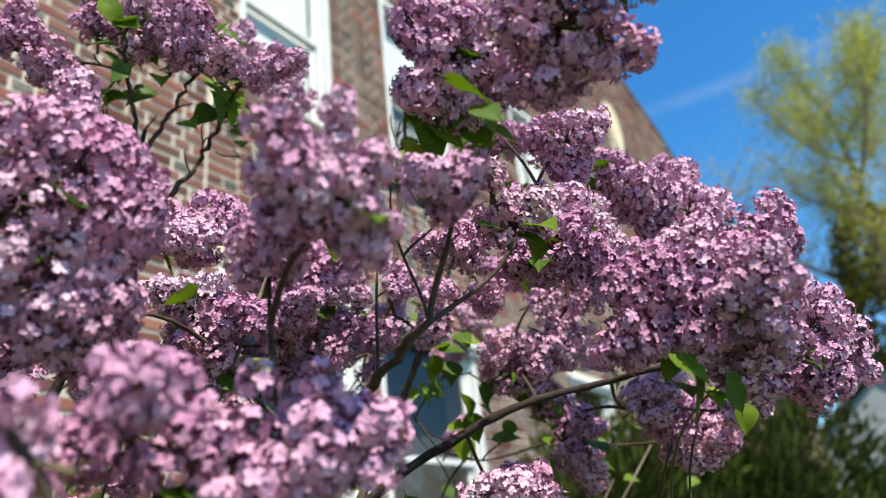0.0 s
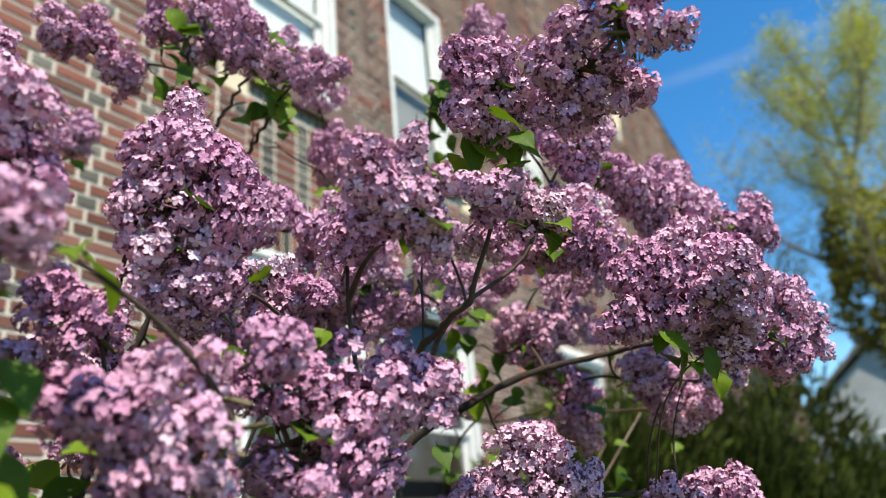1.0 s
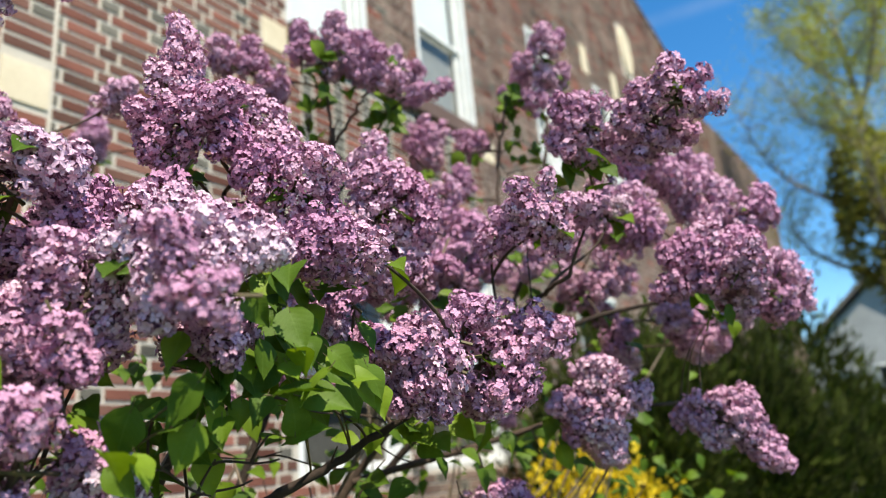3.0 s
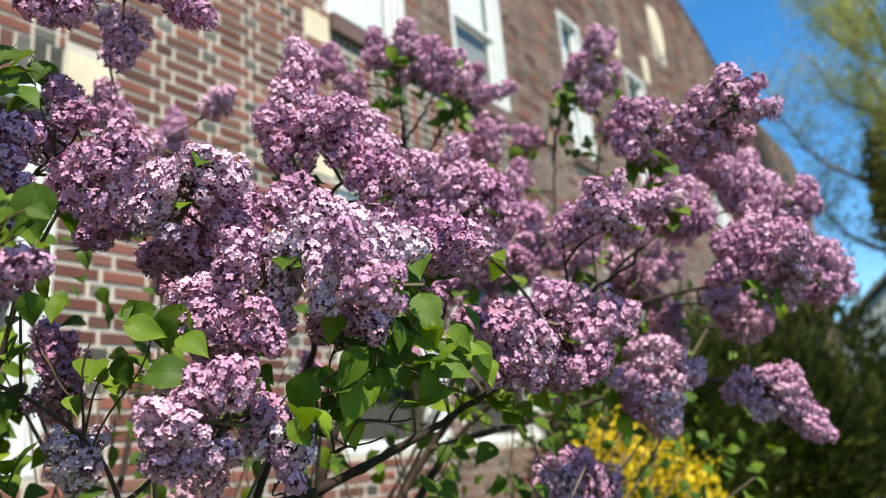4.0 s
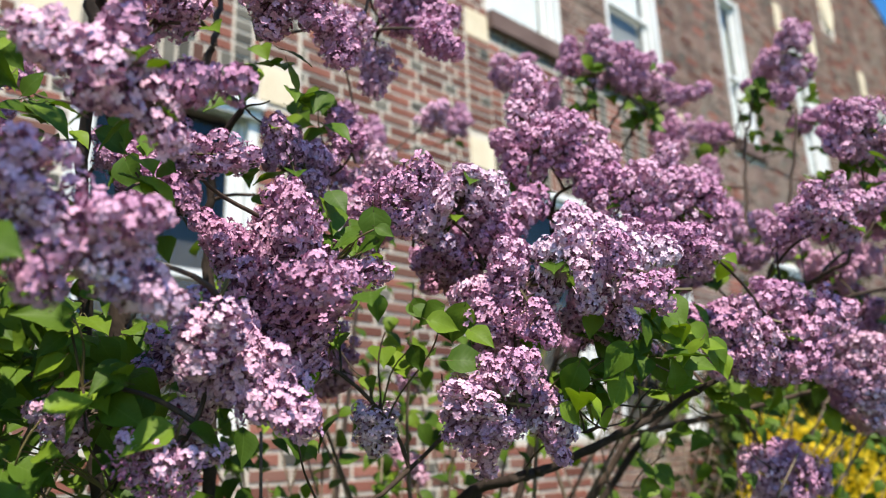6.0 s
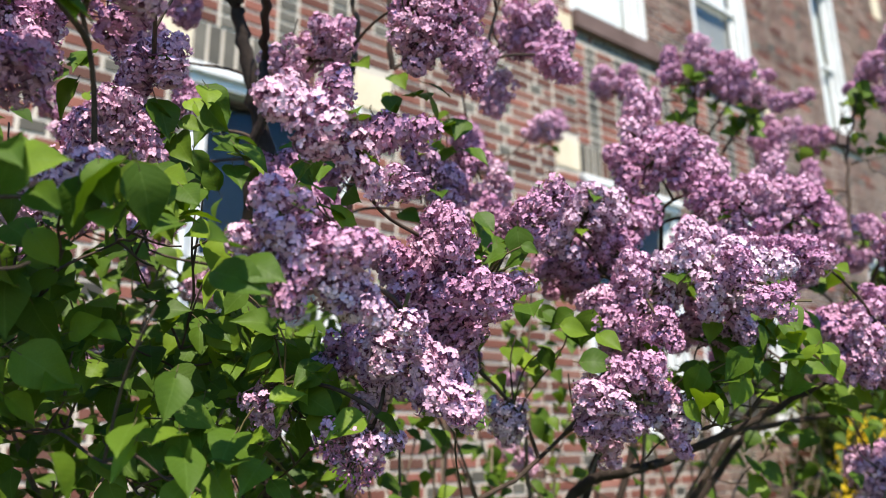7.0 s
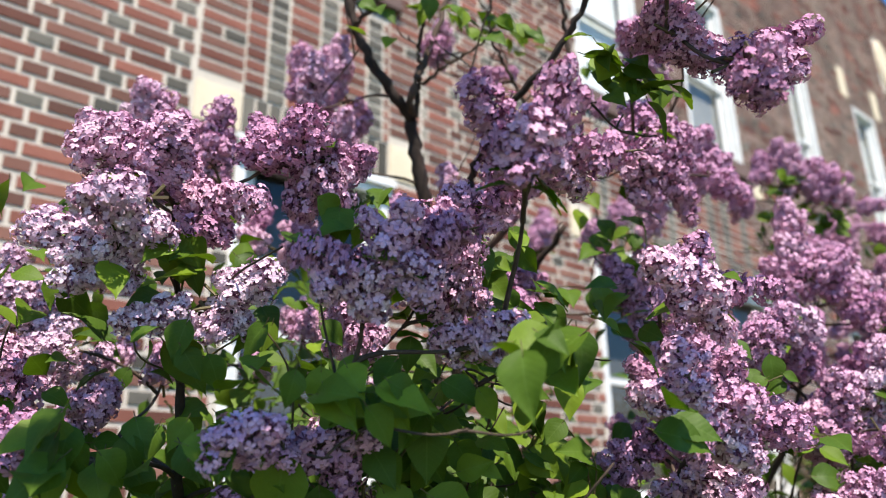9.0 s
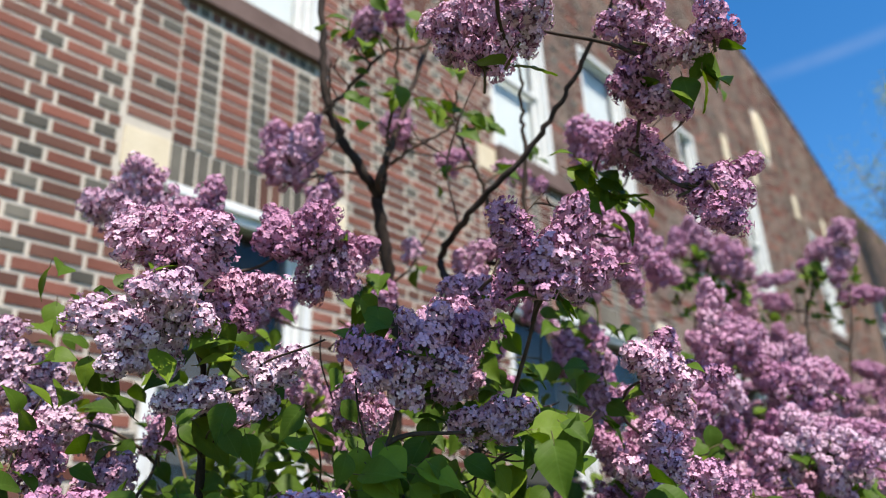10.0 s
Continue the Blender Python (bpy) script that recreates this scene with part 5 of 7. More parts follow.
BROAD_D = [
    (-0.706, -1.134, 1.618, -0.690, -1.123, 1.633), (-0.682, -1.095, 1.608, -0.679, -1.077, 1.581),
    (-0.681, -1.070, 1.603, -0.681, -1.053, 1.572), (-0.629, -1.042, 1.627, -0.654, -1.056, 1.598),
    (-0.691, -1.132, 1.712, -0.687, -1.115, 1.691), (-0.723, -1.089, 1.734, -0.722, -1.068, 1.698),
    (-0.745, -1.102, 1.718, -0.738, -1.079, 1.690), (-0.423, -0.855, 1.608, -0.428, -0.836, 1.561),
    (-0.438, -0.849, 1.609, -0.479, -0.875, 1.565), (-0.552, -0.983, 1.590, -0.557, -1.007, 1.559),
    (-0.535, -0.958, 1.590, -0.543, -0.977, 1.559), (-0.552, -0.958, 1.562, -0.556, -0.990, 1.531),
    (-0.523, -0.930, 1.551, -0.541, -0.954, 1.513), (-0.570, -0.957, 1.514, -0.545, -0.951, 1.485),
    (-0.618, -1.032, 1.510, -0.593, -1.032, 1.482), (-0.638, -1.065, 1.520, -0.638, -1.072, 1.487),
]
BROAD_E = [
    (-0.826, -1.115, 1.520, -0.793, -1.135, 1.481), (-0.848, -1.155, 1.542, -0.840, -1.178, 1.514),
    (-0.257, 0.446, 1.855, -0.275, 0.443, 1.838), (-0.247, 0.445, 1.847, -0.236, 0.452, 1.820),
    (-0.181, 0.622, 1.644, -0.181, 0.647, 1.596), (-0.156, 0.638, 1.626, -0.151, 0.658, 1.596),
    (-0.192, 0.617, 1.651, -0.202, 0.615, 1.628), (-0.249, 0.462, 1.834, -0.233, 0.479, 1.823),
    (-0.744, 0.623, 1.782, -0.788, 0.613, 1.745), (-0.802, 0.615, 1.756, -0.800, 0.587, 1.733),
]
BROADS = BROAD_A + BROAD_B + BROAD_C + BROAD_D + BROAD_E
# leafy shoots
LEAFY_A = [
    (-0.690, -1.189, 1.519), (-0.821, -1.188, 1.681), (-0.727, -1.163, 1.511), (-0.728, -1.150, 1.454), (-0.687, -1.127, 1.704),
    (-0.720, -1.119, 1.513), (-0.720, -1.102, 1.454), (-0.575, -1.091, 1.502), (-0.693, -1.091, 1.707), (-0.709, -1.063, 1.510),
    (-0.591, -1.049, 1.565), (-0.643, -1.046, 1.486), (-0.644, -1.035, 1.405), (-0.520, -1.030, 1.556), (-0.523, -1.028, 1.700),
    (-0.678, -1.017, 1.507), (-0.498, -0.998, 1.528), (-0.638, -0.995, 1.404), (-0.553, -0.993, 1.550), (-0.484, -0.985, 1.555),
    (-0.737, -0.979, 1.622), (-0.712, -0.977, 1.495), (-0.617, -0.972, 1.461), (-0.386, -0.962, 1.573), (-0.510, -0.959, 1.551),
    (-0.613, -0.956, 1.482), (-0.596, -0.953, 1.536), (-0.652, -0.944, 1.598), (-0.361, -0.943, 1.580), (-0.615, -0.939, 1.417),
]
LEAFY_B = [
    (-0.607, -0.937, 1.509), (-0.566, -0.925, 1.460), (-0.629, -0.918, 1.565), (-0.566, -0.916, 1.535), (-0.619, -0.913, 1.476),
    (-0.542, -0.911, 1.560), (-0.591, -0.909, 1.527), (-0.702, -0.909, 1.682), (-0.547, -0.905, 1.623), (-0.547, -0.897, 1.535),
    (-0.699, -0.896, 1.799), (-0.470, -0.896, 1.581), (-0.616, -0.895, 1.538), (-0.413, -0.880, 1.590), (-0.606, -0.880, 1.441),
    (-0.589, -0.877, 1.578), (-0.647, -0.877, 1.578), (-0.570, -0.874, 1.458), (-0.737, -0.873, 1.630), (-0.629, -0.872, 1.530),
    (-0.605, -0.867, 1.466), (-0.426, -0.860, 1.594), (-0.544, -0.858, 1.477), (-0.533, -0.844, 1.524), (-0.595, -0.842, 1.492),
    (-0.438, -0.841, 1.408), (-0.500, -0.840, 1.623), (-0.644, -0.838, 1.679), (-0.623, -0.835, 1.486), (-0.785, -0.829, 1.824),
]
LEAFY_C = [
    (-0.538, -0.828, 1.629), (-0.452, -0.827, 1.599), (-0.350, -0.809, 1.542), (-0.517, -0.806, 1.616), (-0.449, -0.805, 1.409),
    (-0.869, -0.805, 2.415), (-0.445, -0.791, 1.383), (-0.678, -0.781, 1.415), (-0.498, -0.780, 1.604), (-0.526, -0.778, 1.628),
    (-0.605, -0.773, 1.389), (-0.434, -0.760, 1.387), (-0.807, -0.759, 2.434), (-0.586, -0.754, 1.384), (-0.859, -0.750, 2.380),
    (-0.882, -0.750, 2.357), (-0.587, -0.749, 1.419), (-0.431, -0.747, 1.937), (-0.695, -0.739, 1.419), (-0.770, -0.727, 1.737),
    (-0.587, -0.722, 1.589), (-0.610, -0.713, 1.601), (-0.588, -0.711, 1.387), (-0.739, -0.711, 1.498), (-0.415, -0.707, 1.923),
    (-0.908, -0.707, 2.289), (-0.592, -0.706, 1.543), (-0.623, -0.700, 1.490), (-0.703, -0.700, 1.798), (-0.767, -0.698, 2.417),
]
LEAFY_D = [
    (-0.624, -0.697, 1.551), (-0.726, -0.692, 1.525), (-0.401, -0.691, 1.907), (-0.575, -0.684, 1.391), (-0.856, -0.684, 2.322),
    (-0.596, -0.680, 1.523), (-0.962, -0.680, 1.676), (-0.877, -0.676, 1.559), (-0.710, -0.671, 1.567), (-0.703, -0.666, 1.778),
    (-0.496, -0.659, 1.467), (-0.725, -0.656, 1.500), (-0.537, -0.653, 1.697), (-0.874, -0.647, 1.496), (-0.607, -0.644, 1.476),
    (-0.905, -0.644, 1.634), (-0.760, -0.627, 1.445), (-0.828, -0.626, 1.691), (-0.573, -0.625, 1.467), (-0.751, -0.618, 1.503),
    (-0.795, -0.617, 1.578), (-0.582, -0.615, 1.441), (-0.607, -0.613, 1.461), (-0.695, -0.612, 1.470), (-0.553, -0.610, 1.416),
    (-0.852, -0.607, 1.545), (-0.743, -0.606, 2.349), (-0.831, -0.604, 1.643), (-0.737, -0.601, 1.548), (-0.725, -0.601, 1.608),
]
LEAFY_E = [
    (-0.767, -0.600, 1.664), (-0.814, -0.599, 2.275), (-0.690, -0.597, 1.429), (-0.683, -0.596, 1.513), (-0.640, -0.592, 1.732),
    (-0.787, -0.574, 2.273), (-0.447, -0.564, 1.958), (-0.848, -0.546, 2.168), (-0.762, -0.534, 2.249), (-0.679, -0.534, 1.495),
    (-0.317, -0.529, 2.141), (-0.741, -0.512, 2.240), (-0.480, -0.496, 1.465), (-0.750, -0.462, 2.160), (-0.486, -0.460, 1.606),
    (-0.672, -0.456, 1.742), (-0.586, -0.451, 1.816), (-0.845, -0.431, 2.332), (-0.718, -0.423, 1.942), (-0.572, -0.422, 1.807),
    (-0.558, -0.388, 1.633), (-0.596, -0.380, 1.528), (-0.594, -0.372, 1.646), (-0.677, -0.364, 1.861), (-1.267, -0.340, 1.629),
    (-0.709, -0.328, 1.887), (-0.664, -0.314, 1.588), (-0.763, -0.291, 1.917), (-0.638, -0.284, 1.521), (-0.563, -0.276, 1.565),
]
LEAFY_F = [
    (-0.469, -0.272, 1.522), (-0.524, -0.268, 1.552), (-0.603, -0.250, 1.528), (-0.470, -0.190, 1.498), (-0.714, -0.187, 1.531),
    (-0.363, -0.184, 1.471), (-0.405, -0.146, 1.490), (-0.440, -0.141, 1.600), (-0.397, -0.140, 1.521), (-0.474, -0.127, 1.474),
    (-0.391, -0.125, 1.500), (-0.391, -0.119, 1.469), (-0.434, -0.113, 1.457), (-0.486, -0.112, 1.442), (-0.436, -0.093, 1.506),
    (-0.368, -0.089, 1.586), (-0.333, -0.087, 1.548), (-0.448, -0.085, 1.469), (-0.378, -0.085, 1.530), (-0.385, -0.083, 1.489),
    (-0.331, -0.082, 1.498), (-0.347, -0.081, 1.605), (-0.415, -0.080, 1.549), (-0.401, -0.080, 1.520), (-0.396, -0.058, 1.553),
    (-0.333, -0.054, 1.492), (-0.400, -0.052, 1.525), (-0.358, -0.049, 1.539), (-0.404, -0.048, 1.467), (-0.378, -0.033, 1.539),
]
LEAFY_G = [
    (-0.598, -0.030, 1.807), (-0.338, -0.023, 1.527), (-0.567, -0.013, 1.782), (-0.458, 0.004, 1.607), (-0.610, 0.012, 1.804),
    (-0.340, 0.022, 1.511), (-0.430, 0.024, 1.614), (-0.397, 0.032, 1.625), (-0.675, 0.040, 1.850), (-0.383, 0.044, 1.543),
    (-0.447, 0.129, 1.518), (-0.615, 0.177, 1.636), (-0.604, 0.193, 1.523), (-0.588, 0.199, 1.663), (-0.513, 0.207, 1.468),
    (-0.474, 0.243, 1.483), (-0.581, 0.248, 1.348), (-0.446, 0.269, 1.461), (-0.534, 0.282, 1.403), (-0.497, 0.302, 1.461),
    (-0.428, 0.340, 1.463), (-0.212, 0.393, 1.800), (-0.756, 0.420, 2.231), (-0.813, 0.431, 2.149), (-0.784, 0.433, 2.169),
    (-0.784, 0.439, 2.203), (-0.732, 0.445, 2.232), (-0.284, 0.451, 1.841), (-0.646, 0.454, 1.692), (-0.338, 0.460, 1.837),
]
LEAFY_H = [
    (-0.568, 0.460, 1.695), (-0.825, 0.461, 2.096), (-0.262, 0.465, 1.835), (-0.760, 0.490, 2.185), (-0.491, 0.510, 1.458),
    (-0.528, 0.510, 1.494), (-0.665, 0.534, 2.209), (-0.729, 0.538, 2.130), (-0.688, 0.542, 2.175), (-0.709, 0.548, 2.163),
    (-0.706, 0.567, 2.121), (-0.445, 0.628, 1.449), (-0.171, 0.630, 1.613), (-0.777, 0.631, 2.176), (-0.807, 0.639, 2.201),
    (-0.637, 0.648, 1.826), (-0.777, 0.757, 2.076), (-0.182, 0.778, 1.638), (-0.565, 0.798, 2.230), (-0.557, 0.814, 2.213),
    (-0.680, 0.818, 2.096), (-0.573, 0.823, 2.184), (-0.588, 0.844, 2.234), (-0.634, 0.885, 1.869), (-0.663, 0.905, 1.753),
    (-0.628, 0.909, 2.223), (-0.588, 0.910, 2.251), (-0.622, 0.921, 2.187), (-0.628, 0.921, 1.783), (-0.601, 0.923, 1.831),
]
LEAFY_I = [
    (-0.490, 0.927, 2.264), (-0.553, 0.931, 2.208), (-0.627, 0.939, 2.117), (-0.491, 0.943, 2.213), (-0.592, 0.944, 2.128),
    (-0.617, 0.950, 1.697), (-0.543, 0.953, 2.137), (-0.562, 0.955, 1.808), (-0.572, 0.959, 2.090), (-0.593, 0.960, 1.748),
    (-0.500, 0.978, 2.077), (-0.574, 0.978, 1.691), (-0.534, 0.982, 1.770), (-0.525, 1.001, 1.709), (-0.769, 1.067, 1.815),
    (-0.582, -0.771, 1.728), (-0.564, -0.751, 1.732), (-0.560, -0.733, 1.700), (-0.601, -0.791, 1.718), (-0.630, -0.797, 1.650),
    (-0.603, -0.770, 1.665), (-0.586, -0.758, 1.686), (-0.647, -0.780, 1.561), (-0.654, -0.801, 1.587), (-0.563, -0.725, 1.674),
    (-0.606, -0.701, 1.485), (-0.593, -0.697, 1.511), (-0.568, -0.662, 1.505), (-0.554, -0.632, 1.473), (-0.551, -0.615, 1.441),
]
LEAFY_J = [
    (-0.626, -0.708, 1.444), (-0.513, -0.667, 1.683), (-0.493, -0.629, 1.651), (-0.477, -0.444, 1.614), (-0.460, -0.426, 1.619),
    (-0.654, -0.478, 1.860), (-0.627, -0.462, 1.875), (-0.599, -0.440, 1.878), (-0.797, 0.463, 2.227), (-0.708, 0.556, 2.142),
    (-0.683, 0.549, 2.204), (-0.831, 0.464, 2.166), (-0.871, 0.456, 2.116), (-0.571, 0.836, 2.241), (-0.587, 0.834, 2.219),
    (-0.436, -0.742, 1.942), (-0.414, -0.711, 1.936), (-0.411, -0.698, 1.918), (-0.392, -0.665, 1.899), (-0.245, -0.754, 1.990),
    (-0.239, -0.746, 1.984), (-0.673, -0.652, 2.159), (-0.721, -0.712, 2.189), (-0.811, -0.799, 2.203), (-0.792, -0.842, 2.311),
    (-0.576, -0.647, 2.309), (-0.519, -1.036, 1.693), (-0.699, -0.891, 1.806), (-0.979, -0.489, 1.669), (-0.943, -0.455, 1.707),
]
LEAFY_K = [
    (-0.982, -0.523, 1.726), (-0.558, -0.695, 1.523), (-0.544, -0.646, 1.471), (-0.583, -0.708, 1.476), (-0.617, -0.728, 1.418),
    (-0.603, -0.694, 1.395), (-1.200, -0.174, 1.641), (-1.200, -0.125, 1.600), (-1.200, -0.160, 1.564), (-1.200, -0.119, 1.526),
    (-1.200, -0.154, 1.479), (-1.200, -0.113, 1.440), (-1.200, -0.221, 1.428), (-1.200, -0.172, 1.407), (-1.150, -0.190, 1.520),
    (-1.150, -0.200, 1.600), (-1.200, 0.667, 1.762), (-1.200, 0.679, 1.700), (-1.200, 0.690, 1.644), (-1.050, -0.650, 1.800),
    (-1.050, -0.680, 1.730), (-1.100, -0.720, 1.790), (-1.050, -0.800, 1.660), (-1.200, -0.816, 1.885), (-1.200, -0.765, 1.895), (-1.180, -0.700, 1.880),
]
STEM_LEAVES = [
    (-0.880, -0.554, 2.333), (-0.880, -0.494, 2.369), (-0.880, -0.405, 2.355), (-0.880, -0.335, 2.394),
    (-0.880, -0.286, 2.266), (-0.880, -0.472, 2.462),
    (-0.880, -0.642, 2.343), (-0.880, -0.151, 2.363), (-0.880, -0.567, 2.533),
]
LEAFY = LEAFY_A + LEAFY_B + LEAFY_C + LEAFY_D + LEAFY_E + LEAFY_F + LEAFY_G + LEAFY_H + LEAFY_I + LEAFY_J + LEAFY_K + STEM_LEAVES

top_rng = random.Random(5)
# heads that hang in the shade behind the outer ones
INNER = []
while len(INNER) < 14:
    x, y, z = top_rng.uniform(-1.30, -0.90), top_rng.uniform(-1.25, 0.25), top_rng.uniform(1.32, 1.74)
    if noise.noise(Vector((x * 3, y * 3, z * 3 + 7))) > -0.02:
        INNER.append((x, y, z, top_rng.uniform(0.05, 0.08), top_rng.randrange(360), top_rng.randrange(10, 80)))
while len(INNER) < 36:
    y = top_rng.uniform(0.15, 1.30)
    x, z = top_rng.uniform(-1.10, -0.72) + 0.12 * (y - 0.6), top_rng.uniform(1.58, 1.95) - 0.10 * max(0.0, y - 0.7)
    if noise.noise(Vector((x * 3.5, y * 3.5, z * 3.5 + 2))) > -0.10:
        INNER.append((x, y, z, top_rng.uniform(0.05, 0.09), top_rng.randrange(-120, 120), top_rng.randrange(10, 80)))
# small heads on the shoots about the main stem
INNER += [(-0.938, -0.573, 2.300, 0.055, 60, 50), (-0.897, -0.707, 2.471, 0.065, 200, 60), (-0.891, -0.483, 2.242, 0.050, 30, 40),
          (-0.849, -0.678, 2.489, 0.060, 330, 70), (-0.806, -0.398, 2.216, 0.055, 80, 30)]
# pale heads deep behind the leaves
INNER += [(-1.06, -0.775, 1.765, 0.07, 20, 40), (-1.05, -0.715, 1.785, 0.08, 330, 60), (-1.08, -0.660, 1.755, 0.07, 60, 30), (-1.04, -0.690, 1.700, 0.06, 300, 20), (-1.06, -0.840, 1.680, 0.06, 10, 30),
          (-1.20, -0.895, 2.090, 0.07, 80, 70), (-1.20, -0.875, 2.040, 0.07, 20, 50), (-1.20, -0.850, 1.995, 0.07, 330, 30), (-1.22, -0.780, 1.985, 0.07, 60, 60),
          (-1.20, -0.805, 1.935, 0.07, 280, 10), (-1.20, -0.705, 1.985, 0.08, 30, 50), (-1.22, -0.645, 1.970, 0.08, 90, 60), (-1.20, -0.725, 1.920, 0.07, 340, 20)]
INNER += [(-0.950, -0.372, 2.322, 0.045, 40, 30), (-0.950, -0.141, 2.346, 0.045, 117, 41), (-0.950, -0.564, 2.294, 0.045, 194, 52), (-0.950, -0.546, 2.042, 0.045, 271, 63), (-0.950, -0.059, 2.355, 0.045, 348, 74)]
# tips of two overhanging shoots, added out of view to shade the leaves below
for low, lift, wide, number in ((Vector((-0.52, -1.01, 1.58)), 0.44, 0.100, 22), (Vector((-0.665, -1.105, 1.47)), 0.75, 0.115, 25)):
    # moved from the spot to be shaded up towards the sun
    over = low + SUN_TO * (lift / SUN_TO.z)
    for k in range(number):
        x, y = over.x + wide * math.cos(2.4 * k) * (k / number) ** 0.5, over.y + wide * math.sin(2.4 * k) * (k / number) ** 0.5
        INNER.append((x, y, over.z + 0.05 * math.sin(1.7 * k), 0.10, (137 * k) % 360, (53 * k) % 70 - 20))
for x, y, z, length, bearing, rise in INNER:
    way = Vector((math.cos(radians(bearing)) * math.cos(radians(rise)), math.sin(radians(bearing)) * math.cos(radians(rise)), math.sin(radians(rise)))) * length * 0.5
    SPRAYS.append((x - way.x, y - way.y, z - way.z, x + way.x, y + way.y, z + way.z, 0.055, 0))

bush = thing("lilac_bush", "lilac bush in full bloom with pale purple panicles", "shrub", at=(-1.05, -0.30, 0.0))
ROOT = Vector((-1.05, -0.30, 0.0))
limb_rng = random.Random(21)

# main limbs, from the ground up: points and the radius at foot and tip
STEMS_A = [
    ([(-1.05, -0.30, 0.0), (-1.14, -0.38, 0.9), (-1.11, -0.45, 1.55), (-1.06, -0.49, 1.87), (-1.02, -0.55, 2.04), (-1.00, -0.59, 2.16)], 0.022, 0.012),
    ([(-1.00, -0.59, 2.16), (-0.985, -0.65, 2.20), (-1.00, -0.71, 2.29), (-1.00, -0.735, 2.38), (-0.99, -0.75, 2.56), (-0.97, -0.77, 2.85)], 0.011, 0.006),
    ([(-1.00, -0.59, 2.16), (-0.95, -0.62, 2.20), (-0.93, -0.57, 2.36), (-0.90, -0.50, 2.60), (-0.88, -0.44, 2.85)], 0.008, 0.004),
    ([(-1.06, -0.49, 1.87), (-0.96, -0.47, 1.90), (-0.865, -0.454, 1.955), (-0.83, -0.44, 2.02)], 0.010, 0.005),
]
STEMS_B = [
    ([(-1.02, -0.34, 0.0), (-1.02, -0.42, 0.8), (-0.97, -0.52, 1.4), (-0.86, -0.60, 1.75), (-0.79, -0.61, 1.885), (-0.82, -0.605, 1.97), (-0.70, -0.65, 2.01), (-0.58, -0.64, 2.08), (-0.51, -0.64, 2.143), (-0.427, -0.655, 2.218), (-0.36, -0.66, 2.30)], 0.0105, 0.0025),
    ([(-1.08, -0.32, 0.0), (-1.08, -0.70, 0.8), (-0.96, -0.95, 1.30), (-0.82, -1.04, 1.55), (-0.76, -1.08, 1.70)], 0.012, 0.003),
    ([(-1.0, -0.26, 0.0), (-0.98, -0.32, 0.8), (-0.94, -0.38, 1.55), (-0.92, -0.40, 1.81), (-0.80, -0.40, 1.93)], 0.013, 0.005),
    ([(-1.0, -0.22, 0.0), (-1.02, 0.02, 0.8), (-0.86, 0.10, 1.35), (-0.70, 0.10, 1.60), (-0.62, 0.06, 1.80)], 0.012, 0.003),
]
STEMS_C = [
    ([(-1.06, -0.18, 0.0), (-1.10, 0.20, 0.8), (-0.96, 0.40, 1.50), (-0.85, 0.46, 1.85), (-0.82, 0.50, 2.12)], 0.013, 0.003),
    ([(-1.06, -0.16, 0.0), (-1.16, 0.35, 0.8), (-0.90, 0.62, 1.38), (-0.66, 0.72, 1.58), (-0.50, 0.82, 1.68), (-0.38, 0.89, 1.705), (-0.24, 0.86, 1.70)], 0.0105, 0.003),
    ([(-1.04, -0.18, 0.0), (-1.05, 0.25, 0.85), (-0.80, 0.48, 1.42), (-0.56, 0.52, 1.60), (-0.42, 0.49, 1.66), (-0.32, 0.44, 1.68)], 0.010, 0.003),
    ([(-0.66, 0.72, 1.58), (-0.62, 0.78, 1.72), (-0.55, 0.82, 1.90), (-0.50, 0.84, 2.15)], 0.006, 0.003),
    ([(-0.80, 0.48, 1.42), (-0.62, 0.60, 1.46), (-0.45, 0.70, 1.50), (-0.30, 0.74, 1.50)], 0.007, 0.003),
]
STEMS_D = [
    ([(-1.12, -0.20, 0.0), (-1.45, 0.15, 1.0), (-1.62, 0.38, 1.9), (-1.66, 0.45, 2.3)], 0.011, 0.003),
    ([(-0.985, -0.592, 2.158), (-0.962, -0.601, 2.203), (-0.944, -0.613, 2.241), (-0.921, -0.628, 2.286), (-0.884, -0.647, 2.346), (-0.86, -0.66, 2.46)], 0.006, 0.0025),
    ([(-0.850, 0.46, 1.85), (-0.822, 0.512, 2.032), (-0.819, 0.489, 2.069), (-0.801, 0.467, 2.124), (-0.781, 0.436, 2.184), (-0.758, 0.422, 2.226)], 0.005, 0.002),
    ([(-0.840, 0.49, 2.04), (-0.833, 0.501, 2.078), (-0.801, 0.507, 2.116), (-0.750, 0.517, 2.171), (-0.701, 0.527, 2.216)], 0.0045, 0.002),
    ([(-0.840, 0.50, 1.95), (-0.810, 0.572, 2.083), (-0.769, 0.578, 2.131), (-0.727, 0.583, 2.178), (-0.695, 0.567, 2.232)], 0.0045, 0.002),
]
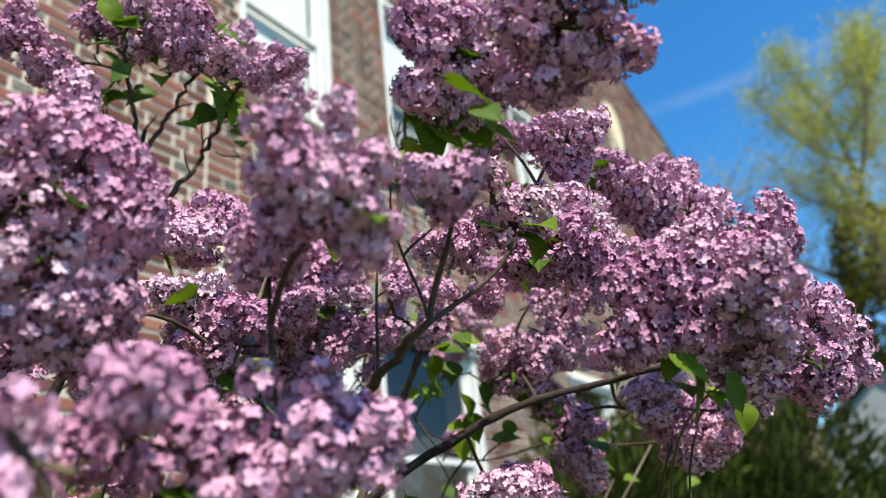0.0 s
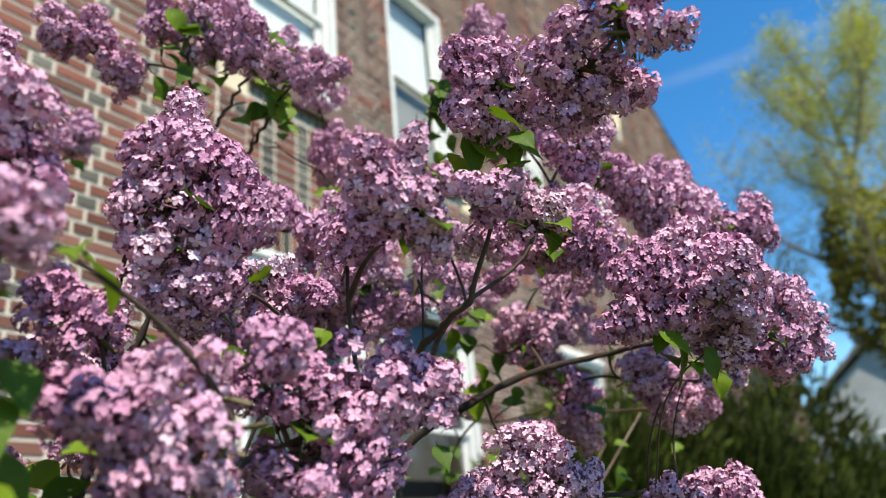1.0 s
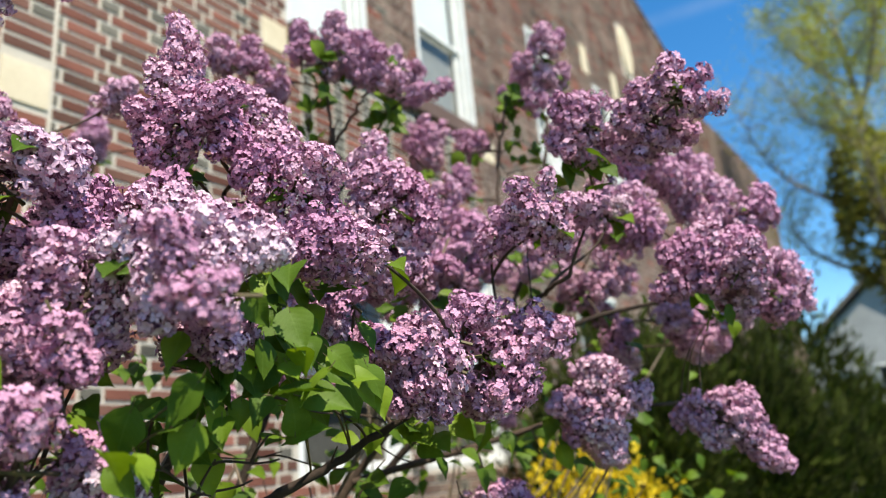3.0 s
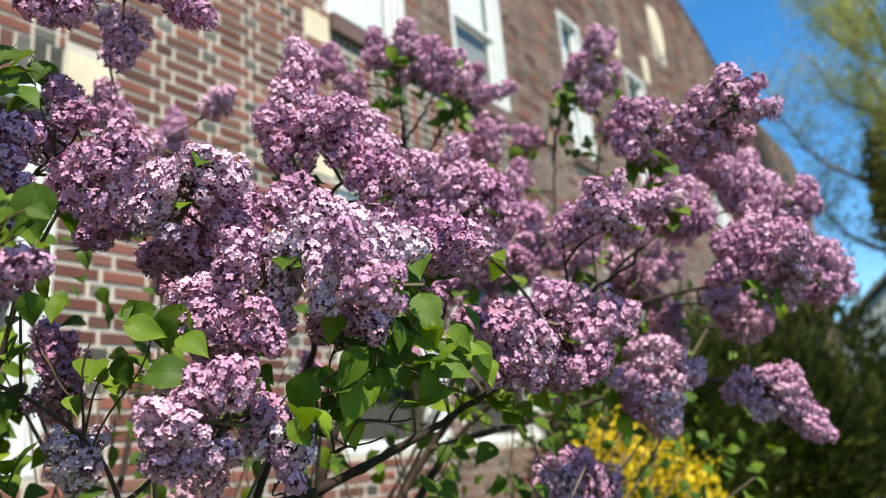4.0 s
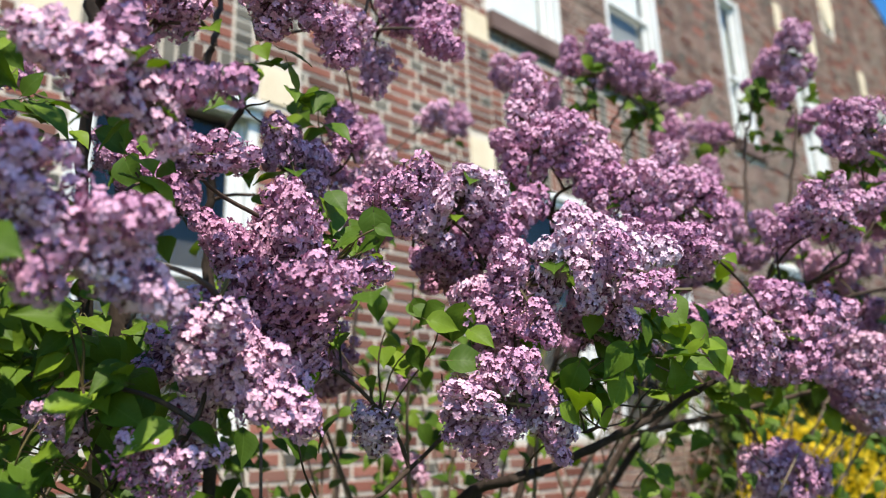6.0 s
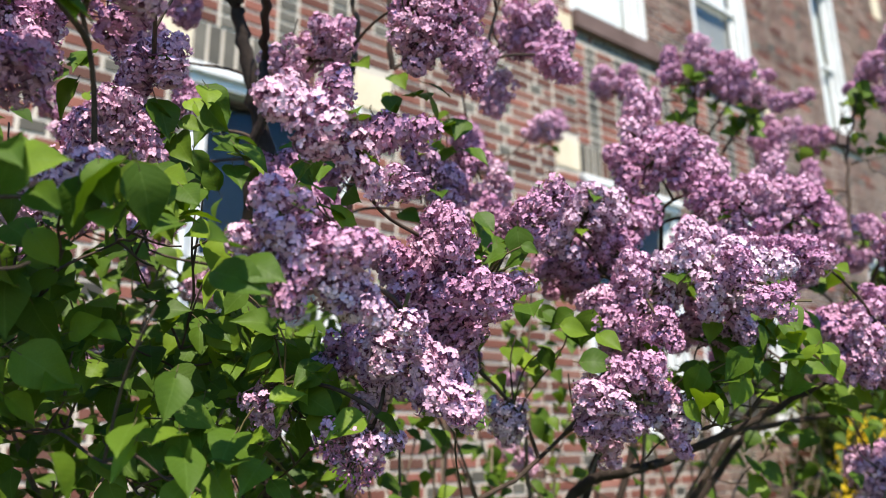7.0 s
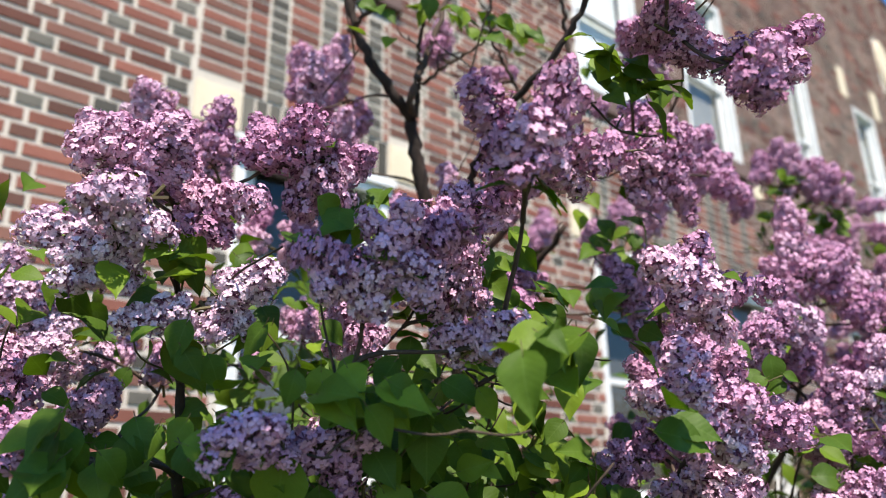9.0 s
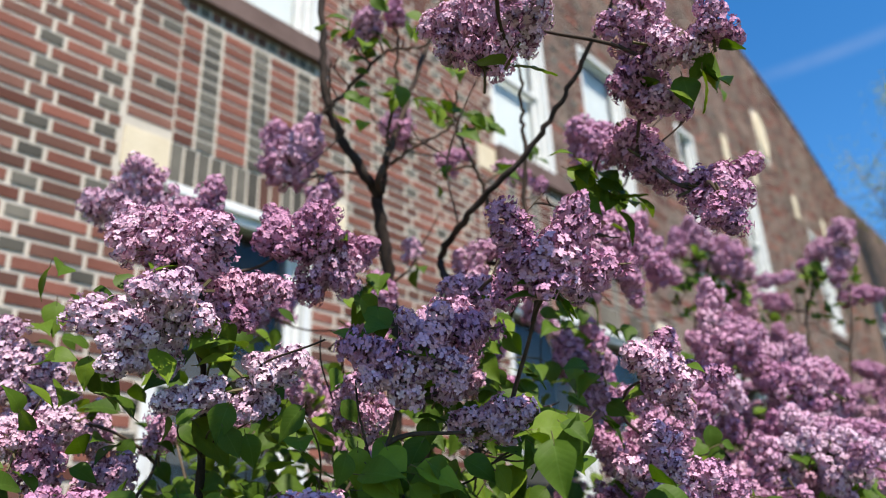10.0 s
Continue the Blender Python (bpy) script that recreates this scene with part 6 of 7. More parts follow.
STEMS_E = [
    ([(-0.640, 0.79, 1.80), (-0.640, 0.842, 2.078), (-0.606, 0.823, 2.150), (-0.574, 0.799, 2.220)], 0.005, 0.002),
    # next stem but one below: no, this list's second stem carries the added shading heads
    ([(-0.970, -0.770, 2.84), (-0.70, -0.95, 2.76), (-0.40, -1.08, 2.42), (-0.24, -1.14, 2.16), (-0.19, -1.14, 2.06)], 0.005, 0.003),
    ([(-0.95, -0.10, 1.10), (-0.76, -0.05, 1.32), (-0.679, -0.012, 1.356), (-0.641, 0.033, 1.372), (-0.568, 0.105, 1.415), (-0.493, 0.165, 1.461), (-0.40, 0.22, 1.52)], 0.0105, 0.004),
    ([(-0.950, -0.597, 2.213), (-0.904, -0.575, 2.244), (-0.854, -0.546, 2.266), (-0.813, -0.536, 2.296)], 0.004, 0.002),
    ([(-1.000, -0.735, 2.30), (-0.967, -0.718, 2.324), (-0.920, -0.704, 2.363), (-0.866, -0.684, 2.399), (-0.813, -0.640, 2.407), (-0.760, -0.626, 2.438)], 0.005, 0.002),
]
STEMS_F = [
    ([(-0.830, -0.440, 2.020), (-0.822, -0.452, 2.127), (-0.820, -0.507, 2.212), (-0.818, -0.541, 2.260), (-0.793, -0.573, 2.323)], 0.005, 0.002),
    ([(-0.780, -0.400, 2.000), (-0.727, -0.446, 2.225), (-0.705, -0.475, 2.286), (-0.680, -0.507, 2.345), (-0.673, -0.546, 2.393)], 0.005, 0.002),
    ([(-0.97, -0.52, 1.30), (-0.78, -0.45, 1.28), (-0.66, -0.30, 1.34), (-0.60, -0.16, 1.46)], 0.005, 0.0025),
]
STEMS = STEMS_A + STEMS_B + STEMS_C + STEMS_D + STEMS_E + STEMS_F
nodes = []
for points, r0, r1 in STEMS:
    path = curve_points(points, 8 * (len(points) - 1) + 1)
    path = [p + Vector((limb_rng.uniform(-1, 1), limb_rng.uniform(-1, 1), 0)) * 0.004 for p in path]
    rad = [r0 + (r1 - r0) * (k / (len(path) - 1)) for k in range(len(path))]
    rad = [r * (1 + 0.10 * math.sin(k * 1.9 + r0 * 900)) for k, r in enumerate(rad)]
    verts, faces = [], []
    tube_data([p - ROOT for p in path], rad, 9, verts, faces)
    piece("branch", mesh_of("branch", verts, faces, [M_BARK if r0 > 0.0104 else M_TWIG], None, True), bush, None, "dark brown lilac stem")
    nodes += [(p, r) for p, r in zip(path, rad) if p.z > 0.9]


def turn_to(axis, spin):
    q = Vector(axis).to_track_quat("Z", "Y").to_matrix().to_4x4()
    return q @ Matrix.Rotation(spin, 4, "Z")


def leaf_pose(at, axis, face, size):
    """at: foot of the blade; axis: towards its tip; face: which way its upper side looks."""
    y = Vector(axis).normalized()
    z = Vector(face) - y * y.dot(Vector(face))
    z.normalize()
    x = y.cross(z)
    m = Matrix((x, y, z)).transposed().to_4x4()
    return Matrix.Translation(Vector(at)) @ m @ Matrix.Diagonal((size, size, size, 1))


def twig(a, b, end, r0, r1, into=None, mat=M_TWIG):
    """A thin shoot from a to b, which it reaches in the direction end."""
    reach = (b - a).length
    c = b - (end * 0.5 + (b - a).normalized()).normalized() * reach * 0.45
    d = a + Vector((0, 0, 1)) * reach * 0.12 + (b - a) * 0.25
    path = []
    for k in range(9):
        t = k / 8
        path.append(a * (1 - t) ** 3 + d * 3 * t * (1 - t) ** 2 + c * 3 * t * t * (1 - t) + b * t ** 3)
    verts, faces = [], []
    tube_data([p - ROOT for p in path], [r0 + (r1 - r0) * k / 8 for k in range(9)], 6, verts, faces)
    if into is None:
        piece("twig", mesh_of("twig", verts, faces, [mat], None, True), bush)
    else:
        i = len(into[0])
        into[0].extend(verts)
        into[1].extend(tuple(i + v for v in f) for f in faces)
    return path


feet = []
for bx, by, bz, tx, ty, tz, wide, state in SPRAYS:
    foot, tip = Vector((bx, by, bz)), Vector((tx, ty, tz))
    axis = (tip - foot).normalized()
    length = max((tip - foot).length - 0.004, 0.022)
    fits = sorted((h for h in HEADS if h[2] == state), key=lambda h: abs(math.log(h[0] / length)) + abs(math.log(h[1] / wide)))
    like = [h for h in fits if h[:2] == fits[0][:2]]
    h = limb_rng.choice(like)
    fz, fx = min(max(length / h[0], 0.8), 1.25), min(max(wide / h[1], 0.8), 1.25)
    m = Matrix.Translation(foot - ROOT) @ turn_to(axis, limb_rng.uniform(0, 6.28)) @ Matrix.Diagonal((fx, fx, fz, 1))
    piece("flower_panicle", h[3], bush, m)
    feet.append((foot, axis))
feet.sort(key=lambda it: min((it[0] - p).length for p, _ in nodes))
for foot, axis in feet:
    best = min(nodes, key=lambda it: (it[0] - foot).length + 1.2 * max(0.0, it[0].z - foot.z + 0.02) + 0.3 * max(0.0, it[0].x - foot.x) + 0.8 * max(0.0, foot.y - it[0].y))
    path = twig(best[0], foot, axis, min(best[1], 0.0032), 0.0017)
    nodes += [(p, 0.0028) for p in path[2:8]]
    if limb_rng.random() < 0.14:
        side = axis.cross(Vector((0.2, 0.1, 1))).normalized()
        for s in (-1, 1):
            way = side * s * 0.9 + Vector((0.25, -0.1, -0.25)) + Vector((limb_rng.uniform(-.4, .4), limb_rng.uniform(-.4, .4), limb_rng.uniform(-.3, .3)))
            size = limb_rng.uniform(0.028, 0.046)
            face = Vector((0.45, -0.3, 0.8)) + Vector((limb_rng.uniform(-.5, .5), limb_rng.uniform(-.5, .5), 0))
            piece("leaf", limb_rng.choice(LEAVES), bush, Matrix.Translation(-ROOT) @ leaf_pose(foot - axis * 0.015 + way.normalized() * size * 0.28, way, face, size))

# broad leaves, each on its own stalk
for bx, by, bz, tx, ty, tz in BROADS:
    foot, tip = Vector((bx, by, bz)), Vector((tx, ty, tz))
    stem = foot + Vector((-0.05, limb_rng.uniform(-.02, .02), -0.015))
    best = min(nodes, key=lambda it: (it[0] - stem).length + 1.2 * max(0.0, it[0].z - stem.z) + 1.0 * max(0.0, stem.y - it[0].y) + 1.0 * max(0.0, it[0].x - stem.x))
    twig(best[0], foot, (tip - foot).normalized(), min(best[1], 0.0014), 0.0009, None, M_STALK)
    face = Vector((0.62, -0.50, 0.50)) + Vector((limb_rng.uniform(-.35, .35), limb_rng.uniform(-.35, .35), limb_rng.uniform(-.2, .3)))
    piece("leaf", limb_rng.choice(LEAVES), bush, Matrix.Translation(-ROOT) @ leaf_pose(foot, tip - foot, face, (tip - foot).length))

shoot, fine = [], ([], [])
for x, y, z in LEAFY:
    mid = Vector((x, y, z))
    stem = mid + Vector((-0.05, limb_rng.uniform(-.03, .03), limb_rng.uniform(-0.06, -0.01)))
    best = min(nodes, key=lambda it: (it[0] - stem).length + 1.2 * max(0.0, it[0].z - stem.z) + 1.0 * max(0.0, stem.y - it[0].y) + 1.5 * max(0.0, it[0].x - stem.x + 0.02))
    path = twig(best[0], stem, (mid - stem).normalized(), min(best[1], 0.0016), 0.0010, fine)
    nodes += [(p, 0.002) for p in path[3:8]]
    for j in range(3):
        size = limb_rng.uniform(0.026, 0.046)
        way = (mid - stem).normalized() * 0.4 + Vector((limb_rng.uniform(-.5, .6), limb_rng.uniform(-.7, .7), limb_rng.uniform(-1.15, -0.05)))
        way.normalize()
        face = Vector((0.62, -0.45, 0.50)) + Vector((limb_rng.uniform(-.6, .6), limb_rng.uniform(-.6, .6), limb_rng.uniform(-.3, .4)))
        off = Vector((limb_rng.uniform(-.03, .005), limb_rng.uniform(-.035, .035), limb_rng.uniform(-.035, .03))) if j else Vector()
        shoot.append((limb_rng.choice(LEAVES), Matrix.Translation(-ROOT) @ leaf_pose(mid + off - way * size * 0.45, way, face, size)))
for k, (me, m) in enumerate(shoot):
    if k % 3 == 0:
        piece("leaf", me, bush, m)


def joined(name, copies, label):
    """Many small copies as one mesh."""
    verts, faces, slots, flat = [], [], [], []
    for src, m in copies:
        i = len(verts)
        flat += [(v.co.x, v.co.y) for v in src.vertices]
        verts += [m @ v.co for v in src.vertices]
        for p in src.polygons:
            faces.append(tuple(i + v for v in p.vertices))
            slots.append(p.material_index)
    me = mesh_of(name, verts, faces, [M_LEAF, M_STALK], slots, True)
    blade_map(me, flat)
    ob = piece(name, me, bush, None, label)
    return tagged(ob, kind="stuff")


tagged(piece("twig_growth", mesh_of("twig_growth", *fine, [M_TWIG], None, True), bush, None, "thin brown leafy twigs"), kind="stuff")
joined("small_foliage", [c for k, c in enumerate(shoot) if k % 3], "small fresh green leaves along the shoots")


# shaded foliage and thin shoots deep inside the bush
def inner_foliage():
    rng = random.Random(77)
    copies = []
    for _ in range(3000):
        y = rng.uniform(-1.9, 1.7)
        z = rng.uniform(0.75, 1.62) - 0.12 * rng.random()
        x = rng.uniform(-1.55, -0.72) + 0.10 * (1.5 - z) + (0.28 * min(1.0, max(0.0, y - 0.2)))
        if noise.noise(Vector((x * 4, y * 4, z * 4))) < 0.0 or (-0.28 < y < 0.16 and z > 1.1 and rng.random() < 0.75):
            continue
        way = Vector((rng.uniform(-.3, .8), rng.uniform(-.8, .8), rng.uniform(-.9, .5)))
        face = Vector((0.5, -0.3, 0.7)) + Vector((rng.uniform(-.6, .6), rng.uniform(-.6, .6), 0))
        copies.append((rng.choice(PLAIN_LEAVES), Matrix.Translation(-ROOT) @ leaf_pose((x, y, z), way, face, rng.uniform(0.028, 0.050))))
    for _ in range(2300):
        p = Vector((rng.uniform(-1.35, -0.80), rng.uniform(-1.45, 0.30), rng.uniform(1.25, 1.82)))
        if noise.noise(p * 3.4 + Vector((3, 1, 5))) < -0.06 + 0.5 * max(0.0, p.z - 1.68) or (-0.28 < p.y < 0.16 and rng.random() < 0.75):
            continue
        way = Vector((rng.uniform(-.3, .8), rng.uniform(-.8, .8), rng.uniform(-.9, .5)))
        face = Vector((0.5, -0.3, 0.7)) + Vector((rng.uniform(-.6, .6), rng.uniform(-.6, .6), 0))
        copies.append((rng.choice(PLAIN_LEAVES), Matrix.Translation(-ROOT) @ leaf_pose(p, way, face, rng.uniform(0.028, 0.046))))
    for _ in range(450):
        p = Vector((rng.uniform(-1.35, -1.02), rng.uniform(-0.95, -0.25), rng.uniform(1.25, 1.66)))
        way = Vector((rng.uniform(-.3, .8), rng.uniform(-.8, .8), rng.uniform(-.9, .5)))
        face = Vector((0.5, -0.3, 0.7)) + Vector((rng.uniform(-.6, .6), rng.uniform(-.6, .6), 0))
        copies.append((rng.choice(PLAIN_LEAVES), Matrix.Translation(-ROOT) @ leaf_pose(p, way, face, rng.uniform(0.026, 0.042))))
    for _ in range(220):
        p = Vector((rng.uniform(-1.05, -0.45), rng.uniform(0.35, 1.7), rng.uniform(1.30, 1.80)))
        if noise.noise(p * 6.0) < 0.02:
            continue
        way = Vector((rng.uniform(-.3, .8), rng.uniform(-.8, .8), rng.uniform(-.9, .5)))
        copies.append((rng.choice(PLAIN_LEAVES), Matrix.Translation(-ROOT) @ leaf_pose(p, way, Vector((0.5, -0.3, 0.7)), rng.uniform(0.028, 0.048))))
    for _ in range(760):
        p = Vector((rng.uniform(-0.98, -0.56), rng.uniform(-1.30, -0.66), rng.uniform(1.15, 1.56)))
        if noise.noise(p * 5.0 + Vector((2, 7, 1))) < -0.05 or p.x > -0.66 and p.z > 1.46:
            continue
        way = Vector((rng.uniform(-.2, .7), rng.uniform(-.8, .8), rng.uniform(-1.0, .2)))
        face = Vector((0.6, -0.4, 0.6)) + Vector((rng.uniform(-.5, .5), rng.uniform(-.5, .5), 0))
        copies.append((rng.choice(PLAIN_LEAVES), Matrix.Translation(-ROOT) @ leaf_pose(p, way, face, rng.uniform(0.034, 0.050))))
    joined("inner_foliage", copies, "shaded green leaves inside the bush")
    verts, faces = [], []
    for _ in range(260):
        a = Vector((rng.uniform(-1.5, -0.8), rng.uniform(-1.7, 1.5), rng.uniform(0.3, 1.1)))
        b = a + Vector((rng.uniform(-.25, .35), rng.uniform(-.35, .35), rng.uniform(0.25, 0.75)))
        b.z = min(b.z, 1.72 if a.y < 0.3 else 1.85)
        if a.y < 0.3:
            b.x = min(b.x, -0.76)
        if a.y > 0.3:
            b = b + Vector((0.2, 0.1, 0.1))
        path = curve_points([a, a.lerp(b, 0.5) + Vector((rng.uniform(-.05, .05), rng.uniform(-.05, .05), 0)), b], 7)
        tube_data([p - ROOT for p in path], [rng.uniform(0.003, 0.006) * (1 - 0.1 * k) for k in range(7)], 5, verts, faces)
    ob = piece("inner_thicket", mesh_of("inner_thicket", verts, faces, [M_SHOOT], None, True), bush, None, "thin brown shoots inside the bush")
    tagged(ob, kind="stuff")


inner_foliage()

# ---- shrubs and trees beyond ----
def spray_mass(verts, faces, rng, centre, radii, count, long, wide, up):
    """Many small pointed sprays over an uneven rounded form."""
    for _ in range(count):
        a, h = rng.uniform(0, 6.2832), rng.uniform(-0.55, 1.0)
        s = math.sqrt(max(0.0, 1 - h * h))
        d = Vector((math.cos(a) * s, math.sin(a) * s, h))
        lump = 1 + 0.32 * noise.noise(d * 3.0 + Vector(centre)) + 0.24 * noise.noise(d * 8.0 + Vector(centre))
        p = Vector(centre) + Vector((d.x * radii[0], d.y * radii[1], d.z * radii[2])) * lump * rng.uniform(0.72, 1.03)
        w = (d + Vector((rng.uniform(-.5, .5), rng.uniform(-.5, .5), up + rng.uniform(-.4, .4)))).normalized()
        q = w.cross(Vector((rng.uniform(-1, 1), rng.uniform(-1, 1), rng.uniform(-1, 1)))).normalized()
        l, b = long * rng.uniform(0.6, 1.3), wide * rng.uniform(0.6, 1.3)
        i = len(verts)
        verts.extend((p, p + w * l * 0.45 + q * b, p + w * l, p + w * l * 0.45 - q * b))
        faces.append((i, i + 1, i + 2, i + 3))


def shrub(name, label, category, at, lobes, count, long, wide, mat, up, seed, group=""):
    rng = random.Random(seed)
    t = thing(name, label, category, group, at=at)
    verts, faces = [], []
    for cx, cy, cz, rx, ry, rz in lobes:
        spray_mass(verts, faces, rng, (cx, cy, cz), (rx, ry, rz), int(count * rx * rz / (lobes[0][3] * lobes[0][5])), long, wide, up)
    piece("foliage", mesh_of("foliage", verts, faces, [mat]), t)
    verts, faces = [], []
    for cx, cy, cz, rx, ry, rz in lobes:
        tube_data([(cx * 0.3, cy * 0.3, 0), (cx * 0.6, cy * 0.6, cz * 0.5), (cx, cy, cz + rz * 0.5)], [0.05, 0.04, 0.015], 7, verts, faces)
    piece("trunk", mesh_of("trunk", verts, faces, [M_BARK], None, True), t)
    return t


def bearing_place(bearing, away):
    return (-math.sin(radians(bearing)) * away, math.cos(radians(bearing)) * away - 0.4, 0.0)


shrub("conifer_shrub", "dense dark green conifer shrub beside the house", "shrub", bearing_place(15.5, 5.6), [(0, 0, 1.15, 0.75, 0.8, 1.15), (-0.8, 0.3, 1.1, 0.7, 0.7, 1.15), (0.55, 0.5, 0.8, 0.5, 0.6, 0.9)], 9000, 0.11, 0.012, M_DARKLEAF, 0.6, 31, "conifer shrubs")
shrub("conifer_shrub", "dark green conifer shrub growing along the brick wall", "shrub", bearing_place(22.0, 5.0), [(0, 0, 1.1, 0.7, 0.8, 1.15), (0.2, 1.2, 1.0, 0.7, 0.7, 1.1)], 8000, 0.11, 0.012, M_DARKLEAF, 0.6, 32, "conifer shrubs")
shrub("conifer_shrub", "tall dark conifer standing further off", "shrub", bearing_place(9.5, 9.0), [(0, 0, 1.4, 0.7, 0.7, 1.6), (0.5, 0.2, 0.9, 0.6, 0.6, 1.0)], 4200, 0.14, 0.018, M_DARKLEAF, 0.6, 33, "conifer shrubs")
shrub("conifer_shrub", "rounded dark conifer at the garden's far corner", "shrub", bearing_place(4.6, 11.0), [(0, 0, 0.95, 0.85, 0.8, 1.0), (0.7, 0, 0.8, 0.7, 0.7, 0.85)], 4200, 0.14, 0.018, M_DARKLEAF, 0.6, 34, "conifer shrubs")
shrub("forsythia_bush", "low forsythia bush covered in bright yellow flowers", "shrub", bearing_place(22.5, 3.3), [(0, 0, 0.95, 0.28, 0.28, 0.50), (-0.22, 0.05, 1.10, 0.20, 0.2, 0.45), (0.18, 0.1, 0.75, 0.2, 0.2, 0.42)], 1500, 0.035, 0.014, M_YELLOW, 0.2, 35)


def big_tree(name, label, at, height, spread, seed, leaves, clump, leaf_size, ivy=False):
    rng = random.Random(seed)
    t = thing(name, label, "tree", at=at)
    verts, faces = [], []
    trunk = [Vector((0.05 * math.sin(k), 0.04 * math.cos(k * 1.3), height * 0.9 * k / 10)) for k in range(11)]
    tube_data(trunk, [0.19 * (1 - 0.085 * k) for k in range(11)], 10, verts, faces)
    piece("trunk", mesh_of("trunk", verts, faces, [M_PALE_BARK], None, True), t)
    tips = []
    for k in range(17):
        h = height * (0.34 + 0.56 * k / 17)
        a = k * 2.39996 + rng.uniform(-.3, .3)
        out = spread * (1.0 - 0.62 * (k / 17)) * rng.uniform(0.75, 1.1)
        out *= 0.8 if k < 4 else 1.0
        root = Vector((0, 0, h))
        end = root + Vector((math.cos(a) * out, math.sin(a) * out, out * rng.uniform(1.0, 1.7)))
        mid = root * 0.45 + end * 0.55 + Vector((math.cos(a) * out * 0.18, math.sin(a) * out * 0.18, -0.12 * out))
        path = curve_points([root, mid, end], 12)
        v, f = [], []
        tube_data(path, [0.065 * (1 - 0.08 * j) * (1 - 0.5 * k / 17) for j in range(12)], 7, v, f)
        for j in range(3, 12):
            for _ in range(3):
                w = Vector((rng.uniform(-1, 1), rng.uniform(-1, 1), rng.uniform(0.1, 1.3))).normalized()
                l = rng.uniform(0.5, 1.15) * out * 0.42
                b = path[j] + w * l
                tube_data([path[j], path[j] * 0.5 + b * 0.5 + Vector((0, 0, -0.05)), b], [0.016, 0.010, 0.005], 4, v, f)
                tips.append((path[j], b))
        piece("limb", mesh_of("limb", v, f, [M_PALE_BARK], None, True), t)
    verts, faces = [], []
    for _ in range(leaves // clump):
        a, b = rng.choice(tips)
        c = a.lerp(b, rng.uniform(0.3, 1.08))
        for _ in range(clump):
            p = c + Vector((rng.gauss(0, 1), rng.gauss(0, 1), rng.gauss(0, 1))) * 0.19
            w = Vector((rng.uniform(-1, 1), rng.uniform(-1, 1), rng.uniform(-1, 0.6))).normalized()
            q = w.cross(Vector((rng.uniform(-1, 1), rng.uniform(-1, 1), rng.uniform(-1, 1)))).normalized()
            l = leaf_size * rng.uniform(0.6, 1.3)
            i = len(verts)
            verts.extend((p, p + w * l * 0.5 + q * l * 0.32, p + w * l, p + w * l * 0.5 - q * l * 0.32))
            faces.append((i, i + 1, i + 2, i + 3))
    piece("crown", mesh_of("crown", verts, faces, [M_SPRING]), t, None, "sparse yellow-green spring leaves")
    if ivy:
        verts, faces = [], []
        for cx, cz, r, tall in ((0.0, 4.7, 0.75, 1.3), (-0.15, 5.7, 0.6, 1.2), (0.25, 3.9, 0.55, 1.1)):
            spray_mass(verts, faces, rng, (cx, 0.0, cz), (r, r, tall), 1500, 0.15, 0.055, -0.3)
        piece("ivy", mesh_of("ivy", verts, faces, [M_IVY]), t, None, "olive green ivy climbing the trunk")
    return t


big_tree("street_tree", "tall street tree with sparse yellow-green spring leaves", bearing_place(1.7, 15.0), 10.6, 2.6, 41, 40000, 14, 0.054, True)
big_tree("street_tree", "further street tree with thin spring foliage", bearing_place(-7.0, 19.0), 11.5, 3.2, 42, 22000, 12, 0.055)


# ---- small fixture on the roof's edge ----
def roof_fixture(at):
    f = thing("roof_antenna", "small grey metal antenna rack on the roof edge", "antenna", at=at)
    verts, faces = [], []
    tube_data([(0, 0, -0.25), (0, 0, 0.34)], [0.014, 0.012], 8, verts, faces)
    piece("mast", mesh_of("mast", verts, faces, [M_SCREEN], None, True), f)
    for k, (z, half) in enumerate(((0.02, 0.10), (0.10, 0.16), (0.18, 0.19), (0.26, 0.15), (0.32, 0.09))):
        verts, faces = [], []
        tube_data([(-half * 0.3, -half, z), (0.0, 0.0, z), (half * 0.3, half, z)], [0.012, 0.014, 0.012], 6, verts, faces)
        piece("element", mesh_of("element", verts, faces, [M_SCREEN], None, True), f)
    return f


roof_fixture((-2.95, 10.25, 8.25))


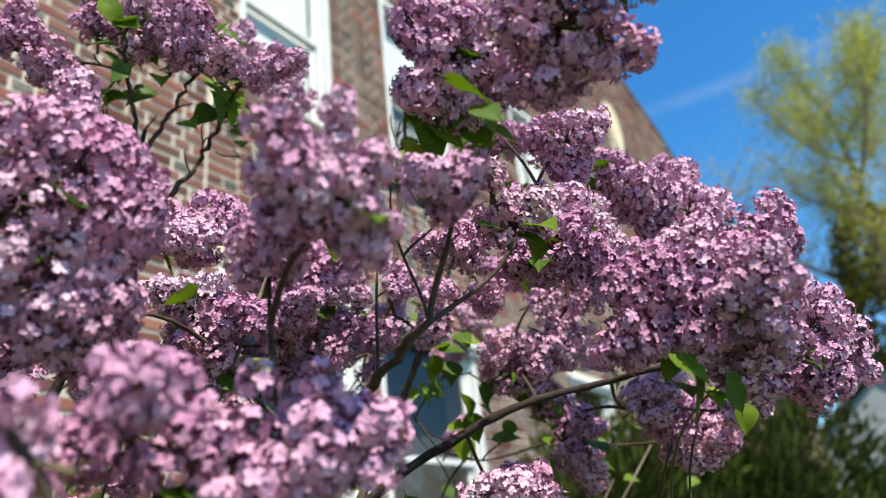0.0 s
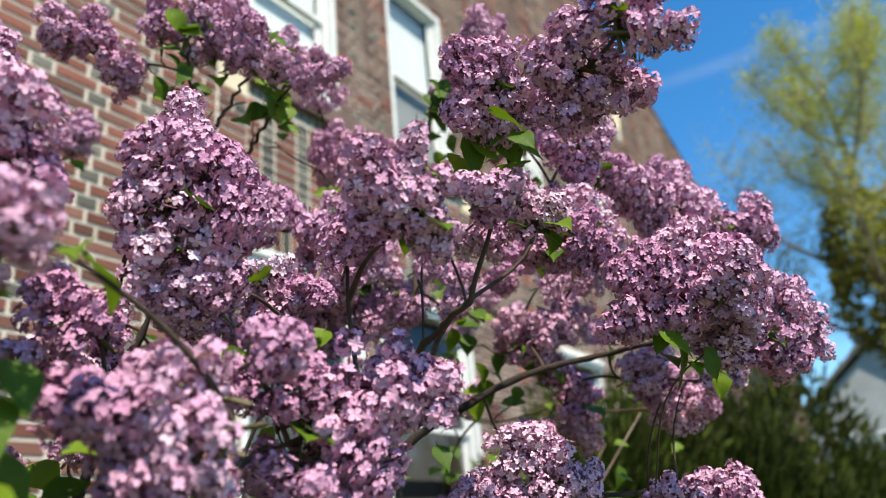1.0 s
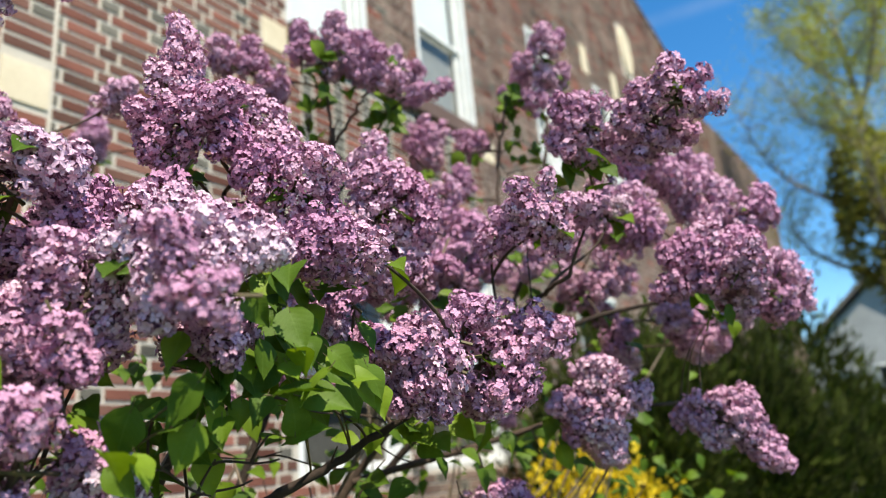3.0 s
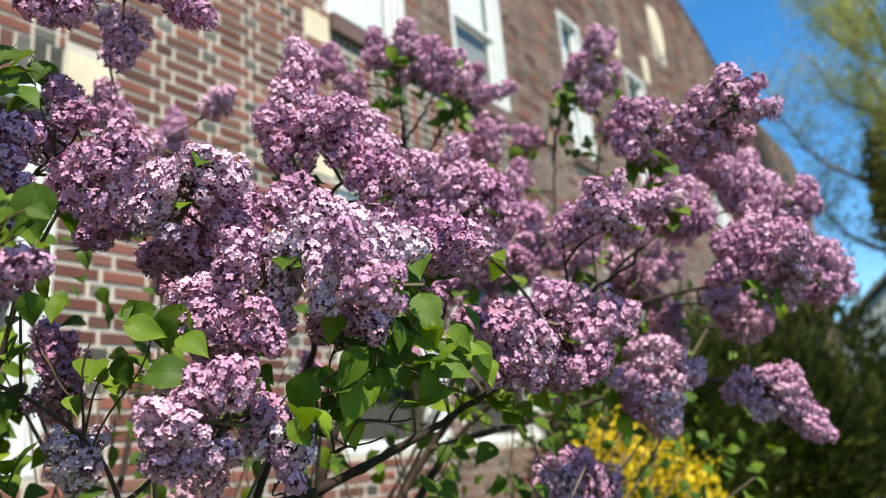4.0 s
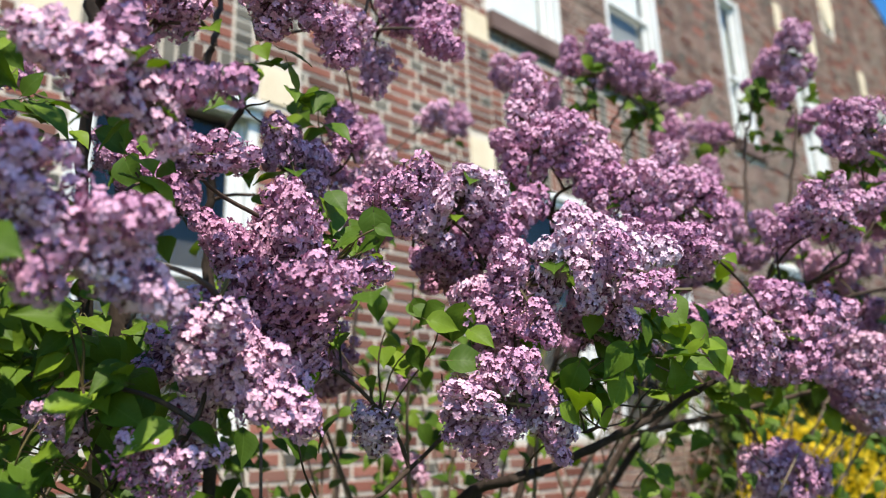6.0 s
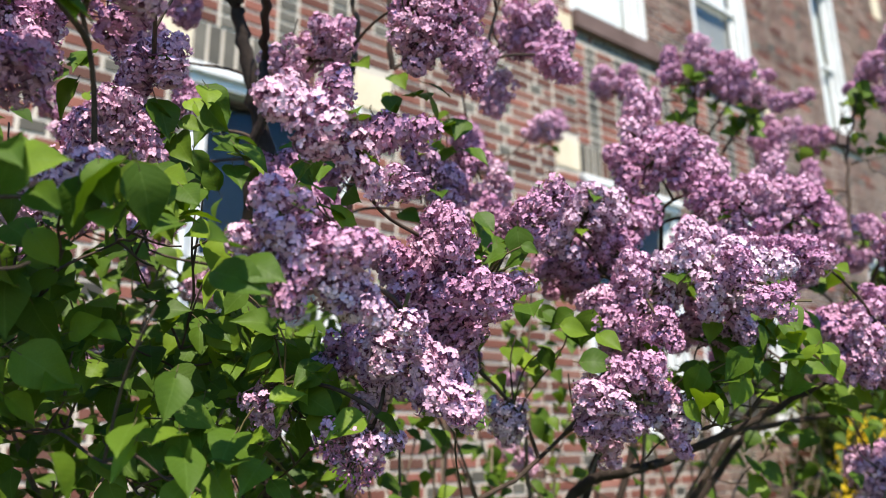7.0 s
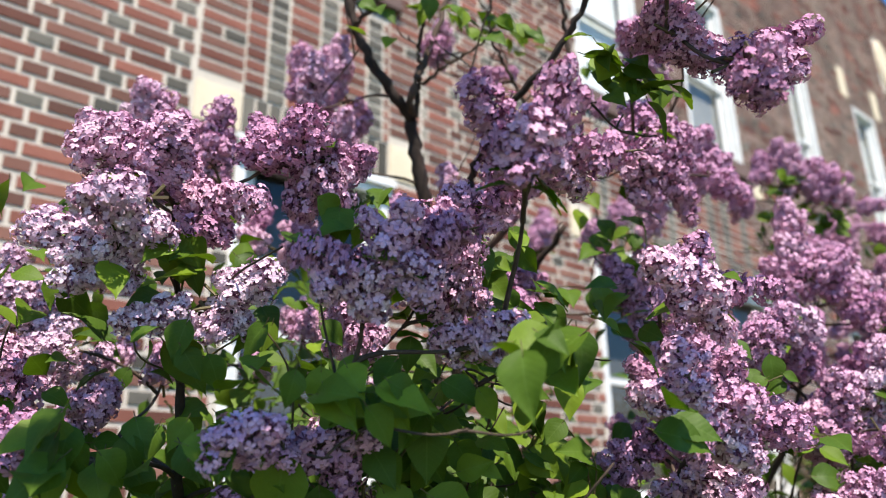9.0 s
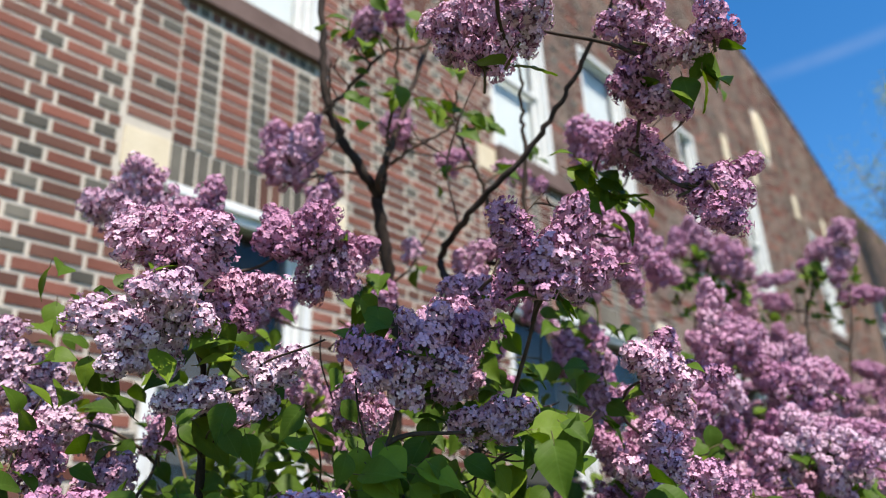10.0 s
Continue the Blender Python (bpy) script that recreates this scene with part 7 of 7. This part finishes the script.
# ---- thin vapour trail in the sky ----
def vapour_trail():
    m, n, l, b = material("vapour", 1.0, 0.0)
    b.inputs["Base Color"].default_value = (0, 0, 0, 1)
    b.inputs["Emission Color"].default_value = (0.80, 0.88, 1.0, 1)      # sunlit ice cloud of the backdrop
    b.inputs["Emission Strength"].default_value = 0.60
    t, x, tc = n.new("ShaderNodeBsdfTransparent"), n.new("ShaderNodeMixShader"), n.new("ShaderNodeTexCoord")
    sep, bell = n.new("ShaderNodeSeparateXYZ"), n.new("ShaderNodeMapRange")
    l.new(tc.outputs["UV"], sep.inputs[0])
    wide = n.new("ShaderNodeMath")
    wide.operation = "PINGPONG"
    wide.inputs[1].default_value = 0.5
    l.new(sep.outputs[1], wide.inputs[0])
    bell.interpolation_type = "SMOOTHSTEP"
    bell.inputs["From Max"].default_value = 0.5
    bell.inputs["To Max"].default_value = 0.12
    l.new(wide.outputs[0], bell.inputs["Value"])
    cloud = n.new("ShaderNodeMath")
    cloud.operation = "MULTIPLY"
    l.new(bell.outputs[0], cloud.inputs[0])
    l.new(ramp(n, l, noise_tex(n, l, 0.02, 3.0), [(0.3, (0.35, 0.35, 0.35)), (0.7, (1, 1, 1))]), cloud.inputs[1])
    l.new(cloud.outputs[0], x.inputs[0])
    l.new(t.outputs[0], x.inputs[1])
    l.new(b.outputs[0], x.inputs[2])
    l.new(x.outputs[0], n["Material Output"].inputs[0])
    verts = []
    for k in range(13):
        a = radians(17.0 - 20.0 * k / 12)
        for e in (30.4, 32.0):
            h = radians(e + 0.05 * k)
            verts.append((-math.sin(a) * math.cos(h) * 600, math.cos(a) * math.cos(h) * 600, math.sin(h) * 600))
    me = mesh_of("vapour_trail", verts, [(2 * k, 2 * k + 2, 2 * k + 3, 2 * k + 1) for k in range(12)], [m])
    uv = me.uv_layers.new(name="uv")
    for p in me.polygons:
        for li, vi in zip(p.loop_indices, p.vertices):
            uv.data[li].uv = ((vi // 2) / 12, vi % 2)
    ob = piece("backdrop_vapour_trail", me)
    ob.visible_shadow = False
    tagged(ob, "thin faint white vapour trail in the blue sky", "sky", kind="structure")


vapour_trail()


# ---- house across the street ----
def far_house(at, turn):
    h = thing("far_house", "pale grey clapboard house with a grey shingle roof across the street", "house", at=at)
    h.rotation_euler.z = radians(turn)
    box("wall", M_CLAP, (-2.6, 2.6, 0, 6, 0, 4.4), h, "pale grey clapboard wall")
    gable = [(-2.55, 0.02, 4.404), (2.55, 0.02, 4.404), (0, 0.02, 6.5)]
    gable += [(x, 0.2, z) for x, _, z in gable]
    piece("gable", mesh_of("gable", gable, [(0, 1, 2), (5, 4, 3), (0, 3, 4, 1), (1, 4, 5, 2), (2, 5, 3, 0)], [M_CLAP]), h)
    verts = [(-2.95, -0.3, 4.25), (-2.95, 6.3, 4.25), (2.95, 6.3, 4.25), (2.95, -0.3, 4.25), (0, -0.3, 6.75), (0, 6.3, 6.75)]
    verts += [(x, y, z + 0.16) for x, y, z in verts]
    piece("roof", mesh_of("roof", verts, [(0, 4, 5, 1), (2, 5, 4, 3), (6, 7, 11, 10), (8, 9, 10, 11), (0, 6, 10, 4), (4, 10, 9, 3), (1, 5, 11, 7), (5, 2, 8, 11), (0, 1, 7, 6), (2, 3, 9, 8)], [M_ROOF]), h, None, "grey shingle roof")
    for x in (-1.6, 0.0, 1.6):
        w = box("window", M_WHITE, (x - 0.5, x + 0.5, -0.06, -0.004, 2.3, 3.7), h, "", 0.01)
        box("pane", M_GLASS, (x - 0.42, x + 0.42, -0.075, -0.068, 2.38, 3.62), w)
        # dark sheet behind the pane, painted as an unlit interior
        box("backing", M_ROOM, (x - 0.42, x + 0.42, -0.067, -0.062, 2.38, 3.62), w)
    return h


far_house((-2.0, 29.0, 0.0), 6)
tagged(box("garden_wall", M_TAN, (-3.0, 0.5, 21.0, 21.4, 0.0, 1.6)), "tan rendered wall at the end of the gardens", "wall", kind="structure")
fence = thing("picket_fence", "low white picket fence at the garden's edge", "fence", at=(-1.6, 9.5, 0.0))
for k in range(16):
    verts = [(0, 0, 0), (0.07, 0, 0), (0.07, 0, 1.0), (0.035, 0, 1.07), (0, 0, 1.0)]
    verts = verts + [(x, 0.02, z) for x, _, z in verts]
    faces = [(0, 1, 2, 3, 4), (9, 8, 7, 6, 5)] + [(i, i + 5, (i + 1) % 5 + 5, (i + 1) % 5) for i in range(5)]
    piece("picket", mesh_of("picket", verts, faces, [M_WHITE]), fence, Matrix.Translation((k * 0.12, 0, 0)))
box("rail", M_WHITE, (0, 1.9, 0.024, 0.05, 0.3, 0.37), fence)
box("rail", M_WHITE, (0, 1.9, 0.024, 0.05, 0.75, 0.82), fence)


# ---- bricks, course by course ----
def free_spans(y0, y1, z0, z1, blocks):
    spans = [(y0, y1)]
    for a, b, c, d in blocks:
        if z1 > c + 0.004 and z0 < d - 0.004:
            nxt = []
            for p, q in spans:
                if b <= p or a >= q:
                    nxt.append((p, q))
                else:
                    if a > p:
                        nxt.append((p, a))
                    if b < q:
                        nxt.append((b, q))
            spans = nxt
    return [(p, q) for p, q in spans if q - p > 0.03]


KEEP = [(a - 0.002, b + 0.002, c - 0.002, d + 0.002) for a, b, c, d in OPENINGS + BLOCKS + SILLS]
KEEP += [(a, b, 3.08, 4.12) for a, b, _, _ in BAYS]
COLUMNS = [(-0.365, -0.150), (0.686, 0.895), (2.126, 2.324)]     # stacked stretchers beside the bays
KEEP += [(a - 0.012, b + 0.012, 3.0, 4.21) for a, b in COLUMNS]
KEEP += [(8.80, 9.24, 6.68, 7.52)]
brick_rng = random.Random(8)
BRICKS = []            # y, z, width, height, material


def lay(y0, y1, z0, z1, mat):
    BRICKS.append((y0, z0, y1 - y0, z1 - z0, mat))


z = 0.62
row = 0
while z < 8.9:
    z1 = z + COURSE - JOINT
    for a, b in free_spans(WALL_Y0, END_A - 0.01, z, z1, KEEP):
        start = math.floor((a + 50) / 0.538) * 0.538 - 50 + (0.269 if row % 2 else 0.0) - 0.538
        y, k = start, 0
        while y < b:
            w = HALF if k % 3 == 0 else BRICK
            p, q = max(y, a + JOINT / 2), min(y + w, b - JOINT / 2)
            if q - p > 0.02 and z1 < roof_a((p + q) / 2) - 0.01:
                far = (p > 3.1)
                zt = z1 + (0.006 if far else 0.0)
                q = min(q + (0.006 if far else 0.0), b - 0.004)
                if k % 3 == 0:
                    lay(p, q, z, zt, 1 if brick_rng.random() < (0.60 if not far else 0.22) else (2 if far else 3))
                else:
                    lay(p, q, z, zt, (0 if brick_rng.random() < 0.62 else 3) if not far else (2 if brick_rng.random() < 0.8 else 0))
            y += w + JOINT
            k += 1
    z += COURSE
    row += 1
for a, b in COLUMNS:
    z = 3.0
    k = 0
    while z < 4.20:
        if free_spans(a, b, z, z + COURSE - JOINT, [(p, q, r, s) for p, q, r, s in BLOCKS]):
            if k % 5 == 3:
                lay(a, a + 0.097, z, z + COURSE - JOINT, 3)
                lay(a + 0.109, b, z, z + COURSE - JOINT, 1)
            else:
                lay(a, b, z, z + COURSE - JOINT, 3 if k % 3 else 0)
        z += COURSE
        k += 1
for a, b, c, d in BAYS:
    y, k = a + 0.003, 0
    while y < b - 0.02:
        w = (0.100, 0.092, 0.165, 0.092, 0.165, 0.092)[k % 6]
        q = min(y + w, b - 0.003)
        z = c
        while z < d - 0.03:
            lay(y, q, z, min(z + COURSE - JOINT, d - 0.005), (1 if k % 2 else 0))
            z += COURSE
        y += w + 0.014
        k += 1
    y = a + 0.004
    while y < b - 0.03:
        lay(y, min(y + 0.056, b), 3.085, 3.278, 1 if brick_rng.random() < 0.72 else 3)
        lay(y, min(y + 0.056, b), 4.056, 4.112, 1 if brick_rng.random() < 0.6 else 3)
        y += 0.0685


def brick_verts(y, z, w, h, depth=0.012, e=0.0018):
    x0, x1 = BED - depth, FACE
    return [(x0, y, z), (x0, y + w, z), (x0, y + w, z + h), (x0, y, z + h), (x1, y + e, z + e), (x1, y + w - e, z + e), (x1, y + w - e, z + h - e), (x1, y + e, z + h - e)]


BRICK_FACES = [(4, 5, 6, 7), (0, 1, 5, 4), (1, 2, 6, 5), (2, 3, 7, 6), (3, 0, 4, 7)]
MATS = [M_BRICK, M_DARK, M_BROWN, M_WARM]
near = [b for b in BRICKS if -1.1 < b[0] < 0.9 and 2.75 < b[1] < 4.3][:300]
chosen = set(id(b) for b in near)
shared = {}
for b in near:
    key = (round(b[2], 3), round(b[3], 3), b[4])
    if key not in shared:
        shared[key] = mesh_of("brick", brick_verts(-b[2] / 2, -b[3] / 2, b[2], b[3]), BRICK_FACES, [MATS[b[4]]])
    piece("brick", shared[key], wall, Matrix.Translation((brick_rng.uniform(-0.0015, 0.0015), b[0] + b[2] / 2, b[1] + b[3] / 2)))
verts, faces, slots = [], [], []
for b in BRICKS:
    if id(b) in chosen:
        continue
    i = len(verts)
    dx = brick_rng.uniform(-0.0015, 0.0015)
    verts += [(x + dx, y, z) for x, y, z in brick_verts(*b[:4])]
    faces += [tuple(i + k for k in f) for f in BRICK_FACES]
    slots += [b[4]] * 5
tagged(piece("brickwork", mesh_of("brickwork", verts, faces, MATS, slots), wall), "red, brown and dark bricks of the upper and far wall", kind="stuff")
